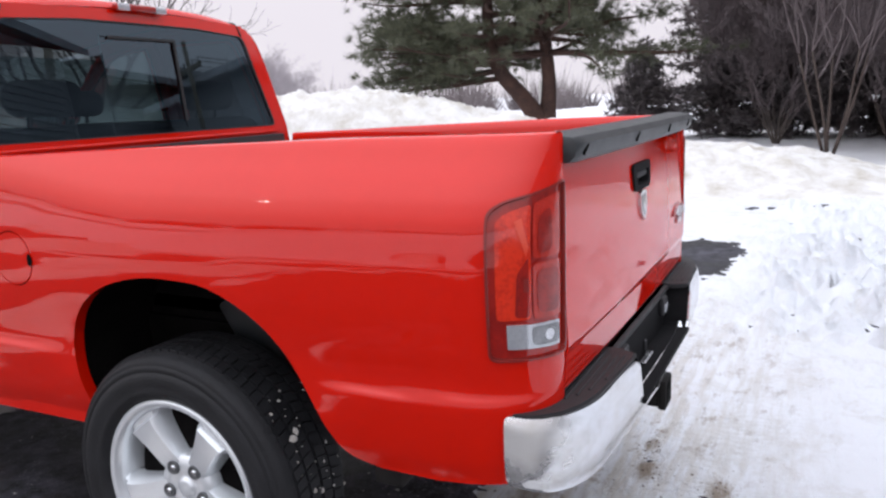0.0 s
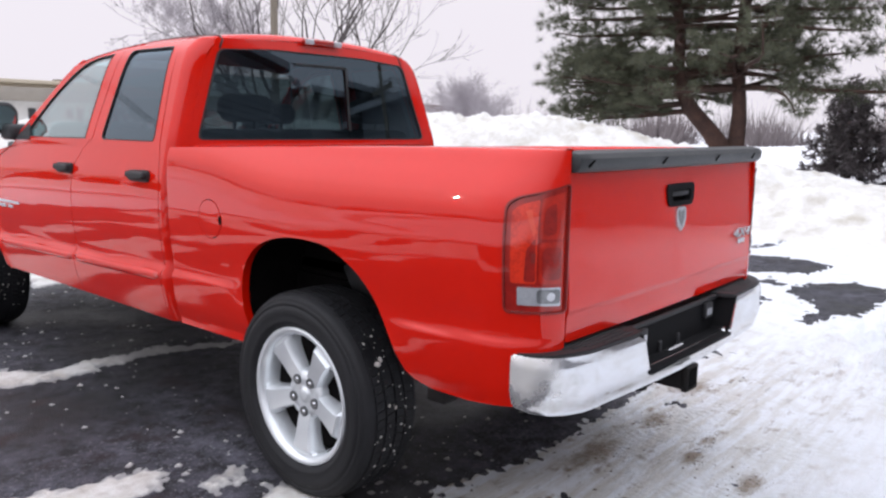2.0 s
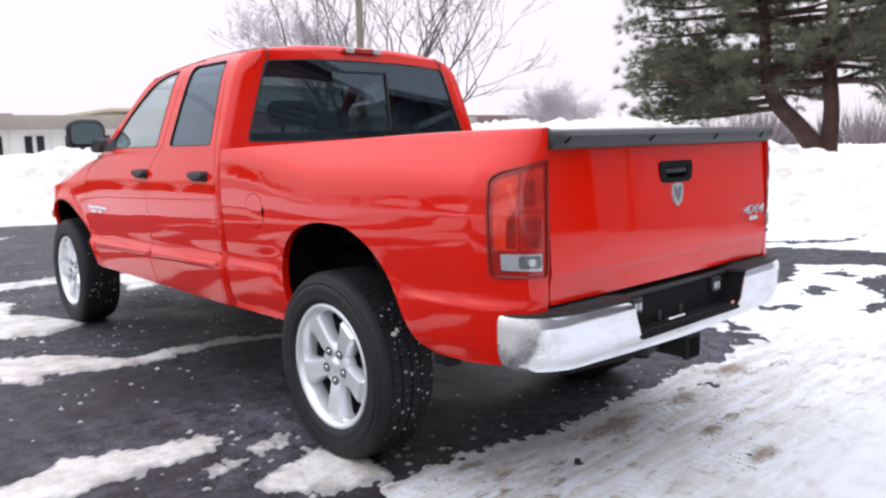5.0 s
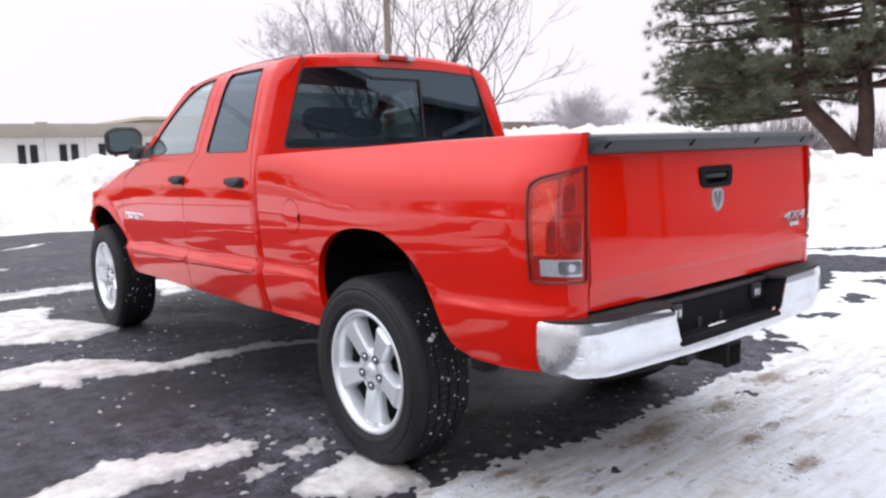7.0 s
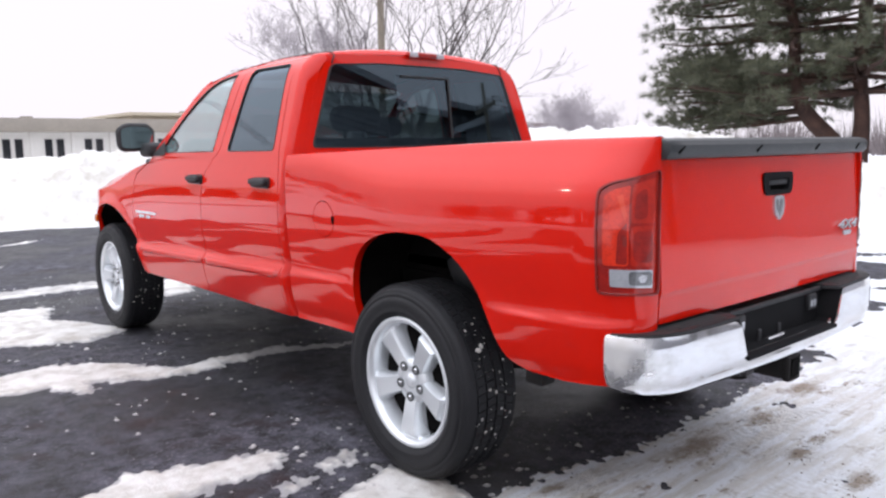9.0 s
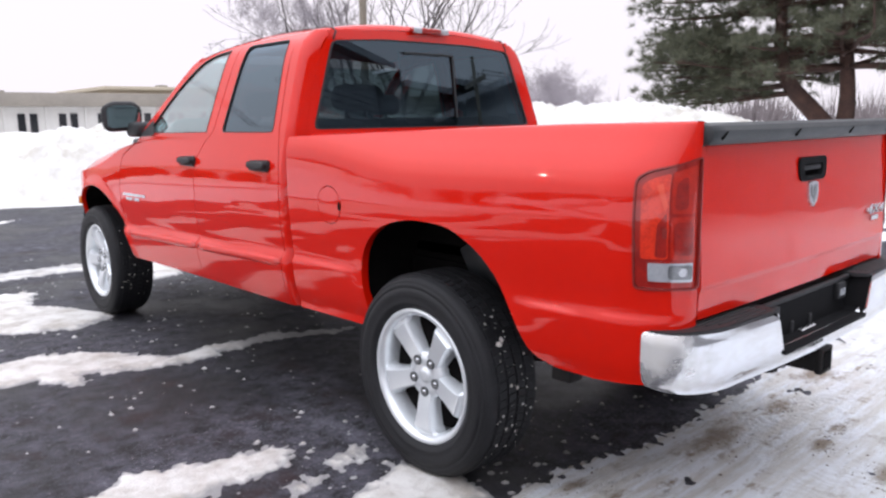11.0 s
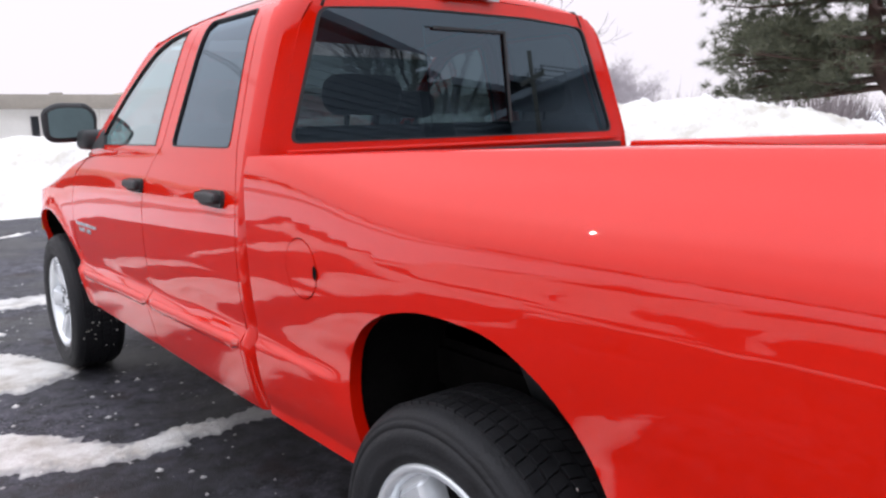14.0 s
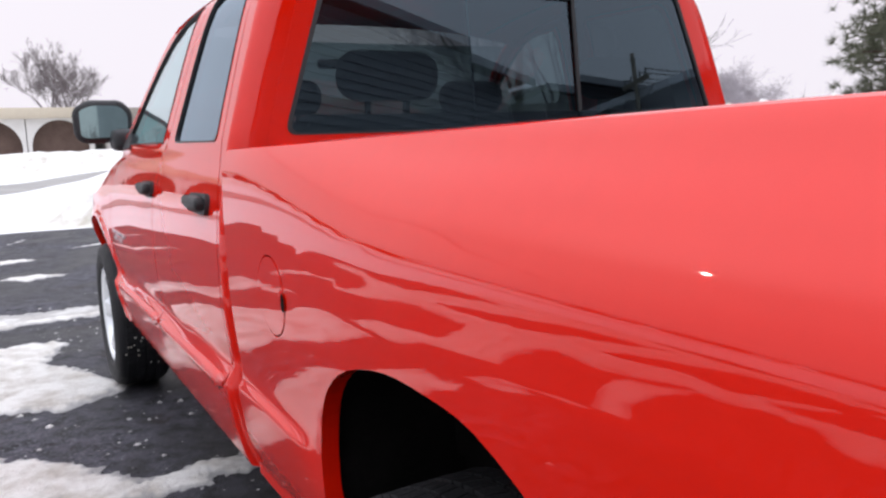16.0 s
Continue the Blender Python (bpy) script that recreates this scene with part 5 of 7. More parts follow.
# cab sides
roof_edge = curve_through([0.93, 1.1, 1.4, 1.66, 1.90, 2.10, 2.34, 2.62, 2.76], [1.822, 1.842, 1.852, 1.828, 1.795, 1.752, 1.60, 1.40, 1.30])
DOOR_GAP = [(1.905, 0.52), (1.905, 1.10), (1.885, 1.20), (1.80, 1.29), (1.705, 1.345), (1.66, 1.60), (1.63, float(roof_edge(1.63)) - 0.012)]
REAR_GAP = [(0.985, 0.52), (0.985, 1.15), (1.0, 1.25), (1.02, 1.34), (1.06, 1.60), (1.085, 1.80)]
WIN_R = rounded([(1.075, 1.343), (1.605, 1.343), (1.545, 1.788), (1.135, 1.785)], 0.03)
WIN_F = smooth_line([(1.785, 1.343), (1.755, 1.60), (1.735, 1.778)], 3)[:-1] + smooth_line([(1.735, 1.778), (1.90, 1.762), (2.06, 1.715), (2.28, 1.585), (2.47, 1.440), (2.585, 1.338)], 4)
SILL = 0.515


def line_at(line, dy):
    return [(p[0] + dy, p[1]) for p in line]


def grow(poly, d):
    p = np.array(poly)
    c = p.mean(0)
    q = p - c
    return [tuple(c + w * (1 + d / max(np.hypot(*w), 1e-6))) for w in q]


rear_top = [(y, float(roof_edge(y)) - 0.010) for y in np.linspace(1.085, 1.63, 9)]
front_top = [(y, float(roof_edge(y)) - 0.010) for y in np.linspace(1.636, 2.66, 20)]
rear_door_outline = [(0.988, SILL)] + line_at(REAR_GAP[1:-1], 0.003) + rear_top + line_at(DOOR_GAP[::-1][1:], -0.003)
front_door_outline = line_at(DOOR_GAP, 0.003) + front_top[1:] + [(2.80, 1.275), (3.0, 1.19), (3.035, 1.10), (3.035, 0.90), (2.99, 0.72), (2.915, 0.58), (2.90, SILL)]
quarter_outline = [(0.965, SILL)] + line_at(REAR_GAP[:1], -0.003) + line_at(REAR_GAP[1:], -0.003) + [(1.085, float(roof_edge(1.085)) - 0.004), (1.0135, 1.815), (0.965, 1.35)]
fender_outline = [(2.906, SILL + 0.01)] + [(2.921, 0.58), (2.996, 0.72), (3.041, 0.90), (3.041, 1.10), (3.006, 1.197), (2.82, 1.275)] + smooth_line([(2.90, 1.262), (3.10, 1.222), (3.45, 1.118), (3.85, 1.055), (4.10, 1.02), (4.26, 0.97)], 4) + [(4.30, 0.62)] + FRONT_ARCH


def door_handle(side, y0, parent):
    h = part("door_handle", sheet("door_handle", rounded([(y0 - 0.096, 1.156), (y0 - 0.096, 1.214), (y0 + 0.096, 1.208), (y0 + 0.096, 1.160)], 0.028),
                                  [], 0.02, lambda u, v: (side * (cab_half(np.asarray(u, float), np.asarray(v, float)) + 0.012), u, v), (side, 0, 0), 0.02), BLACK, parent, "black plastic door handle")
    x = float(cab_half(np.array([y0]), np.array([1.19]))[0])
    bm = extruded(rounded([(-0.088, -0.012), (-0.085, 0.015), (0.0, 0.021), (0.080, 0.015), (0.083, -0.008), (0.0, -0.023)], 0.016), 0.030, 0.010, 3)
    bmesh.ops.transform(bm, matrix=pose(side * (x + 0.024) + 0.017, y0, 1.186, 0, 0, 90), verts=bm.verts)
    part("grip", bm, BLACK, parent)
    return h


def window_part(name, hole, side, glass, parent):
    part("window_seal", sheet("window_seal", grow(hole, 0.001), [grow(hole, -0.0045)], 0.03, cab_surface(side), (side, 0, 0.2), 0.012, 0.002), SEAL, parent, "black rubber seal")
    return part(name, sheet(name, grow(hole, -0.003), [], 0.06, cab_surface(side), (side, 0, 0.2), 0.0, -0.006), glass, parent, "glass pane")


def moulding(side, y0, y1, parent):
    ys = np.linspace(y0, y1, 20)
    prof = [(-0.002, 0.020), (0.010, 0.017), (0.016, 0.004), (0.015, -0.014), (0.008, -0.024), (-0.004, -0.026)]
    v = []
    for i, y in enumerate(ys):
        k = 0.55 if i in (0, len(ys) - 1) else 1.0
        zc = float(crease_at(y)) - 0.012
        for dx, dz in prof:
            x = float(cab_half(np.array([y]), np.array([zc - 0.012]))[0])
            v.append((side * (x - 0.006 + dx * k), y, zc + dz * k))
    n = len(prof)
    f = [(i * n + j, i * n + j + 1, (i + 1) * n + j + 1, (i + 1) * n + j) for i in range(len(ys) - 1) for j in range(n - 1)]
    f += [tuple(range(n)), tuple((len(ys) - 1) * n + j for j in range(n))]
    part("side_moulding", mesh_of("side_moulding", v, f), RED, parent)


for s in (-1, 1):
    rd = part("rear_door", sheet("rear_door", rear_door_outline, [WIN_R], 0.03, cab_surface(s), (s, 0, 0.2), 0.03), RED, truck)
    window_part("rear_door_window", WIN_R, s, DOORTINT, rd)
    door_handle(s, 1.165, rd)
    moulding(s, 1.0, 1.89, rd)
    fd = part("front_door", sheet("front_door", front_door_outline, [WIN_F], 0.03, cab_surface(s), (s, 0, 0.2), 0.03), RED, truck)
    window_part("front_door_window", WIN_F, s, CLEAR, fd)
    door_handle(s, 1.985, fd)
    moulding(s, 1.92, 2.93, fd)
    for a, b, c, d in ((2.62, 2.98, 0.934, 0.950), (2.72, 2.80, 0.905, 0.925), (2.83, 2.93, 0.905, 0.925)):
        part("name_badge", sheet("name_badge", [(a, c), (a, d), (b, d), (b, c)], [], 0.05, cab_surface(s), (s, 0, 0), 0.004, 0.004), SILVER, fd)
    part("cab_quarter", sheet("cab_quarter", quarter_outline, [], 0.025, cab_surface(s), (s, 0, 0.2), 0.02), RED, truck)
    part("front_fender", sheet("front_fender", fender_outline, [], 0.03, cab_surface(s), (s, 0.2, 0.2), 0.03), RED, truck)
    # rounded rear corner of the cab
    zs = np.linspace(0.518, 1.815, 40)
    rows = []
    for z in zs:
        x = float(cab_half(np.array([0.965]), np.array([z]))[0])
        lean = 0.104 * max(z - 1.35, 0)
        x = float(cab_half(np.array([0.965 + lean]), np.array([z]))[0])
        for a in np.linspace(0, math.pi / 2, 7):
            rows.append((s * (x - 0.085 * (1 - math.cos(a))), 0.9655 + lean - 0.0405 * math.sin(a), z))
    f = [(i * 7 + j, i * 7 + j + 1, (i + 1) * 7 + j + 1, (i + 1) * 7 + j) for i in range(39) for j in range(6)]
    part("cab_corner", mesh_of("cab_corner", rows, f), RED, truck)
    # front wheel well, with its shade in the near-black liner as well
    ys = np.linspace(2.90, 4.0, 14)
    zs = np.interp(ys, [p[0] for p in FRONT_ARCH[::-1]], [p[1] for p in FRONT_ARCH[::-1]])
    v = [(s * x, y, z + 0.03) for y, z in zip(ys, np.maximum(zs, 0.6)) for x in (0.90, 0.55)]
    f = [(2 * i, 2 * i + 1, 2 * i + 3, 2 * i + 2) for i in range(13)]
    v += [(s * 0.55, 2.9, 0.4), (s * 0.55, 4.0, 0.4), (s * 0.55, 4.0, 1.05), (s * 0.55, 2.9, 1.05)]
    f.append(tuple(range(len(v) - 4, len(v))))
    part("wheel_well", mesh_of("wheel_well", v, f, False), CAVITY_SHADE, truck)


# back of the cab with the sliding window
def back_half(z):
    z = np.asarray(z, float)
    return cab_half(np.full(z.shape, 0.965), z) - 0.084


def back_surface(x, z):
    x, z = np.asarray(x, float), np.asarray(z, float)
    return x, 0.925 + 0.104 * np.maximum(z - 1.35, 0) - 0.012 * (1 - (x / 0.85) ** 2), z


bz = np.linspace(0.56, 1.800, 16)
bh = [float(back_half(np.array([z]))[0]) for z in bz]
top = [(x, 1.822 + 0.022 * (1 - (x / 0.66) ** 2)) for x in np.linspace(-0.620, 0.620, 15)]
back_outline = [(-x, z) for x, z in zip(bh, bz)] + top + [(x, z) for x, z in zip(bh, bz)][::-1]
RWIN = rounded([(-0.760, 1.354), (-0.612, 1.775), (-0.3, 1.795), (0.3, 1.795), (0.612, 1.775), (0.760, 1.354)], 0.035)
backw = part("cab_back", sheet("cab_back", back_outline, [RWIN], 0.03, back_surface, (0, -1, 0), 0.02), RED, truck)
part("window_seal", sheet("window_seal", grow(RWIN, 0.003), [grow(RWIN, -0.010)], 0.03, back_surface, (0, -1, 0), 0.012, 0.002), SEAL, backw, "black rubber seal")
SLIDE = [(-0.205, 1.375), (-0.205, 1.738), (0.168, 1.738), (0.168, 1.375)]
part("rear_window", sheet("rear_window", grow(RWIN, -0.006), [SLIDE], 0.08, back_surface, (0, -1, 0), 0.0, -0.004), TINTED, backw, "dark tinted rear window")


def slide_surface(x, z):
    x, y, z = back_surface(x, z)
    return x, y + 0.006 + 0.012 * (z - 1.55), z


part("sliding_pane", sheet("sliding_pane", grow(SLIDE, 0.004), [], 0.08, slide_surface, (0, -1, 0), 0.0, -0.004), TINTED, backw, "dark tinted sliding pane")
for a, b, c, d in ((0.164, 0.176, 1.40, 1.74), (-0.168, 0.17, 1.730, 1.740)):
    part("slider_frame", sheet("slider_frame", [(a, c), (a, d), (b, d), (b, c)], [], 0.05, back_surface, (0, -1, 0), 0.006, -0.001), SEAL, backw)
part("belt_ledge", block(-0.78, 0.78, 0.904, 0.922, 1.318, 1.334, 0.006), RED, backw)

# roof and windscreen
ys = np.concatenate([[0.964, 0.970, 0.985, 1.015], np.linspace(1.06, 2.10, 16)])
drop = np.concatenate([[0.030, 0.014, 0.003, 0.0], np.zeros(16)])
ss = np.linspace(-1, 1, 25)
v = []
for y, dz in zip(ys, drop):
    ze = float(roof_edge(max(y, 1.0))) - 0.012
    w = float(cab_half(np.array([y]), np.array([ze]))[0]) + 0.004
    for q in ss:
        v.append((w * q, y + max(1.014 - y, 0) * abs(q) ** 8, ze + 0.058 * (1 - abs(q) ** 2.6) - dz * (1 - 0.6 * abs(q) ** 8)))
n = len(ss)
f = [(i * n + j, i * n + j + 1, (i + 1) * n + j + 1, (i + 1) * n + j) for i in range(len(ys) - 1) for j in range(n - 1)]
part("roof", mesh_of("roof", v, f), RED, truck)
brake = part("high_brake_light", block(-0.125, 0.125, 0.930, 0.965, 1.838, 1.866, 0.008), DARKRED, truck, "red high-mounted brake light")
for cx in (-0.094, 0.094):
    part("cargo_lamp", block(cx - 0.028, cx + 0.028, 0.926, 0.950, 1.836, 1.866, 0.006), CLEARLENS, brake, "clear cargo lamp lens")
ys = np.linspace(2.11, 2.74, 10)
v = []
for y in ys:
    ze = float(roof_edge(y)) - 0.012
    w = float(cab_half(np.array([y]), np.array([ze]))[0]) - 0.03
    for q in ss:
        v.append((w * q, y + 0.30 * (1 - q * q), ze + 0.03 * (1 - q * q)))
f = [(i * n + j, i * n + j + 1, (i + 1) * n + j + 1, (i + 1) * n + j) for i in range(len(ys) - 1) for j in range(n - 1)]
part("windscreen", mesh_of("windscreen", v, f), CLEAR, truck, "clear windscreen")
for s in (-1, 1):
    pl = [(s * (float(cab_half(np.array([y]), np.array([float(roof_edge(y)) - 0.012]))[0]) - 0.018), y, float(roof_edge(y)) - 0.008) for y in np.linspace(2.08, 2.74, 9)]
    part("windscreen_pillar", tube("windscreen_pillar", pl, 0.016, 10), RED, truck)

for s in (-1, 1):
    pl = [(s * 0.604, 0.964, 1.778), (s * 0.594, 0.966, 1.800)]
    for y in (0.968, 0.985, 1.015, 1.2, 1.5, 1.8, 2.05):
        ze = float(roof_edge(max(y, 1.0))) - 0.012
        w = float(cab_half(np.array([y]), np.array([ze]))[0]) + 0.004
        q = 0.585 / w
        pl.append((s * 0.585, y, ze + 0.058 * (1 - q ** 2.6) - float(np.interp(y, [0.964, 0.970, 0.985, 1.015], [0.030, 0.014, 0.003, 0.0]))))
    part("roof_seam", tube("roof_seam", pl, 0.0055, 6), SEAL, truck, "black rubber roof moulding")

# bonnet and front
ys = np.linspace(2.72, 4.32, 16)
v = []
for y in ys:
    zc = float(np.interp(y, [2.7, 3.0, 3.5, 4.0, 4.2, 4.32], [1.275, 1.265, 1.225, 1.16, 1.09, 0.97]))
    ze = float(np.interp(y, [2.7, 2.9, 3.1, 3.45, 3.85, 4.1, 4.32], [1.285, 1.258, 1.217, 1.113, 1.05, 1.015, 0.94]))
    w = float(cab_half(np.array([y]), np.array([min(ze, 1.2)]))[0]) - 0.01
    for q in np.linspace(-1, 1, 21):
        v.append((w * q, y, ze + (zc + 0.05 - ze) * float(np.clip((1 - abs(q)) / 0.35, 0, 1)) ** 0.7))
f = [(i * 21 + j, i * 21 + j + 1, (i + 1) * 21 + j + 1, (i + 1) * 21 + j) for i in range(15) for j in range(20)]
part("bonnet", mesh_of("bonnet", v, f), RED, truck)
part("grille", block(-0.62, 0.62, 4.28, 4.36, 0.70, 1.0, 0.02), BLACK, truck, "black grille")
part("front_bumper", block(-0.76, 0.76, 4.20, 4.42, 0.50, 0.72, 0.05, 4), CHROME, truck, "chrome front bumper")
for s in (-1, 1):
    part("headlight", block(min(s * 0.6, s * 0.80), max(s * 0.6, s * 0.80), 4.15, 4.33, 0.74, 0.96, 0.03), CLEARLENS, truck, "clear headlight")
    part("marker_light", block(min(s * 0.86, s * 0.915), max(s * 0.86, s * 0.915), 3.985, 4.02, 0.80, 0.86, 0.01), AMBER, truck, "amber side marker lamp")

# door mirrors
for s in (-1, 1):
    poly = rounded([(-0.124, -0.084), (-0.128, 0.06), (-0.06, 0.098), (0.08, 0.095), (0.124, 0.05), (0.118, -0.076)], 0.065, 5)
    bm = extruded(poly, 0.11, 0.022, 3)
    for vert in bm.verts:
        k = 1 - 0.22 * (vert.co.y / 0.11) ** 2
        vert.co.x *= k
        vert.co.z *= k * 1.08
    bmesh.ops.transform(bm, matrix=pose(s * 0.950, 2.84, 1.435, 0, 0, s * 7), verts=bm.verts)
    mir = part("door_mirror", bm, BLACK, truck, "black plastic door mirror")
    gp = rounded([(-0.104, -0.066), (-0.108, 0.05), (-0.050, 0.080), (0.07, 0.077), (0.104, 0.04), (0.099, -0.058)], 0.055, 5)
    bm = extruded(gp, 0.004)
    bmesh.ops.transform(bm, matrix=pose(s * 0.950, 2.84, 1.435, 0, 0, s * 7) @ pose(0, -0.005, 0, 0, 0, s * 3), verts=bm.verts)
    part("mirror_glass", bm, MIRROR, mir, "pale reflecting glass")
    bm = bmesh.new()
    box(bm, min(s * 0.80, s * 0.930), max(s * 0.80, s * 0.930), 2.70, 2.88, 1.312, 1.408, 0.030, 3)
    part("mirror_arm", bm, BLACK, mir)
    bm = bmesh.new()
    a = [bm.verts.new((s * 0.900, 2.50, 1.325)), bm.verts.new((s * 0.900, 2.74, 1.315)), bm.verts.new((s * 0.868, 2.55, 1.42))]
    bm.faces.new(a)
    r = bmesh.ops.extrude_face_region(bm, geom=list(bm.faces))
    for g in r["geom"]:
        if isinstance(g, bmesh.types.BMVert):
            g.co.x -= s * 0.03
    part("mirror_sail", bm, BLACK, mir)

# inside the cab
part("cabin_floor", block(-0.76, 0.76, 0.98, 3.05, 0.545, 0.60), CAVITY_SHADE, truck)
part("dashboard", block(-0.80, 0.80, 2.62, 3.08, 1.0, 1.26, 0.06, 3), TRIM, truck, "grey dashboard")
part("instrument_hood", block(-0.79, -0.20, 2.34, 2.57, 1.16, 1.425, 0.085, 5), TRIM, truck, "dark moulded instrument hood")
for s in (-1, 1):
    part("door_trim", block(min(s * 0.80, s * 0.85), max(s * 0.80, s * 0.85), 1.0, 3.0, 0.56, 1.30, 0.02), TRIM, truck)


def seat_part(x0, x1, y, width_name, top=1.32):
    st = part(width_name, block(x0, x1, y, y + 0.5, 0.72, 0.9, 0.05, 3), SEAT, truck, "grey cloth seat")
    bm = bmesh.new()
    box(bm, x0, x1, -0.07, 0.07, 0, top - 0.86, 0.05, 3)
    bmesh.ops.transform(bm, matrix=pose(0, y, 0.86, 10, 0, 0), verts=bm.verts)
    part("backrest", bm, SEAT, st)
    for cx in ([0.5 * (x0 + x1)] if x1 - x0 < 0.8 else [x0 + 0.28, x1 - 0.28]):
        bm = bmesh.new()
        box(bm, cx - 0.15, cx + 0.15, -0.06, 0.06, 0.010, 0.145, 0.058, 5)
        for px in (cx - 0.06, cx + 0.06):
            box(bm, px - 0.007, px + 0.007, -0.007, 0.007, -0.06, 0.06)
        bmesh.ops.transform(bm, matrix=pose(0, y - 0.075, top + 0.02, 8, 0, 0), verts=bm.verts)
        part("headrest", bm, SEAT, st)


seat_part(-0.70, 0.70, 1.12, "rear_bench", 1.41)
seat_part(-0.68, -0.16, 2.02, "front_seat", 1.40)
seat_part(0.16, 0.68, 2.02, "front_seat", 1.40)
part("steering_wheel", tube("steering_wheel", [(-0.42 + 0.19 * math.cos(a), 2.36 - 0.07 * math.sin(a), 1.22 + 0.175 * math.sin(a)) for a in np.linspace(0, 2 * math.pi, 25)], 0.016, 8), BLACK, truck)
part("rear_view_mirror", block(-0.09, 0.09, 2.40, 2.43, 1.65, 1.695, 0.015), BLACK, truck)

# underneath; two slabs hold the shade below the body in their near-black
part("body_underside", block(-0.70, 0.70, 0.45, 3.0, 0.48, 0.54, 0.01), CAVITY_SHADE, truck)
part("bed_underside", block(-0.62, 0.62, -1.0, 0.9, 0.70, 0.80), CAVITY_SHADE, truck)
for s in (-1, 1):
    part("frame_rail", block(s * 0.42 - 0.04, s * 0.42 + 0.04, -1.0, 4.1, 0.50, 0.64, 0.01), STEEL, truck)
    part("leaf_spring", tube("leaf_spring", [(s * 0.5, y, 0.42 + 0.16 * abs(y / 0.7) ** 1.6) for y in np.linspace(-0.7, 0.7, 11)], 0.028, 6), STEEL, truck)
    part("shock_absorber", tube("shock_absorber", [(s * 0.55, -0.12, 0.36), (s * 0.45, -0.30, 0.80)], 0.03, 8), STEEL, truck)
part("rear_axle", tube("rear_axle", [(-0.70, 0, 0.40), (-0.2, 0, 0.40), (-0.12, 0, 0.40), (0.12, 0, 0.40), (0.2, 0, 0.40), (0.70, 0, 0.40)], [0.045, 0.05, 0.14, 0.14, 0.05, 0.045], 14), STEEL, truck)
part("front_axle", tube("front_axle", [(-0.7, 3.65, 0.40), (0.7, 3.65, 0.40)], 0.05, 10), STEEL, truck)
part("exhaust_pipe", tube("exhaust_pipe", [(0.30, 1.6, 0.46), (0.32, 0.6, 0.48), (0.50, 0.2, 0.60), (0.56, -0.3, 0.58), (0.75, -0.72, 0.50)], 0.035, 10), STEEL, truck)
part("spare_wheel", mesh_of("spare_wheel", [(p[1], p[2] - 0.55, p[0] + 0.62) for p in revolve([(-0.11, 0.2), (-0.12, 0.33), (-0.08, 0.39), (0.08, 0.39), (0.12, 0.33), (0.11, 0.2)], 32)[0]],
                                    revolve([(-0.11, 0.2), (-0.12, 0.33), (-0.08, 0.39), (0.08, 0.39), (0.12, 0.33), (0.11, 0.2)], 32)[1]), RUBBER, truck)


# wheels
# darker copy of the wheel metal, paints the shade in the nut pockets
POCKET = surface("shaded_alloy", (0.075, 0.08, 0.083), (0.13, 0.135, 0.14), 20, rough=0.5, metal=0.2)
R_TYRE, R_RIM = 0.404, 0.273


def tyre_mesh():
    prof = [(-0.105, R_RIM - 0.012), (-0.128, R_RIM + 0.004), (-0.136, 0.290), (-0.139, 0.296), (-0.1375, 0.300), (-0.142, 0.318), (-0.143, 0.335), (-0.141, 0.351), (-0.1375, 0.3525), (-0.1375, 0.356), (-0.1395, 0.358), (-0.135, 0.370), (-0.132, 0.372), (-0.134, 0.376), (-0.122, 0.387), (-0.108, 0.396), (-0.06, R_TYRE - 0.008), (0.06, R_TYRE - 0.008),
            (0.108, 0.396), (0.131, 0.378), (0.142, 0.335), (0.128, R_RIM + 0.004), (0.105, R_RIM - 0.012)]
    v, f = revolve(prof, 96)
    v, f = [tuple(p) for p in v], list(f)
    carcass = mesh_of("wheel", v, f)
    cut, fcut = len(v), len(f)
    rows = [(-0.128, -0.098, 0.398, 84, 0.0), (-0.090, -0.052, R_TYRE, 78, 0.4), (-0.044, -0.006, R_TYRE + 0.001, 78, 0.0), (0.006, 0.044, R_TYRE + 0.001, 78, 0.5), (0.052, 0.090, R_TYRE, 78, 0.1), (0.098, 0.128, 0.398, 84, 0.5)]
    for x0, x1, r, k, ph in rows:
        shoulder = abs(x0 + x1) > 0.2
        for i in range(k):
            a0 = (i + ph) * 2 * math.pi / k
            a1 = a0 + 2 * math.pi / k * (0.80 if shoulder else 0.87)
            sk = 0.02 * (1 if (x0 + x1) > 0 else -1)
            b = len(v)
            for rr in (r - 0.014, r):
                for x, a in ((x0, a0), (x1, a0 + sk), (x1, a1 + sk), (x0, a1)):
                    q = rr
                    if shoulder and abs(x) > 0.12:
                        q = rr - 0.016
                    v.append((x, q * math.cos(a), q * math.sin(a)))
            f += [(b + 4, b + 5, b + 6, b + 7), (b, b + 1, b + 5, b + 4), (b + 1, b + 2, b + 6, b + 5), (b + 2, b + 3, b + 7, b + 6), (b + 3, b, b + 4, b + 7)]
    me = mesh_of("tread", v[cut:], [tuple(i - cut for i in q) for q in f[fcut:]])
    me.set_sharp_from_angle(angle=0.5)
    return carcass, me


def rim_mesh():
    """Barrel with a rolled lip, seen from -x."""
    prof = [(-0.100, R_RIM - 0.010), (-0.122, R_RIM - 0.002), (-0.128, R_RIM - 0.010), (-0.122, R_RIM - 0.024), (-0.105, R_RIM - 0.034), (-0.06, R_RIM - 0.042), (0.06, R_RIM - 0.055), (0.10, R_RIM - 0.02)]
    v, f = revolve(prof, 72)
    me = mesh_of("rim", v, f)
    return me


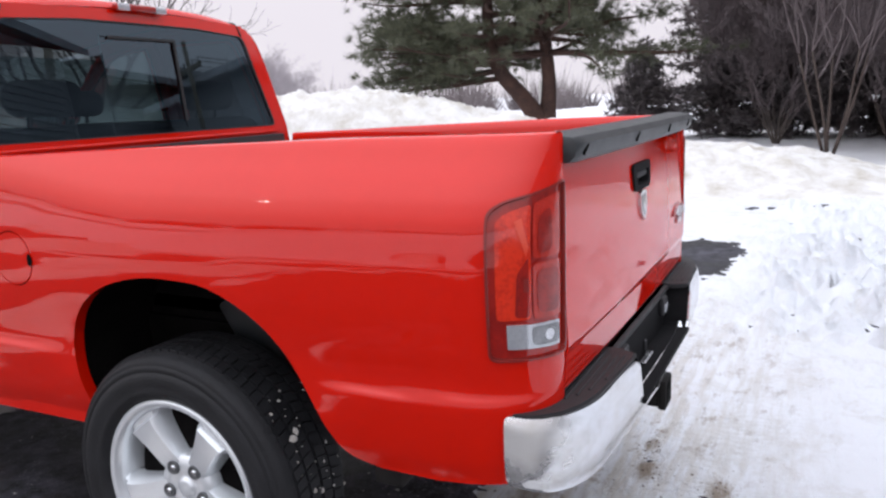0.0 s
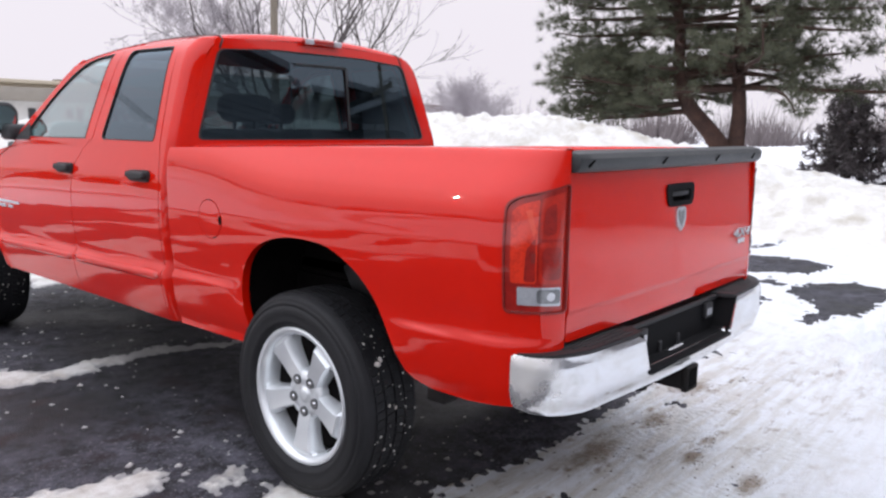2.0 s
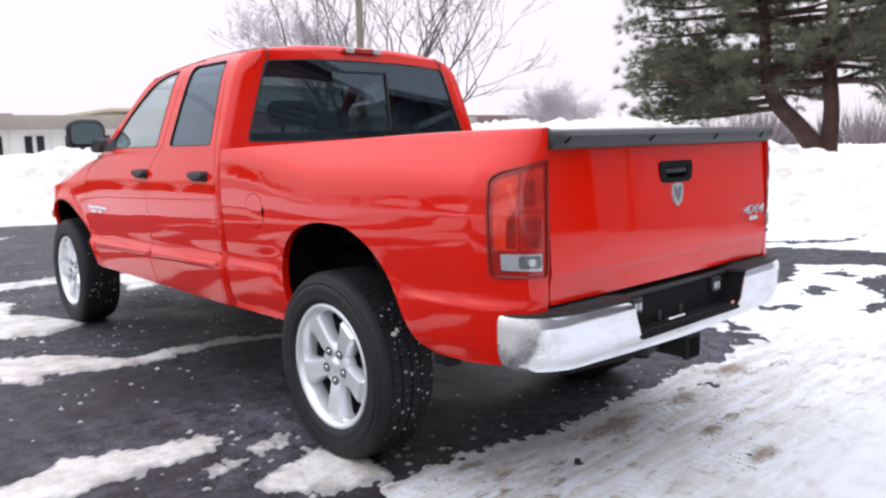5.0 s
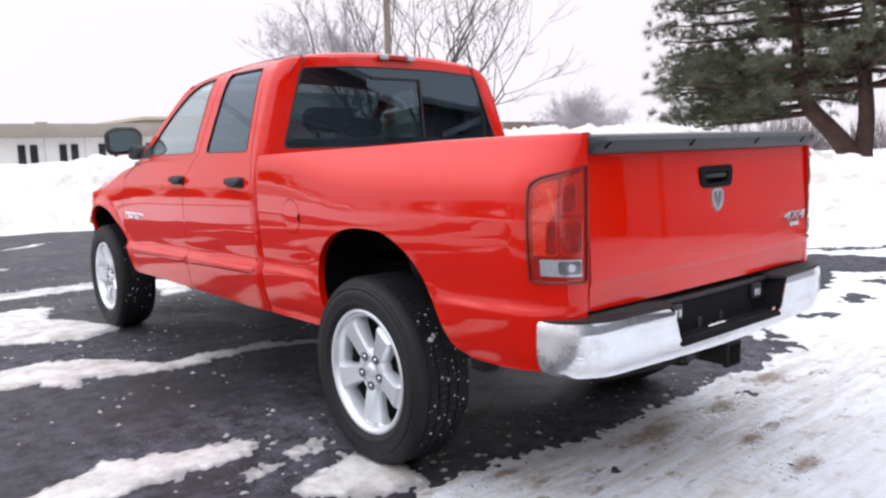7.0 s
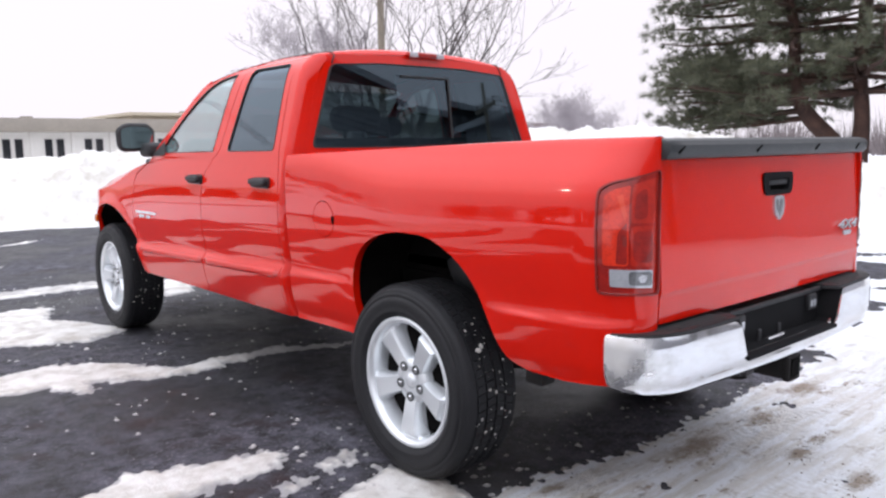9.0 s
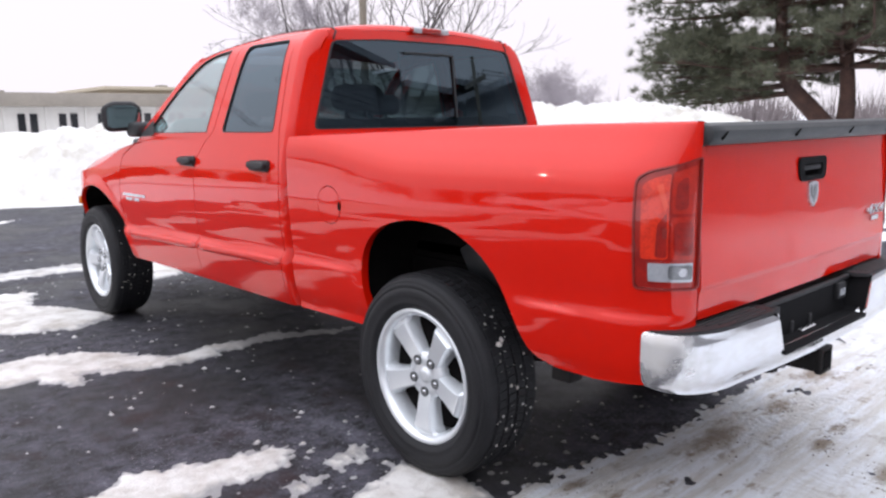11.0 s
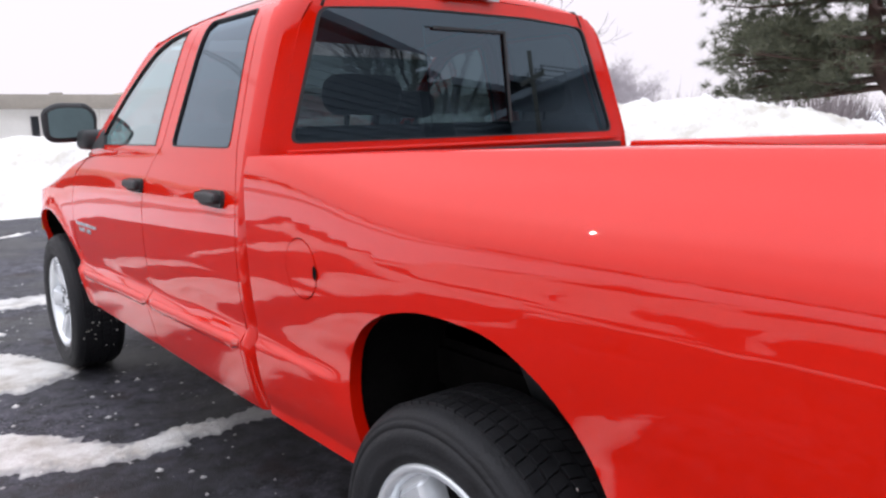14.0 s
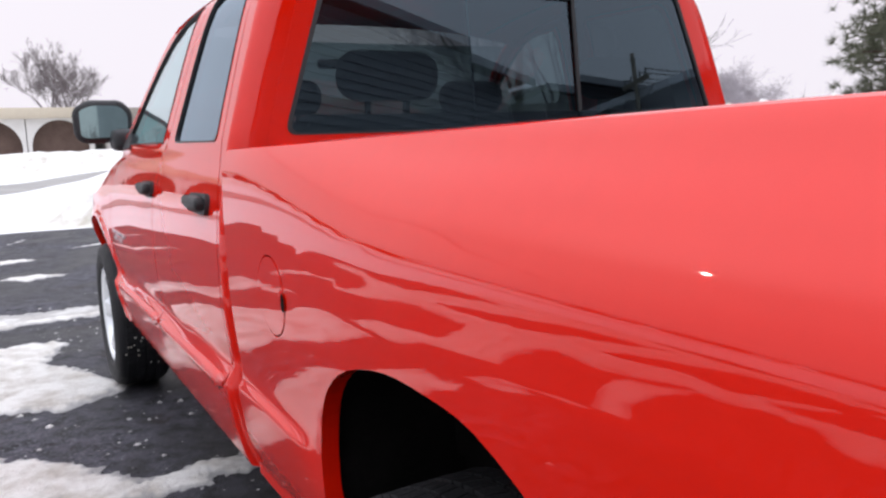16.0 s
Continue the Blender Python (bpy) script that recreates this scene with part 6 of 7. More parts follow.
def spoke_mesh():
    """One broad spoke that widens towards the lip, with a raised, cut face."""
    st = [(0.040, 0.036, -0.086, -0.030), (0.075, 0.041, -0.094, -0.036), (0.105, 0.042, -0.101, -0.044), (0.150, 0.044, -0.109, -0.050), (0.190, 0.050, -0.116, -0.050), (0.212, 0.057, -0.118, -0.048), (0.222, 0.063, -0.103, -0.046), (0.240, 0.080, -0.099, -0.040), (0.258, 0.104, -0.112, -0.036)]
    v, f = [], []
    for r, w, xf, xb in st:
        v += [(xb, -w * 1.06, r), (xf + 0.017, -w, r), (xf, -w * 0.78, r), (xf - 0.001, 0, r), (xf, w * 0.78, r), (xf + 0.017, w, r), (xb, w * 1.06, r)]
    for i in range(len(st) - 1):
        for j in range(6):
            f.append((i * 7 + j, i * 7 + j + 1, (i + 1) * 7 + j + 1, (i + 1) * 7 + j))
    f += [tuple(range(7)), tuple((len(st) - 1) * 7 + j for j in range(7))]
    me = mesh_of("spoke", v, f)
    me.set_sharp_from_angle(angle=0.55)
    return me


def wheel():
    carcass, tread = tyre_mesh()
    w = new("wheel", carcass)
    w.data.materials.append(RUBBER)
    tagged(part("tread", tread, RUBBER, w, "black tread blocks"), kind="stuff")
    rim = part("rim", rim_mesh(), RIM, w, "silver alloy rim with five broad spokes")
    sp = spoke_mesh()
    sp.materials.append(RIM)
    for i in range(5):
        o = new("spoke", sp)
        o.parent = w
        o.matrix_local = Matrix.Rotation(radians(72 * i), 4, "X")
    hv, hf = revolve([(-0.101, 0.0), (-0.101, 0.021), (-0.098, 0.026), (-0.091, 0.030), (-0.091, 0.040), (-0.093, 0.046), (-0.093, 0.088), (-0.080, 0.096), (-0.04, 0.100)], 40)
    part("hub", mesh_of("hub", hv, hf), RIM, w)
    nut = mesh_of("lug_nut", *[x for x in revolve([(-0.1035, 0.0), (-0.1035, 0.005), (-0.101, 0.009), (-0.082, 0.010)], 8)])
    nut.materials.append(CHROME)
    # flat discs, their depth given only by the darker colour
    pv, pf = revolve([(-0.0985, 0.0), (-0.0985, 0.0175), (-0.1015, 0.0190), (-0.0990, 0.0205), (-0.086, 0.021)], 20)
    pocket = mesh_of("nut_pocket", pv, pf)
    pocket.materials.append(POCKET)
    for i in range(5):
        a = radians(72 * i)
        for nm, me in (("lug_nut", nut), ("nut_pocket", pocket)):
            o = new(nm, me)
            o.parent = w
            o.location = (0, -0.067 * math.sin(a), 0.067 * math.cos(a))
    dv, df = revolve([(-0.01, 0.0), (-0.01, 0.17), (0.02, 0.17)], 40)
    part("brake_disc", mesh_of("brake_disc", dv, df), STEEL, w, "dull brake disc")
    # near-black disc added behind the spokes, stands for shade in their gaps
    bv, bf = revolve([(-0.052, 0.0), (-0.050, 0.212), (-0.02, 0.228), (0.03, 0.24)], 30)
    part("spoke_gap_shade", mesh_of("spoke_gap_shade", bv, bf), CAVITY_SHADE, w)
    w.parent = truck
    return tagged(w, "black tyre with snow-flecked tread on a silver rim")


first = wheel()
OFF = 0.800
first.matrix_basis = pose(-OFF, 0, 0.402, 36, 0, 0)
for x, y, spin, turn in ((-OFF, 3.65, -20, 0), (OFF, 0, 40, 180), (OFF, 3.65, 60, 180)):
    copy_thing(first, pose(x, y, 0.402, 0, 0, turn) @ pose(0, 0, 0, spin, 0, 0))


def snow_flecks(name, spots, seed, parent, label):
    """Small lumps of packed snow stuck on the tread."""
    rng = random.Random(seed)
    V, F = [], []
    for c, n, r in spots:
        r *= 0.72
        c, n = Vector(c), Vector(n).normalized()
        a = n.orthogonal().normalized()
        b = n.cross(a)
        k = len(V)
        for i in range(7):
            t = 2 * math.pi * i / 7
            q = r * rng.uniform(0.6, 1.25)
            V.append(c + a * q * math.cos(t) + b * q * math.sin(t))
        for i in range(7):
            t = 2 * math.pi * i / 7
            q = r * rng.uniform(0.3, 0.65)
            V.append(c + a * q * math.cos(t) + b * q * math.sin(t) + n * r * 0.45)
        V.append(c + n * r * 0.6)
        for i in range(7):
            j = (i + 1) % 7
            F += [(k + i, k + j, k + 7 + j, k + 7 + i), (k + 7 + i, k + 7 + j, k + 14)]
    ob = part(name, mesh_of(name, V, F), PATCH_SNOW, parent, label)
    return tagged(ob, kind="stuff")


rng = random.Random(3)
spots = []
for ang, x, r in ((-62, -0.845, 0.022), (-60, -0.83, 0.016), (-84, -0.83, 0.011), (-86, -0.80, 0.012), (-50, -0.87, 0.008), (-47, -0.82, 0.009), (-99, -0.87, 0.008), (-108, -0.84, 0.010), (-107, -0.81, 0.008), (-112, -0.78, 0.009), (-96, -0.77, 0.008), (-118, -0.86, 0.009),
                  (-76, -0.77, 0.007), (-100, -0.72, 0.007), (-122, -0.80, 0.008), (-70, -0.74, 0.007), (-90, -0.70, 0.007)):
    a = radians(ang)
    spots.append(((x, math.sin(a) * R_TYRE, 0.402 + math.cos(a) * R_TYRE), (0, math.sin(a), math.cos(a)), r))
for i in range(46):
    a = radians(rng.uniform(-128, -42))
    spots.append(((rng.uniform(-0.90, -0.69), math.sin(a) * R_TYRE, 0.402 + math.cos(a) * R_TYRE), (0, math.sin(a), math.cos(a)), rng.uniform(0.002, 0.0055)))
snow_flecks("snow_flecks", spots, 4, truck, "white snow flecks stuck in the tread")
spots = []
for i in range(26):
    a = radians(rng.uniform(-125, -40))
    x = rng.uniform(-0.90, -0.68)
    spots.append(((x, 3.65 + math.sin(a) * R_TYRE, 0.402 + math.cos(a) * R_TYRE), (0, math.sin(a), math.cos(a)), rng.uniform(0.004, 0.010)))
snow_flecks("snow_flecks", spots, 5, truck, "white snow flecks stuck in the tread")

# ---- around the lot ----
BARK = surface("grey_brown_bark", (0.085, 0.068, 0.058), (0.16, 0.135, 0.12), 6, rough=0.9, bump=0.5, bump_scale=18)
PINEBARK = surface("orange_brown_bark", (0.042, 0.024, 0.020), (0.105, 0.056, 0.042), 3, rough=0.9, bump=0.8, bump_scale=9)
TANBARK = surface("tan_bark", (0.055, 0.040, 0.036), (0.10, 0.075, 0.062), 6, rough=0.9, bump=0.4, bump_scale=18)
TWIG = surface("twig", (0.16, 0.138, 0.14), (0.25, 0.215, 0.215), 5, rough=0.9)
SHRUBTWIG = surface("purple_brown_twig", (0.14, 0.112, 0.116), (0.23, 0.19, 0.19), 5, rough=0.9)
DARKTWIG = surface("dark_twig", (0.06, 0.05, 0.05), (0.11, 0.095, 0.09), 5, rough=0.9)
# far crowns painted paler, as if their thin twigs fade into bright sky
SKYPALED_TWIG = surface("sky_paled_twig", (0.36, 0.33, 0.35), (0.48, 0.44, 0.46), 5, rough=0.9)
PINE_N = needle_material("pine_needles", (0.062, 0.072, 0.046), (0.145, 0.148, 0.090))
CEDAR_N = needle_material("cedar_foliage", (0.10, 0.086, 0.090), (0.19, 0.165, 0.165))
STUCCO = surface("white_stucco", (0.66, 0.65, 0.62), (0.72, 0.71, 0.68), 0.8, rough=0.9)
FASCIA = surface("taupe_fascia", (0.24, 0.22, 0.19), (0.30, 0.27, 0.23), 0.7, rough=0.8)
BEIGE = surface("beige_fascia", (0.52, 0.46, 0.36), (0.58, 0.52, 0.41), 0.7, rough=0.8)
BRICK = surface("brown_brick_infill", (0.13, 0.085, 0.07), (0.20, 0.14, 0.115), 1.2, rough=0.9)
PANE = surface("dark_window_pane", (0.02, 0.022, 0.026), (0.035, 0.037, 0.04), 2, rough=0.08)
# lighter copy of the siding, brightens the wing's reflection in the tailgate
LIT_SIDING = surface("lit_grey_siding", (0.44, 0.44, 0.46), (0.52, 0.52, 0.54), 1.2, rough=0.7)
SIDING = surface("grey_siding", (0.26, 0.26, 0.275), (0.31, 0.31, 0.325), 1.2, rough=0.7)
SHINGLE = surface("dark_shingle", (0.05, 0.05, 0.055), (0.09, 0.088, 0.09), 2.5, rough=0.9, bump=0.4)
POLEWOOD = surface("weathered_pole", (0.16, 0.135, 0.105), (0.25, 0.215, 0.17), 3, rough=0.9, bump=0.4, stretch=(6, 6, 0.6))
WIRE = surface("black_wire", (0.01, 0.01, 0.01), (0.02, 0.02, 0.02), 5, rough=0.6)


def branches(rng, start, way, length, radius, depth, out, spread=0.55, up=0.12, kids=(2, 3), sides=5, shrink=0.68, wander=0.14, finest=0.011):
    """Grows tapered limbs into out = [verts, faces]."""
    k = 4
    pts, d = [Vector(start)], Vector(way).normalized()
    for i in range(k):
        d = (d + Vector((rng.gauss(0, wander), rng.gauss(0, wander), rng.gauss(0, wander) + up))).normalized()
        pts.append(pts[-1] + d * (length / k))
    radius = max(radius, finest)
    end = max(radius * (0.55 if depth else 0.35), finest * 0.6)
    vs, fs = tube_arrays(pts, [radius + (end - radius) * i / k for i in range(k + 1)], max(3, sides))
    b = len(out[0])
    out[0] += vs
    out[1] += [tuple(b + q for q in f) for f in fs]
    if depth == 0:
        return
    for c in range(rng.randint(*kids) + (1 if depth > 2 else 0)):
        at = pts[rng.randint(1, k)] if c else pts[k]
        ax = Vector((rng.gauss(0, 1), rng.gauss(0, 1), rng.gauss(0, 0.6))).normalized()
        w = (d + ax * spread * rng.uniform(0.7, 1.4)).normalized()
        branches(rng, at, w, length * shrink * rng.uniform(0.75, 1.15), end * rng.uniform(0.6, 0.95), depth - 1, out, spread, up, kids, sides - 1, shrink, wander, finest)


def bare_tree(name, label, at, height, seed, stems=1, depth=5, radius=0.18, spread=0.6, up=0.1, lean=0.25, kids=(2, 3), mat=None, first=0.34, twigs=None, fan=0.0, finest=0.0, limb=0.45, wander=0.14):
    rng = random.Random(seed)
    root = thing(name, label, "tree", at)
    tr = [[], []]
    tips = []
    for i in range(stems):
        a = 2 * math.pi * (i + rng.random() * 0.5) / stems
        w = Vector((math.cos(a) * lean, math.sin(a) * lean, 1)) if stems > 1 else Vector((rng.gauss(0, 0.05), rng.gauss(0, 0.05), 1))
        if fan:
            w.z = 1 - fan * math.cos(2.4 * i) ** 2
        pts, d = [Vector((0.05 * math.cos(a), 0.05 * math.sin(a), -0.05))], w.normalized()
        for q in range(4):
            d = (d + Vector((rng.gauss(0, 0.05), rng.gauss(0, 0.05), 0.02))).normalized()
            pts.append(pts[-1] + d * height * first / 4)
        vs, fs = tube_arrays(pts, [radius * (1 - 0.12 * q) for q in range(5)], 8)
        b = len(tr[0])
        tr[0] += vs
        tr[1] += [tuple(b + q for q in f) for f in fs]
        tips.append((pts, d))
    part("trunk", mesh_of("trunk", *tr), mat or BARK, root)
    cr = [[], []]
    for pts, d in tips:
        for c in range(4 if stems == 1 else 3):
            ax = Vector((rng.gauss(0, 1), rng.gauss(0, 1), rng.gauss(0, 0.3))).normalized()
            branches(rng, pts[4 if c < 2 else 3], (d + ax * spread).normalized(), height * 0.26, radius * limb, depth, cr, spread, up, kids, wander=wander, finest=finest or (0.007 if twigs else 0.010))
    part("crown", mesh_of("crown", *cr), twigs or TWIG, root)
    return root


def tuft(rng, c, way, length, n, width, V, F):
    """A brush of flat needles about a twig end."""
    w = Vector(way).normalized()
    for _ in range(n):
        d = (w * rng.uniform(0.1, 1.0) + Vector((rng.gauss(0, 0.55), rng.gauss(0, 0.55), rng.gauss(0, 0.5)))).normalized()
        s = d.cross(Vector((rng.gauss(0, 1), rng.gauss(0, 1), rng.gauss(0, 1))))
        if s.length < 1e-3:
            continue
        s = s.normalized() * width * rng.uniform(0.6, 1.3)
        e = c + d * length * rng.uniform(0.6, 1.2)
        b = len(V)
        V += [c - s * 0.5, c + s * 0.5, e]
        F.append((b, b + 1, b + 2))


def pine(at, seed):
    rng = random.Random(seed)
    root = thing("pine_tree", "broad old pine with forked orange-brown trunk and dark green needle clumps", "pine tree", at)
    out = [[], []]

    def add(pts, rad, sides=9):
        pts = smooth_line(pts, 4)
        n = len(pts)
        r = np.interp(np.linspace(0, 1, n), np.linspace(0, 1, len(rad)), rad)
        vs, fs = tube_arrays(pts, list(r), sides)
        b = len(out[0])
        out[0].extend(vs)
        out[1].extend([tuple(b + q for q in f) for f in fs])
        return [Vector(p) for p in pts]
    # x runs along the picture (to its right), z up
    trunks = [add([(0, 0, -0.3), (0.02, 0, 0.7), (0.06, 0, 1.6), (-0.04, 0.1, 3.0), (0.05, 0.1, 4.6), (0.2, 0, 6.5), (0.1, 0, 8.6)], [0.34, 0.22, 0.18, 0.155, 0.14, 0.11, 0.05], 12),
              add([(-0.10, 0, 0.45), (-0.60, -0.1, 1.15), (-1.18, -0.1, 1.85), (-1.45, 0, 2.7), (-1.50, 0.1, 3.9), (-1.9, 0, 5.6), (-1.8, 0, 7.8)], [0.27, 0.215, 0.19, 0.155, 0.13, 0.10, 0.04], 10)]
    V, F = [], []
    tw = [[], []]
    for ti, tk in enumerate(trunks):
        n = len(tk)
        for i in range(104):
            zl = (1.72 if ti else 2.4) + 0.76 * rng.randint(0, 7) + rng.gauss(0, 0.20)
            skirt = i >= 80
            if skirt:
                zl = rng.uniform(1.75, 3.1) if ti else rng.uniform(2.1, 3.6)
            base = min(tk, key=lambda w: abs(w.z - zl))
            if base.z < (1.55 if ti else 2.0):
                continue
            a = rng.uniform(0, 2 * math.pi)
            reach = ((4.2 if ti == 0 else 3.3) - 0.28 * max(base.z - 3, 0)) * rng.uniform(0.65, 1.1)
            if skirt:
                a, reach = (rng.uniform(2.3, 4.0), rng.uniform(1.8, 3.1)) if ti else (rng.uniform(0, 6.28), rng.uniform(0.9, 2.2))
            if base.z < 2.6 and abs(math.cos(a)) < 0.4:
                reach *= 0.7
            if abs(math.sin(a)) > 0.75 and rng.random() < 0.6:
                continue
            d = Vector((math.cos(a), math.sin(a) * 0.85, rng.uniform(-0.04, 0.12)))
            pts = [base]
            for k in range(6):
                d = (d + Vector((rng.gauss(0, 0.16), rng.gauss(0, 0.16), rng.gauss(0.0, 0.06) + (0.04 if k > 2 else -0.03)))).normalized()
                pts.append(pts[-1] + d * reach / 6)
            vs, fs = tube_arrays(pts, [0.075 * (1 - 0.14 * k) for k in range(7)], 5)
            b = len(tw[0])
            tw[0].extend(vs)
            tw[1].extend([tuple(b + q2 for q2 in f) for f in fs])
            for k in range(2, 7):
                for _ in range(4 if k > 3 else 2):
                    o = pts[k] + Vector((rng.gauss(0, 0.25), rng.gauss(0, 0.25), rng.gauss(0.09, 0.11)))
                    wv = (o - pts[k - 1]).normalized() + Vector((0, 0, 0.25))
                    for rep in range(4):
                        c = o + Vector((rng.gauss(0, 0.12), rng.gauss(0, 0.12), rng.gauss(0, 0.07)))
                        if abs(c.x) < 0.45 and c.y < 0.3 and c.z < 2.7 or c.x < -5.05:
                            continue
                        # the stems stay in view through gaps in the needles
                        fork = float(np.interp(c.z, [0.45, 1.15, 1.85, 2.7, 3.9, 5.6], [-0.1, -0.6, -1.18, -1.45, -1.5, -1.9]))
                        if c.y < 0.2 and c.z < 5.5 and (abs(c.x) < 0.36 or abs(c.x - fork) < 0.25) and o.x % 0.5 < 0.36:
                            continue
                        tuft(rng, c, wv, 0.23, 25, 0.015, V, F)
    part("trunk", mesh_of("trunk", *out), PINEBARK, root)
    part("limb", mesh_of("limb", *tw), PINEBARK, root)
    part("crown", mesh_of("crown", V, F, False), PINE_N, root)
    return root


def conifer(at, height, radius, seed, label, name="cedar_tree"):
    rng = random.Random(seed)
    root = thing(name, label, "conifer", at)
    part("trunk", tube("trunk", [(0, 0, -0.1), (0, 0, height * 0.5), (0, 0, height * 0.97)], [0.16, 0.10, 0.02], 8), BARK, root)
    V, F = [], []
    tw = [[], []]
    n = int(height * 40)
    for i in range(n):
        z = 0.25 + (height - 0.35) * (i / n)
        rr = radius * (1 - (z / height) ** 1.4) * rng.uniform(0.6, 1.12) + 0.1
        a = i * 2.4 + rng.uniform(-0.4, 0.4)
        p0 = Vector((0, 0, z))
        p1 = Vector((math.cos(a) * rr, math.sin(a) * rr, z + rng.uniform(-0.3, 0.2)))
        vs, fs = tube_arrays([p0, (p0 + p1) / 2 + Vector((0, 0, 0.06)), p1], [0.022, 0.015, 0.006], 3)
        b = len(tw[0])
        tw[0].extend(vs)
        tw[1].extend([tuple(b + q for q in f) for f in fs])
        m = max(4, int(rr * 9))
        for k in range(m):
            c = p0.lerp(p1, 0.25 + 0.75 * (k + rng.random()) / m) + Vector((rng.gauss(0, 0.12), rng.gauss(0, 0.12), rng.gauss(-0.03, 0.09)))
            tuft(rng, c, (p1 - p0).normalized() + Vector((0, 0, -0.15)), 0.24, 14, 0.05, V, F)
    part("limb", mesh_of("limb", *tw), BARK, root)
    part("crown", mesh_of("crown", V, F, False), CEDAR_N, root)
    return root


# the pine's fork lies across the line of sight from the lot
p = pine((16.65, 5.0, 0.25), 4)
p.rotation_euler = (0, 0, radians(-67))
conifer((23.6, 1.2, 0.0), 10.5, 2.0, 11, "dark evergreen tree behind the snow bank")
conifer((23.2, -0.4, 0.0), 11.5, 2.3, 12, "tall dark evergreen tree behind the snow bank")
conifer((22.8, -2.9, 0.0), 10.5, 2.3, 13, "dark evergreen tree beside bare shrubs")
conifer((22.2, -5.6, 0.0), 10.0, 2.3, 15, "dark evergreen tree at the edge of the lot")
conifer((22.1, 3.7, 0.0), 3.0, 1.2, 14, "low olive evergreen bush behind the pine")
bare_tree("bare_shrub_tree", "bare many-stemmed small tree standing in snow", (14.4, -1.55, 0.0), 6.4, 5, stems=5, depth=5, radius=0.034, spread=0.42, lean=0.30, kids=(2, 3), mat=TANBARK, twigs=SHRUBTWIG)
bare_tree("bare_shrub_tree", "bare thin-stemmed shrub against dark evergreens", (18.4, -2.9, 0.0), 7.0, 6, stems=11, depth=6, radius=0.022, spread=0.55, lean=0.40, mat=TANBARK, twigs=SHRUBTWIG, first=0.16)
bare_tree("bare_shrub_tree", "bare twiggy shrub before dark evergreens", (19.5, -0.3, 0.0), 6.8, 7, stems=10, depth=6, radius=0.022, spread=0.55, lean=0.40, twigs=SHRUBTWIG, first=0.16)
bare_tree("bare_tree", "large bare tree with spreading dark limbs", (19.8, 26.3, 0), 12.8, 21, stems=8, depth=5, radius=0.14, spread=0.50, up=0.03, lean=0.62, kids=(1, 2), first=0.32, fan=0.62, twigs=DARKTWIG, finest=0.010, limb=0.5, wander=0.09)
bare_tree("bare_tree", "bare round-crowned tree far behind the lot", (17.3, 28.1, 0), 10.2, 22, depth=7, radius=0.22, spread=0.7, up=0.05, first=0.25, twigs=SKYPALED_TWIG)
bare_tree("bare_tree", "bare low round tree far off", (43.4, 35.8, 0), 8.0, 23, stems=7, depth=6, radius=0.11, spread=0.8, up=0.03, first=0.15, lean=0.5, twigs=SKYPALED_TWIG)
bare_tree("bare_tree", "bare rounded tree behind the long building", (3.6, 70, 0), 9.4, 24, stems=3, depth=6, radius=0.19, spread=0.55, up=0.05, first=0.36, lean=0.16, wander=0.10)


def far_woods(label, spots, height, seed):
    """A far belt of bare twigs, past counting."""
    rng = random.Random(seed)
    V, F = [], []
    for x, y in spots:
        hgt = height * rng.uniform(0.6, 1.15)
        base = Vector((x, y, -0.1))
        for _ in range(80):
            o = Vector((rng.gauss(0, hgt * 0.28), rng.gauss(0, hgt * 0.28), 0))
            e = base + o + Vector((rng.gauss(0, 0.5), rng.gauss(0, 0.5), hgt * rng.uniform(0.35, 1.0) * (1 - min(o.length / hgt, 0.6) ** 2)))
            s = Vector((rng.gauss(0, 1), rng.gauss(0, 1), 0)).normalized() * 0.07
            b = len(V)
            V += [base + o * 0.5 - s, base + o * 0.5 + s, e]
            F.append((b, b + 1, b + 2))
    ob = thing("far_trees", label, "trees", kind="stuff", data=mesh_of("far_trees", V, F, False))
    ob.data.materials.append(TWIG)


rw = random.Random(9)
far_woods("grey belt of bare trees beyond the lot", [(60 + 60 * t + rw.gauss(0, 3), 55 - 75 * t + rw.gauss(0, 3)) for t in [i / 90 for i in range(91)]], 5.0, 31)
far_woods("grey belt of bare trees far across open snow", [(-62 + rw.gauss(0, 4), -90 + 1.6 * i) for i in range(125)], 4.2, 32)
far_woods("grey belt of bare trees behind the grey house", [(-80 + 1.9 * i, -75 + rw.gauss(0, 4)) for i in range(95)], 6.0, 33)
post = thing("marker_post", "white marker post standing in snow", "post", (20.4, 6.5, 0))
part("shaft", tube("shaft", [(0, 0, -0.05), (0, 0, 1.9)], 0.05, 8), STUCCO, post)
part("base_collar", tube("base_collar", [(0, 0, 0.0), (0, 0, 0.1)], 0.08, 8), STUCCO, post)


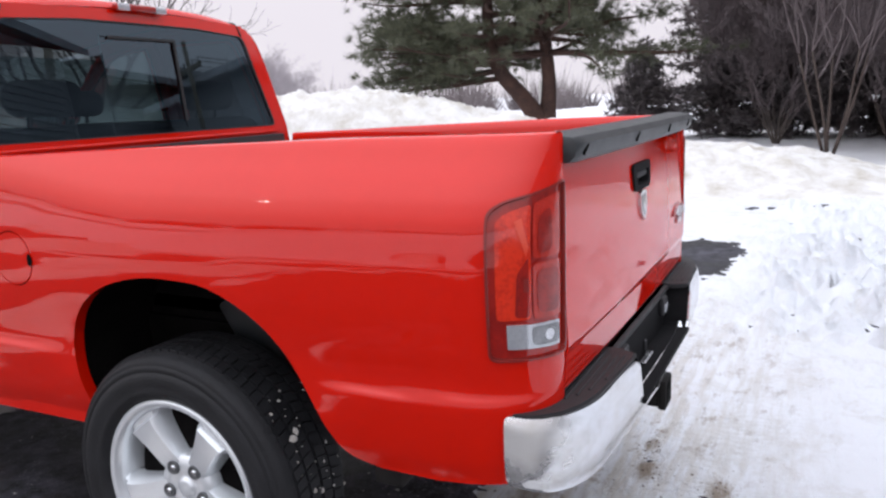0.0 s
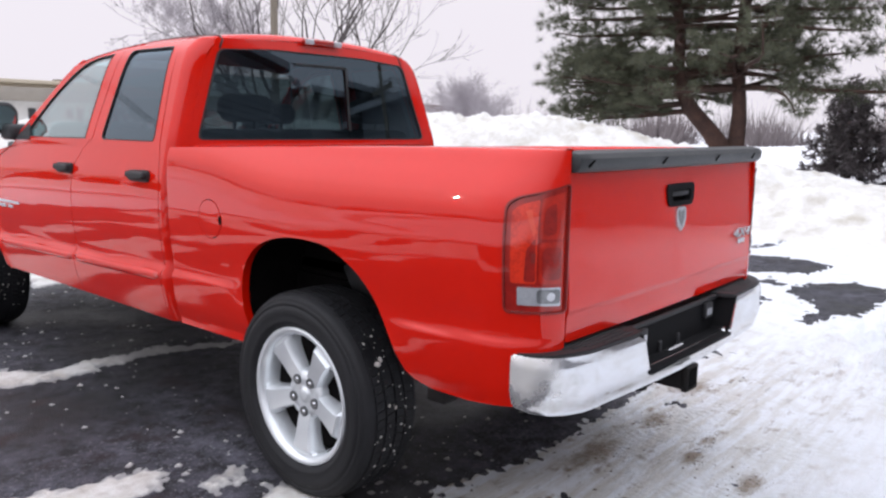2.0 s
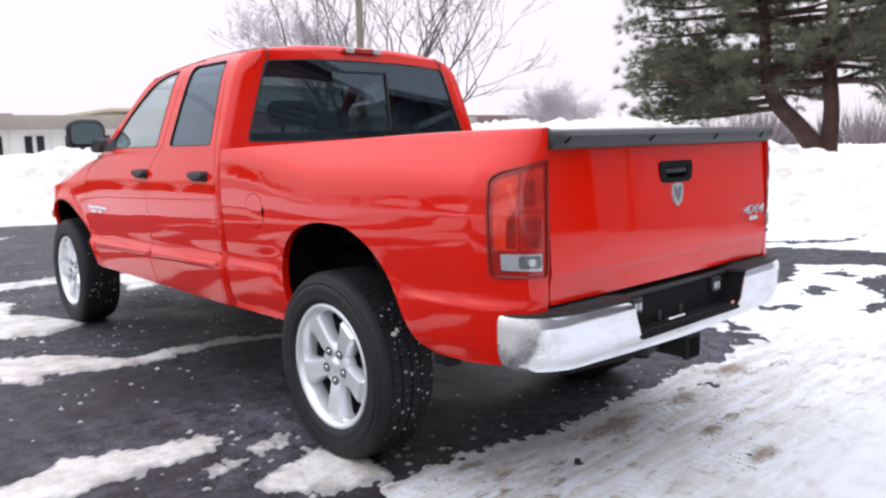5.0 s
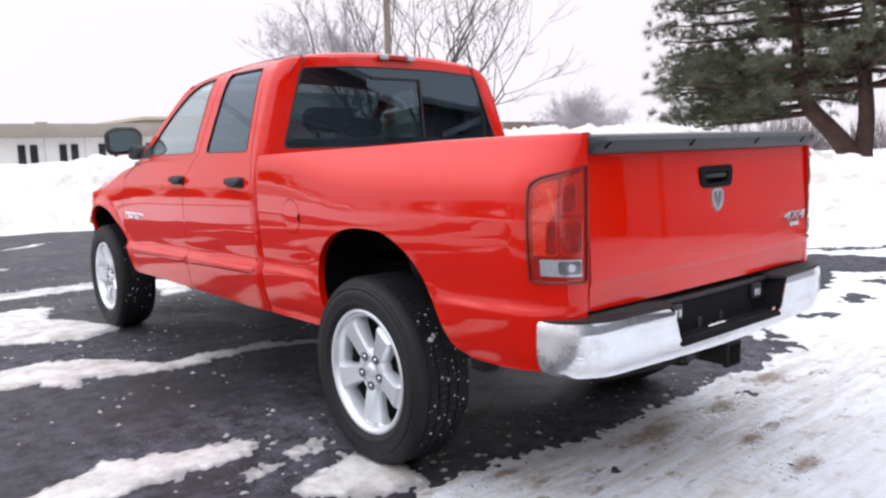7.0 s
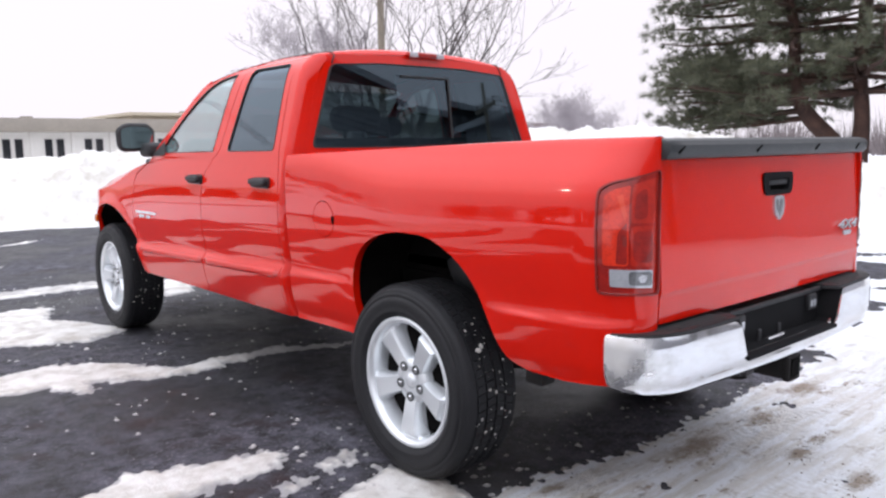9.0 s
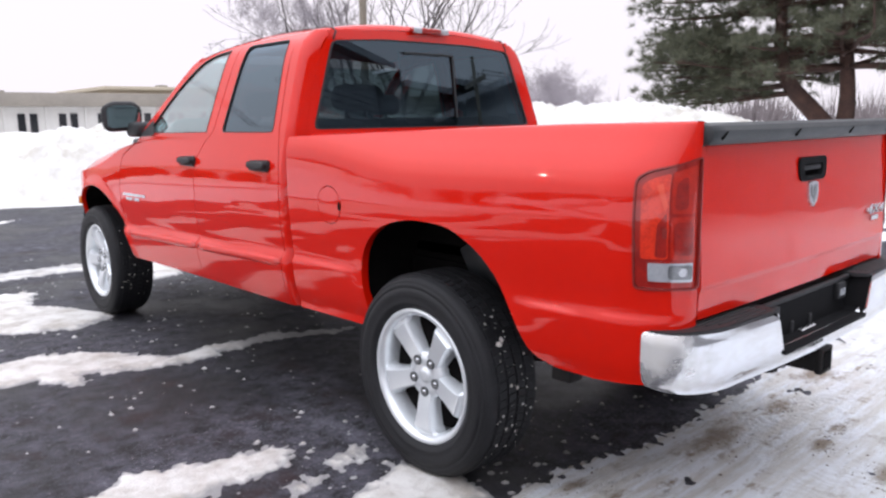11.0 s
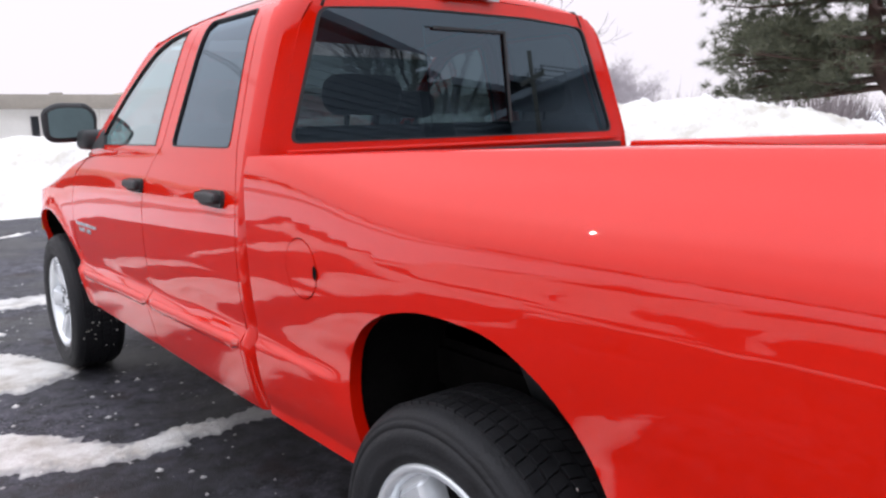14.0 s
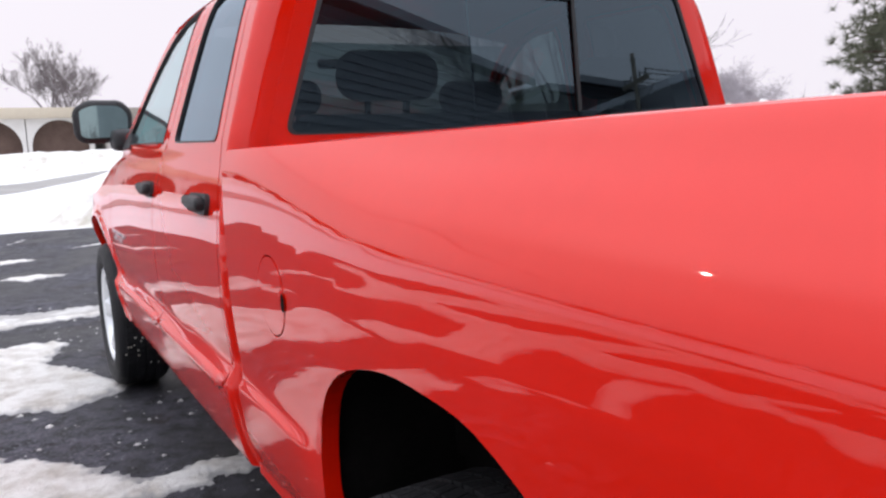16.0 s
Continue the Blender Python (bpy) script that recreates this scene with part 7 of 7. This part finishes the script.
def utility_pole(at, height, wires_to, label, stout=1.0, turn=0.0):
    root = thing("utility_pole", label, "utility pole", at)
    part("pole", tube("pole", [(0, 0, -0.2), (0, 0, height * 0.5), (0, 0, height)], [0.15 * stout, 0.135 * stout, 0.11 * stout], 12), POLEWOOD, root)
    bm = block(-1.1 * stout, 1.1 * stout, -0.06 * stout, 0.06 * stout, height - 0.75, height - 0.62, 0.01)
    bmesh.ops.transform(bm, matrix=pose(0, 0, 0, 0, 0, turn), verts=bm.verts)
    part("cross_arm", bm, POLEWOOD, root)
    for x in (-0.95 * stout, -0.4 * stout, 0.4 * stout, 0.95 * stout):
        o = Vector((x * math.cos(radians(turn)), x * math.sin(radians(turn)), height))
        part("insulator", tube("insulator", [o - Vector((0, 0, 0.62)), o - Vector((0, 0, 0.48))], 0.04 * stout, 8), TRIM, root)
        a, b = o - Vector((0, 0, 0.5)), Vector(wires_to) + Vector((o.x, o.y, 0))
        part("wire", tube("wire", [a.lerp(b, t) - Vector((0, 0, 2.2 * t * (1 - t))) for t in np.linspace(0, 1, 9)], 0.012, 4), WIRE, root)
    return root


utility_pole((15.04, 21.8, 0), 12.5, (-60, 25, 12), "weathered wooden utility pole behind the truck")
utility_pole((12.0, -9.95, 0), 5.4, (60, -2, 6), "wooden utility pole with wires beside the grey building", 0.56, -78)

# long low building across the snow
bld = thing("long_low_building", "single-storey white building with flat taupe fascia across the snow", "building", (0, 0, 0))
part("wall", block(4.6, 46, 48.4, 60, -0.05, 2.62), STUCCO, bld)
part("fascia", block(4.3, 46.5, 47.7, 60.5, 2.58, 3.40, 0.02), FASCIA, bld)
part("upper_storey", block(15.8, 30, 52, 62, 3.40, 3.82), BEIGE, bld)
part("upper_fascia", block(15.5, 30.3, 51.6, 62.4, 3.80, 4.05, 0.02), BEIGE, bld)
for i in range(12):
    for dx in (0.0, 0.66):
        x = 7.0 + i * 2.28 + dx
        w = part("window", block(x, x + 0.42, 48.33, 48.43, 0.65, 2.17, 0.01), TRIM, bld)
        part("pane", block(x + 0.03, x + 0.39, 48.30, 48.325, 0.68, 2.14), PANE, w)
    part("pilaster", block(8.48 + i * 2.28, 8.64 + i * 2.28, 48.28, 48.40, 0, 2.70, 0.01), STUCCO, bld)
for x in (9.8, 21.0, 25.0):
    part("roof_vent", block(x, x + 0.7, 56, 56.7, 3.40, 3.85 if x < 12 else 4.4, 0.03), FASCIA, bld)
arc = thing("arcade_building", "low building with beige fascia and brown arched bays", "building", (0, 0, 0))
part("wall", block(-30, 4.0, 52.4, 60, -0.05, 3.0), BRICK, arc)
part("fascia", block(-30.3, 4.2, 50.8, 60.3, 2.95, 3.58, 0.02), BEIGE, arc)
for i in range(9):
    cx = 2.02 - i * 3.65
    w, hgt = 1.58, 2.85
    arch_line = [(cx + w * math.cos(a), 1.2 + (hgt - 1.2) * math.sin(a)) for a in np.linspace(-0.5, math.pi + 0.5, 21)]
    o = [(cx + 1.85, -0.05), (cx + 1.85, 2.95), (cx - 1.85, 2.95), (cx - 1.85, -0.05), (cx - w * 0.85, -0.05)] + arch_line[::-1] + [(cx + w * 0.85, -0.05)]
    part("arch_bay", extruded(o, 0.35), STUCCO, arc).location = (0, 51.2, 0)

# distant line of roofs and bushes
far = thing("distant_roofline", "low brown roofs far beyond the lot", "building", (0, 0, 0))
part("wall", block(40, 62, 50, 58, -0.05, 2.6), FASCIA, far)
part("roof", extruded([(39, 2.6), (63, 2.6), (60, 3.6), (42, 3.6)], 8.0), BRICK, far).location = (0, 50, 0)

# grey-sided houses behind the walk, seen in the glass and paint
def grey_house(label, hm, x0, x1, eave, ridge, depth, lap=0.16, boards=SIDING):
    house = thing("grey_house", label, "house", (0, 0, 0))

    def put(name, bm, mat, parent=house):
        bmesh.ops.transform(bm, matrix=hm, verts=bm.verts)
        return part(name, bm, mat, parent)

    put("wall", block(x0, x1, -depth, 0, 0, eave), boards)
    bm = bmesh.new()
    for i in range(int((eave - 0.2) / lap)):
        box(bm, x0, x1, 0.0, lap * 0.26, 0.1 + i * lap, 0.1 + i * lap + lap * 0.16)
    tagged(put("siding_laps", bm, boards), kind="stuff")
    bm = bmesh.new()
    e0, e1 = x0 - 0.5, x1 + 0.5
    vs = [bm.verts.new(q) for q in ((e0, 0.6, eave - 0.05), (e1, 0.6, eave - 0.05), (e1, -depth / 2, ridge), (e0, -depth / 2, ridge), (e0, -depth - 0.6, eave - 0.05), (e1, -depth - 0.6, eave - 0.05))]
    for q in ((0, 1, 2, 3), (3, 2, 5, 4), (0, 3, 4), (1, 5, 2), (0, 4, 5, 1)):
        bm.faces.new([vs[i] for i in q])
    put("roof", bm, SHINGLE)
    put("eave_board", block(e0, e1, 0.60, 0.64, eave - 0.20, eave - 0.02), boards)
    for x in (x0, x1 - 0.10):
        put("corner_board", block(x, x + 0.10, 0.0, 0.035, 0.0, eave - 0.2, 0.004), boards)


grey_house("grey-sided two-storey house with dark shingle roof", pose(9.9, -11.5, 0, 0, 0, -28) @ pose(0, -0.64, 0), -12.3, -0.6, 5.5, 6.1, 8.0)
grey_house("long grey-sided house farther along", pose(10.1, -11.6, 0, 0, 0, -12) @ pose(0, -0.64, 0), 0.8, 9.0, 5.5, 6.1, 8.0)
# this wing's boards are lightened so the tailgate mirrors them brighter
grey_house("grey-sided wing with boards lightened for its reflection, set across the end of the long house", pose(12.9, -9.2, 0, 0, 0, 85), -2.6, 4.9, 4.6, 5.4, 6.0, 0.115, LIT_SIDING)
